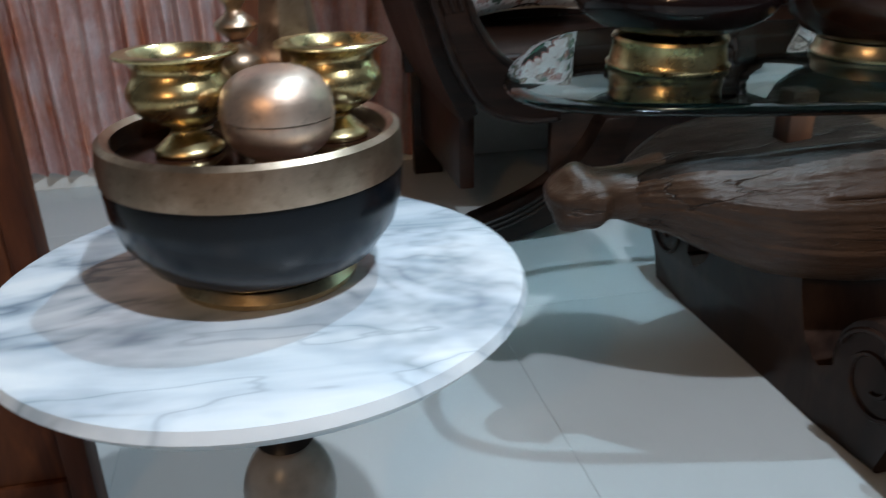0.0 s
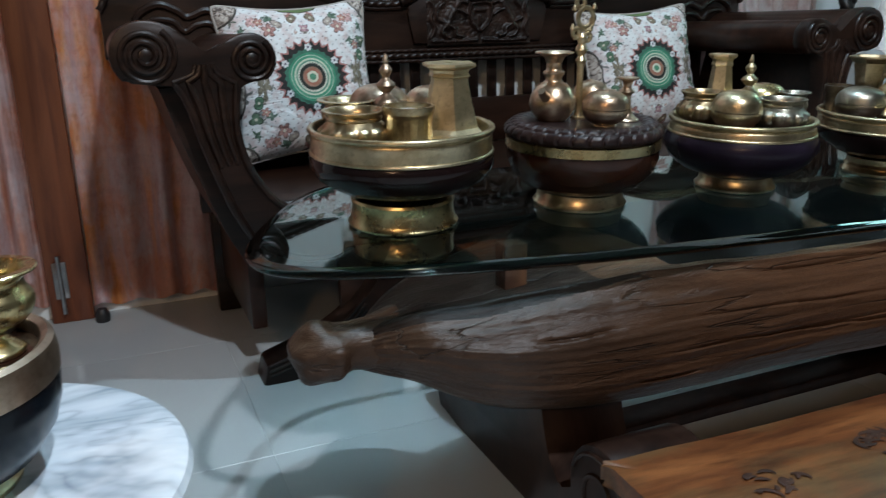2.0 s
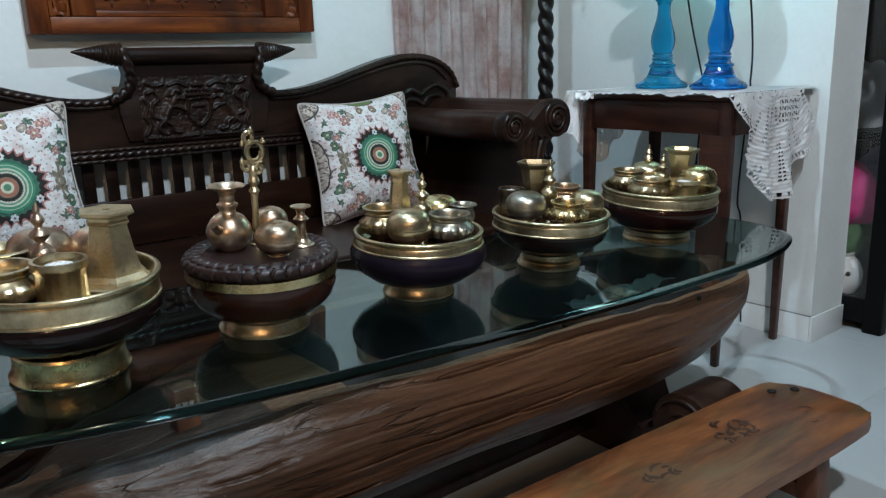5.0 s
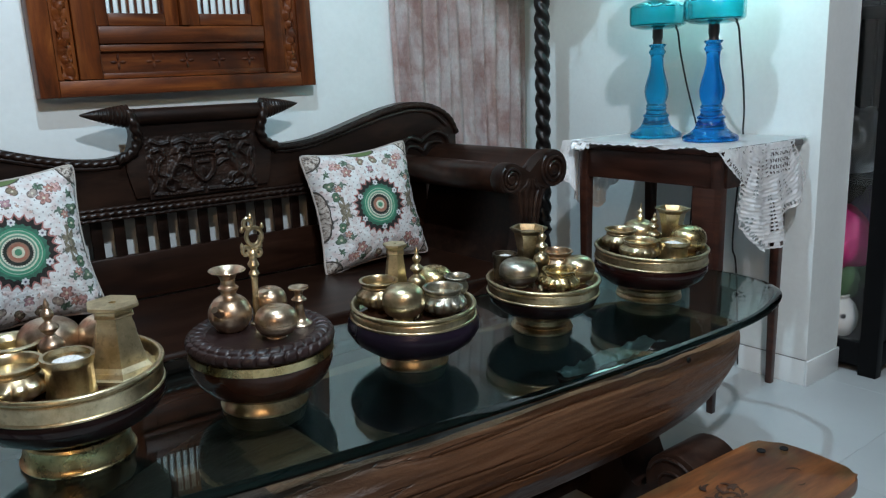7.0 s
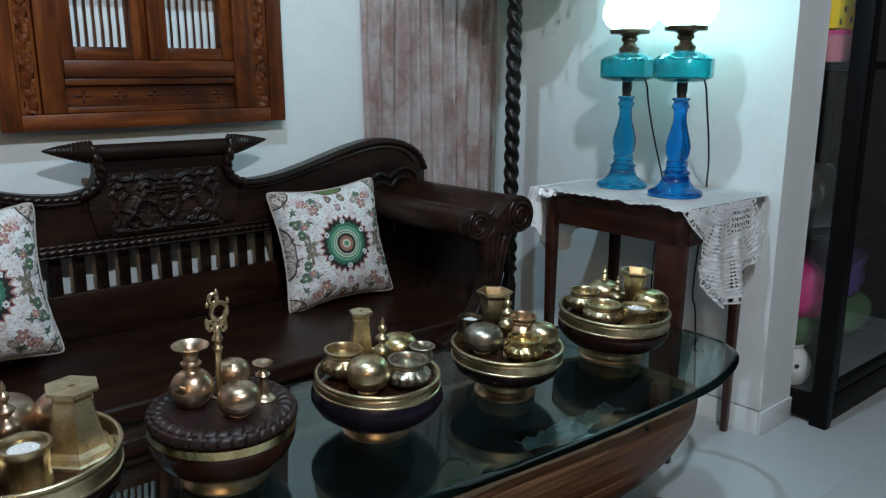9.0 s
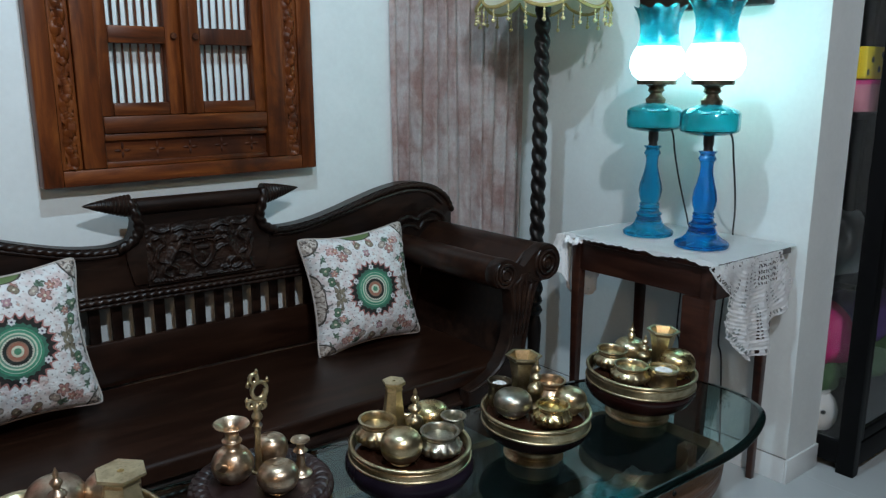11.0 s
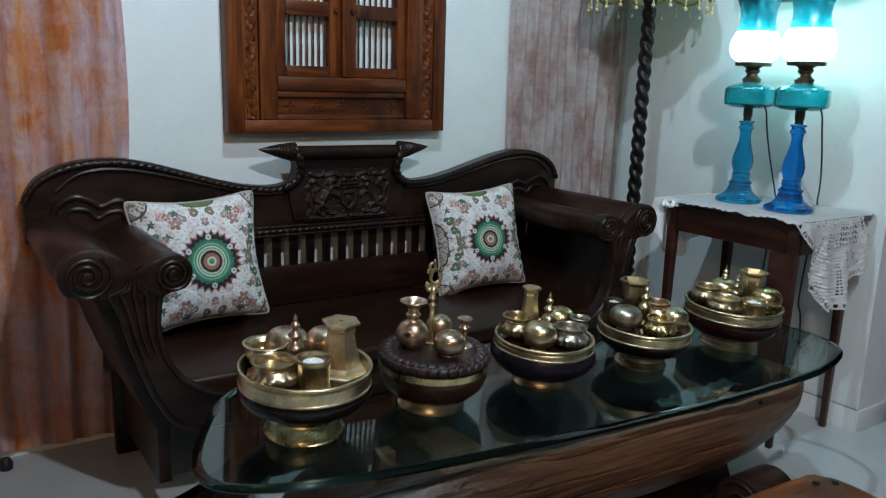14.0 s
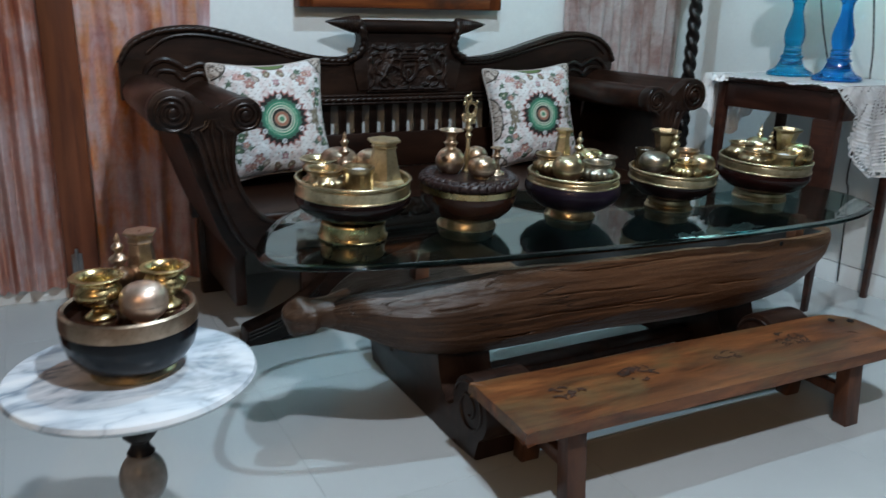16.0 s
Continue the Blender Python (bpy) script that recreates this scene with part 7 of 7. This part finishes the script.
# third bowl
V3 = (0.58, 0.81)
pot(spot(B3, 0.1045, V3, -0.066, 0.012), 0.040, 0.056, OLD_BRASS, "ribbed brass pot in the purplish bowl")
ball_box(spot(B3, 0.1045, V3, -0.018, -0.055), 0.040, BRASS, "round hammered brass lidded box", 0.78)
pot(spot(B3, 0.1045, V3, 0.056, -0.028), 0.041, 0.052, PEWTER, "dull ribbed pot in the purplish bowl")
hex_flask(spot(B3, 0.1045, V3, -0.034, 0.062), 0.036, 0.115, FLASK_BRASS, "six-sided brass flask with flat top", 10)
finial_bottle(spot(B3, 0.1045, V3, 0.008, 0.020), 0.018, 0.118, OLD_BRASS, "brass sprinkler bottle with stacked beads")
ball_box(spot(B3, 0.1045, V3, 0.042, 0.068), 0.040, YELLOW_BRASS, "large round brass lidded box")
goblet(spot(B3, 0.1045, V3, 0.086, 0.030), 0.026, 0.056, PEWTER, "small pale metal cup behind a pot")
# fourth bowl
V4 = (0.71, 0.70)
ball_box(spot(B4, 0.0975, V4, -0.052, -0.018), 0.042, PEWTER, "round grey pewter box", 0.66)
pot(spot(B4, 0.0975, V4, 0.034, -0.048), 0.039, 0.048, YELLOW_BRASS, "polished ribbed brass pot")
ball_box(spot(B4, 0.0975, V4, 0.074, 0.018), 0.036, BRASS, "round brass lidded box", 0.76)
pot(spot(B4, 0.0975, V4, 0.030, 0.050), 0.036, 0.062, COPPER, "copper-toned open pot in the bowl")
hex_flask(spot(B4, 0.0975, V4, -0.034, 0.070), 0.040, 0.108, OLD_BRASS, "six-sided open brass vase", 22, True)
finial_bottle(spot(B4, 0.0975, V4, -0.004, 0.020), 0.018, 0.122, OLD_BRASS, "brass sprinkler bottle with stacked beads")
cylinder_cup(spot(B4, 0.0975, V4, -0.084, 0.040), 0.028, 0.055, DARK_BRASS, "small dark metal cup with pale filling", LIME)
# fifth bowl
V5 = (0.8, 0.6)
pot(spot(B5, 0.1065, V5, -0.074, 0.012), 0.041, 0.052, OLD_BRASS, "open brass pot in the dark red bowl")
pot(spot(B5, 0.1065, V5, -0.026, -0.062), 0.044, 0.046, BRASS, "wide ribbed brass pot in the dark red bowl")
cylinder_cup(spot(B5, 0.1065, V5, 0.050, -0.056), 0.036, 0.046, BRASS, "pierced brass cup filled with white lime", LIME, 30)
ball_box(spot(B5, 0.1065, V5, 0.084, 0.012), 0.043, YELLOW_BRASS, "large round polished brass box", 0.74)
b = ball_box(spot(B5, 0.1065, V5, -0.030, 0.075), 0.042, BRASS, "round brass box with pointed finial", 0.7)
part("finial", lathe(smooth_line([(0.012, 0.058), (0.006, 0.064), (0.010, 0.072), (0.005, 0.080), (0.008, 0.086), (0.004, 0.092), (0.001, 0.106)], 3), seg=18), BRASS, b)
finial_bottle(spot(B5, 0.1065, V5, 0.004, 0.030), 0.017, 0.092, OLD_BRASS, "small brass sprinkler bottle")
hex_flask(spot(B5, 0.1065, V5, 0.046, 0.062), 0.040, 0.100, BRASS, "six-sided open brass cup", 8, True)
# sixth bowl, on the marble
V6 = (0.0, 1.0)
goblet(spot(B6, 0.0945, V6, -0.041, -0.004), 0.039, 0.066, YELLOW_BRASS, "polished brass goblet with a broad lip")
goblet(spot(B6, 0.0945, V6, 0.058, 0.008), 0.038, 0.066, YELLOW_BRASS, "polished brass goblet with a broad lip")
ball_box(spot(B6, 0.0945, V6, 0.018, -0.046), 0.035, PALE_BRONZE, "round pale bronze lidded box", 0.8)
hex_flask(spot(B6, 0.0945, V6, 0.032, 0.060), 0.040, 0.112, BRONZE, "six-sided bronze flask in the bowl", 12)
finial_bottle(spot(B6, 0.0945, V6, -0.004, 0.045), 0.020, 0.115, BRONZE, "bronze sprinkler bottle with stacked beads")
ball_box(spot(B6, 0.0945, V6, -0.042, 0.058), 0.026, BRONZE, "small round bronze box")

# what stands on the glass leans with it
for ob in list(scene.objects):
    if ob.parent is None and ob.get("group") in ("footed bowls", "small metal vessels") and ob.location.x > 0.2:
        ob.matrix_basis = GLASS_TILT @ ob.matrix_basis

# ---- ceiling lamps ----
for x, y, r in ((0.64, -0.60, 0.14), (0.85, 0.91, 0.10), (-1.5, -2.3, 0.10)):
    cl = thing("ceiling_light", "round white ceiling light", "ceiling light", (x, y, 2.751), group="ceiling lights")
    part("housing", lathe([(r, 0.0), (r + 0.015, 0.0), (r + 0.015, -0.06), (r, -0.06), (r, 0.0)], seg=40), CEILING, cl)

# ---- floor tiles ----
tile = finish(box((-0.29965, -0.29965, -0.0055), (0.29965, 0.29965, 0.0), 0.0006, 1), "floor_tile", TILE, False)
fo = bpy.context.scene.objects["floor"]
x = -2.36
while x < 4.2:
    y = -3.28
    while y < 2.2:
        t = new("tile", tile)
        t.matrix_basis = pose(x, y, 0)
        t.parent = fo
        y += 0.6
    x += 0.6
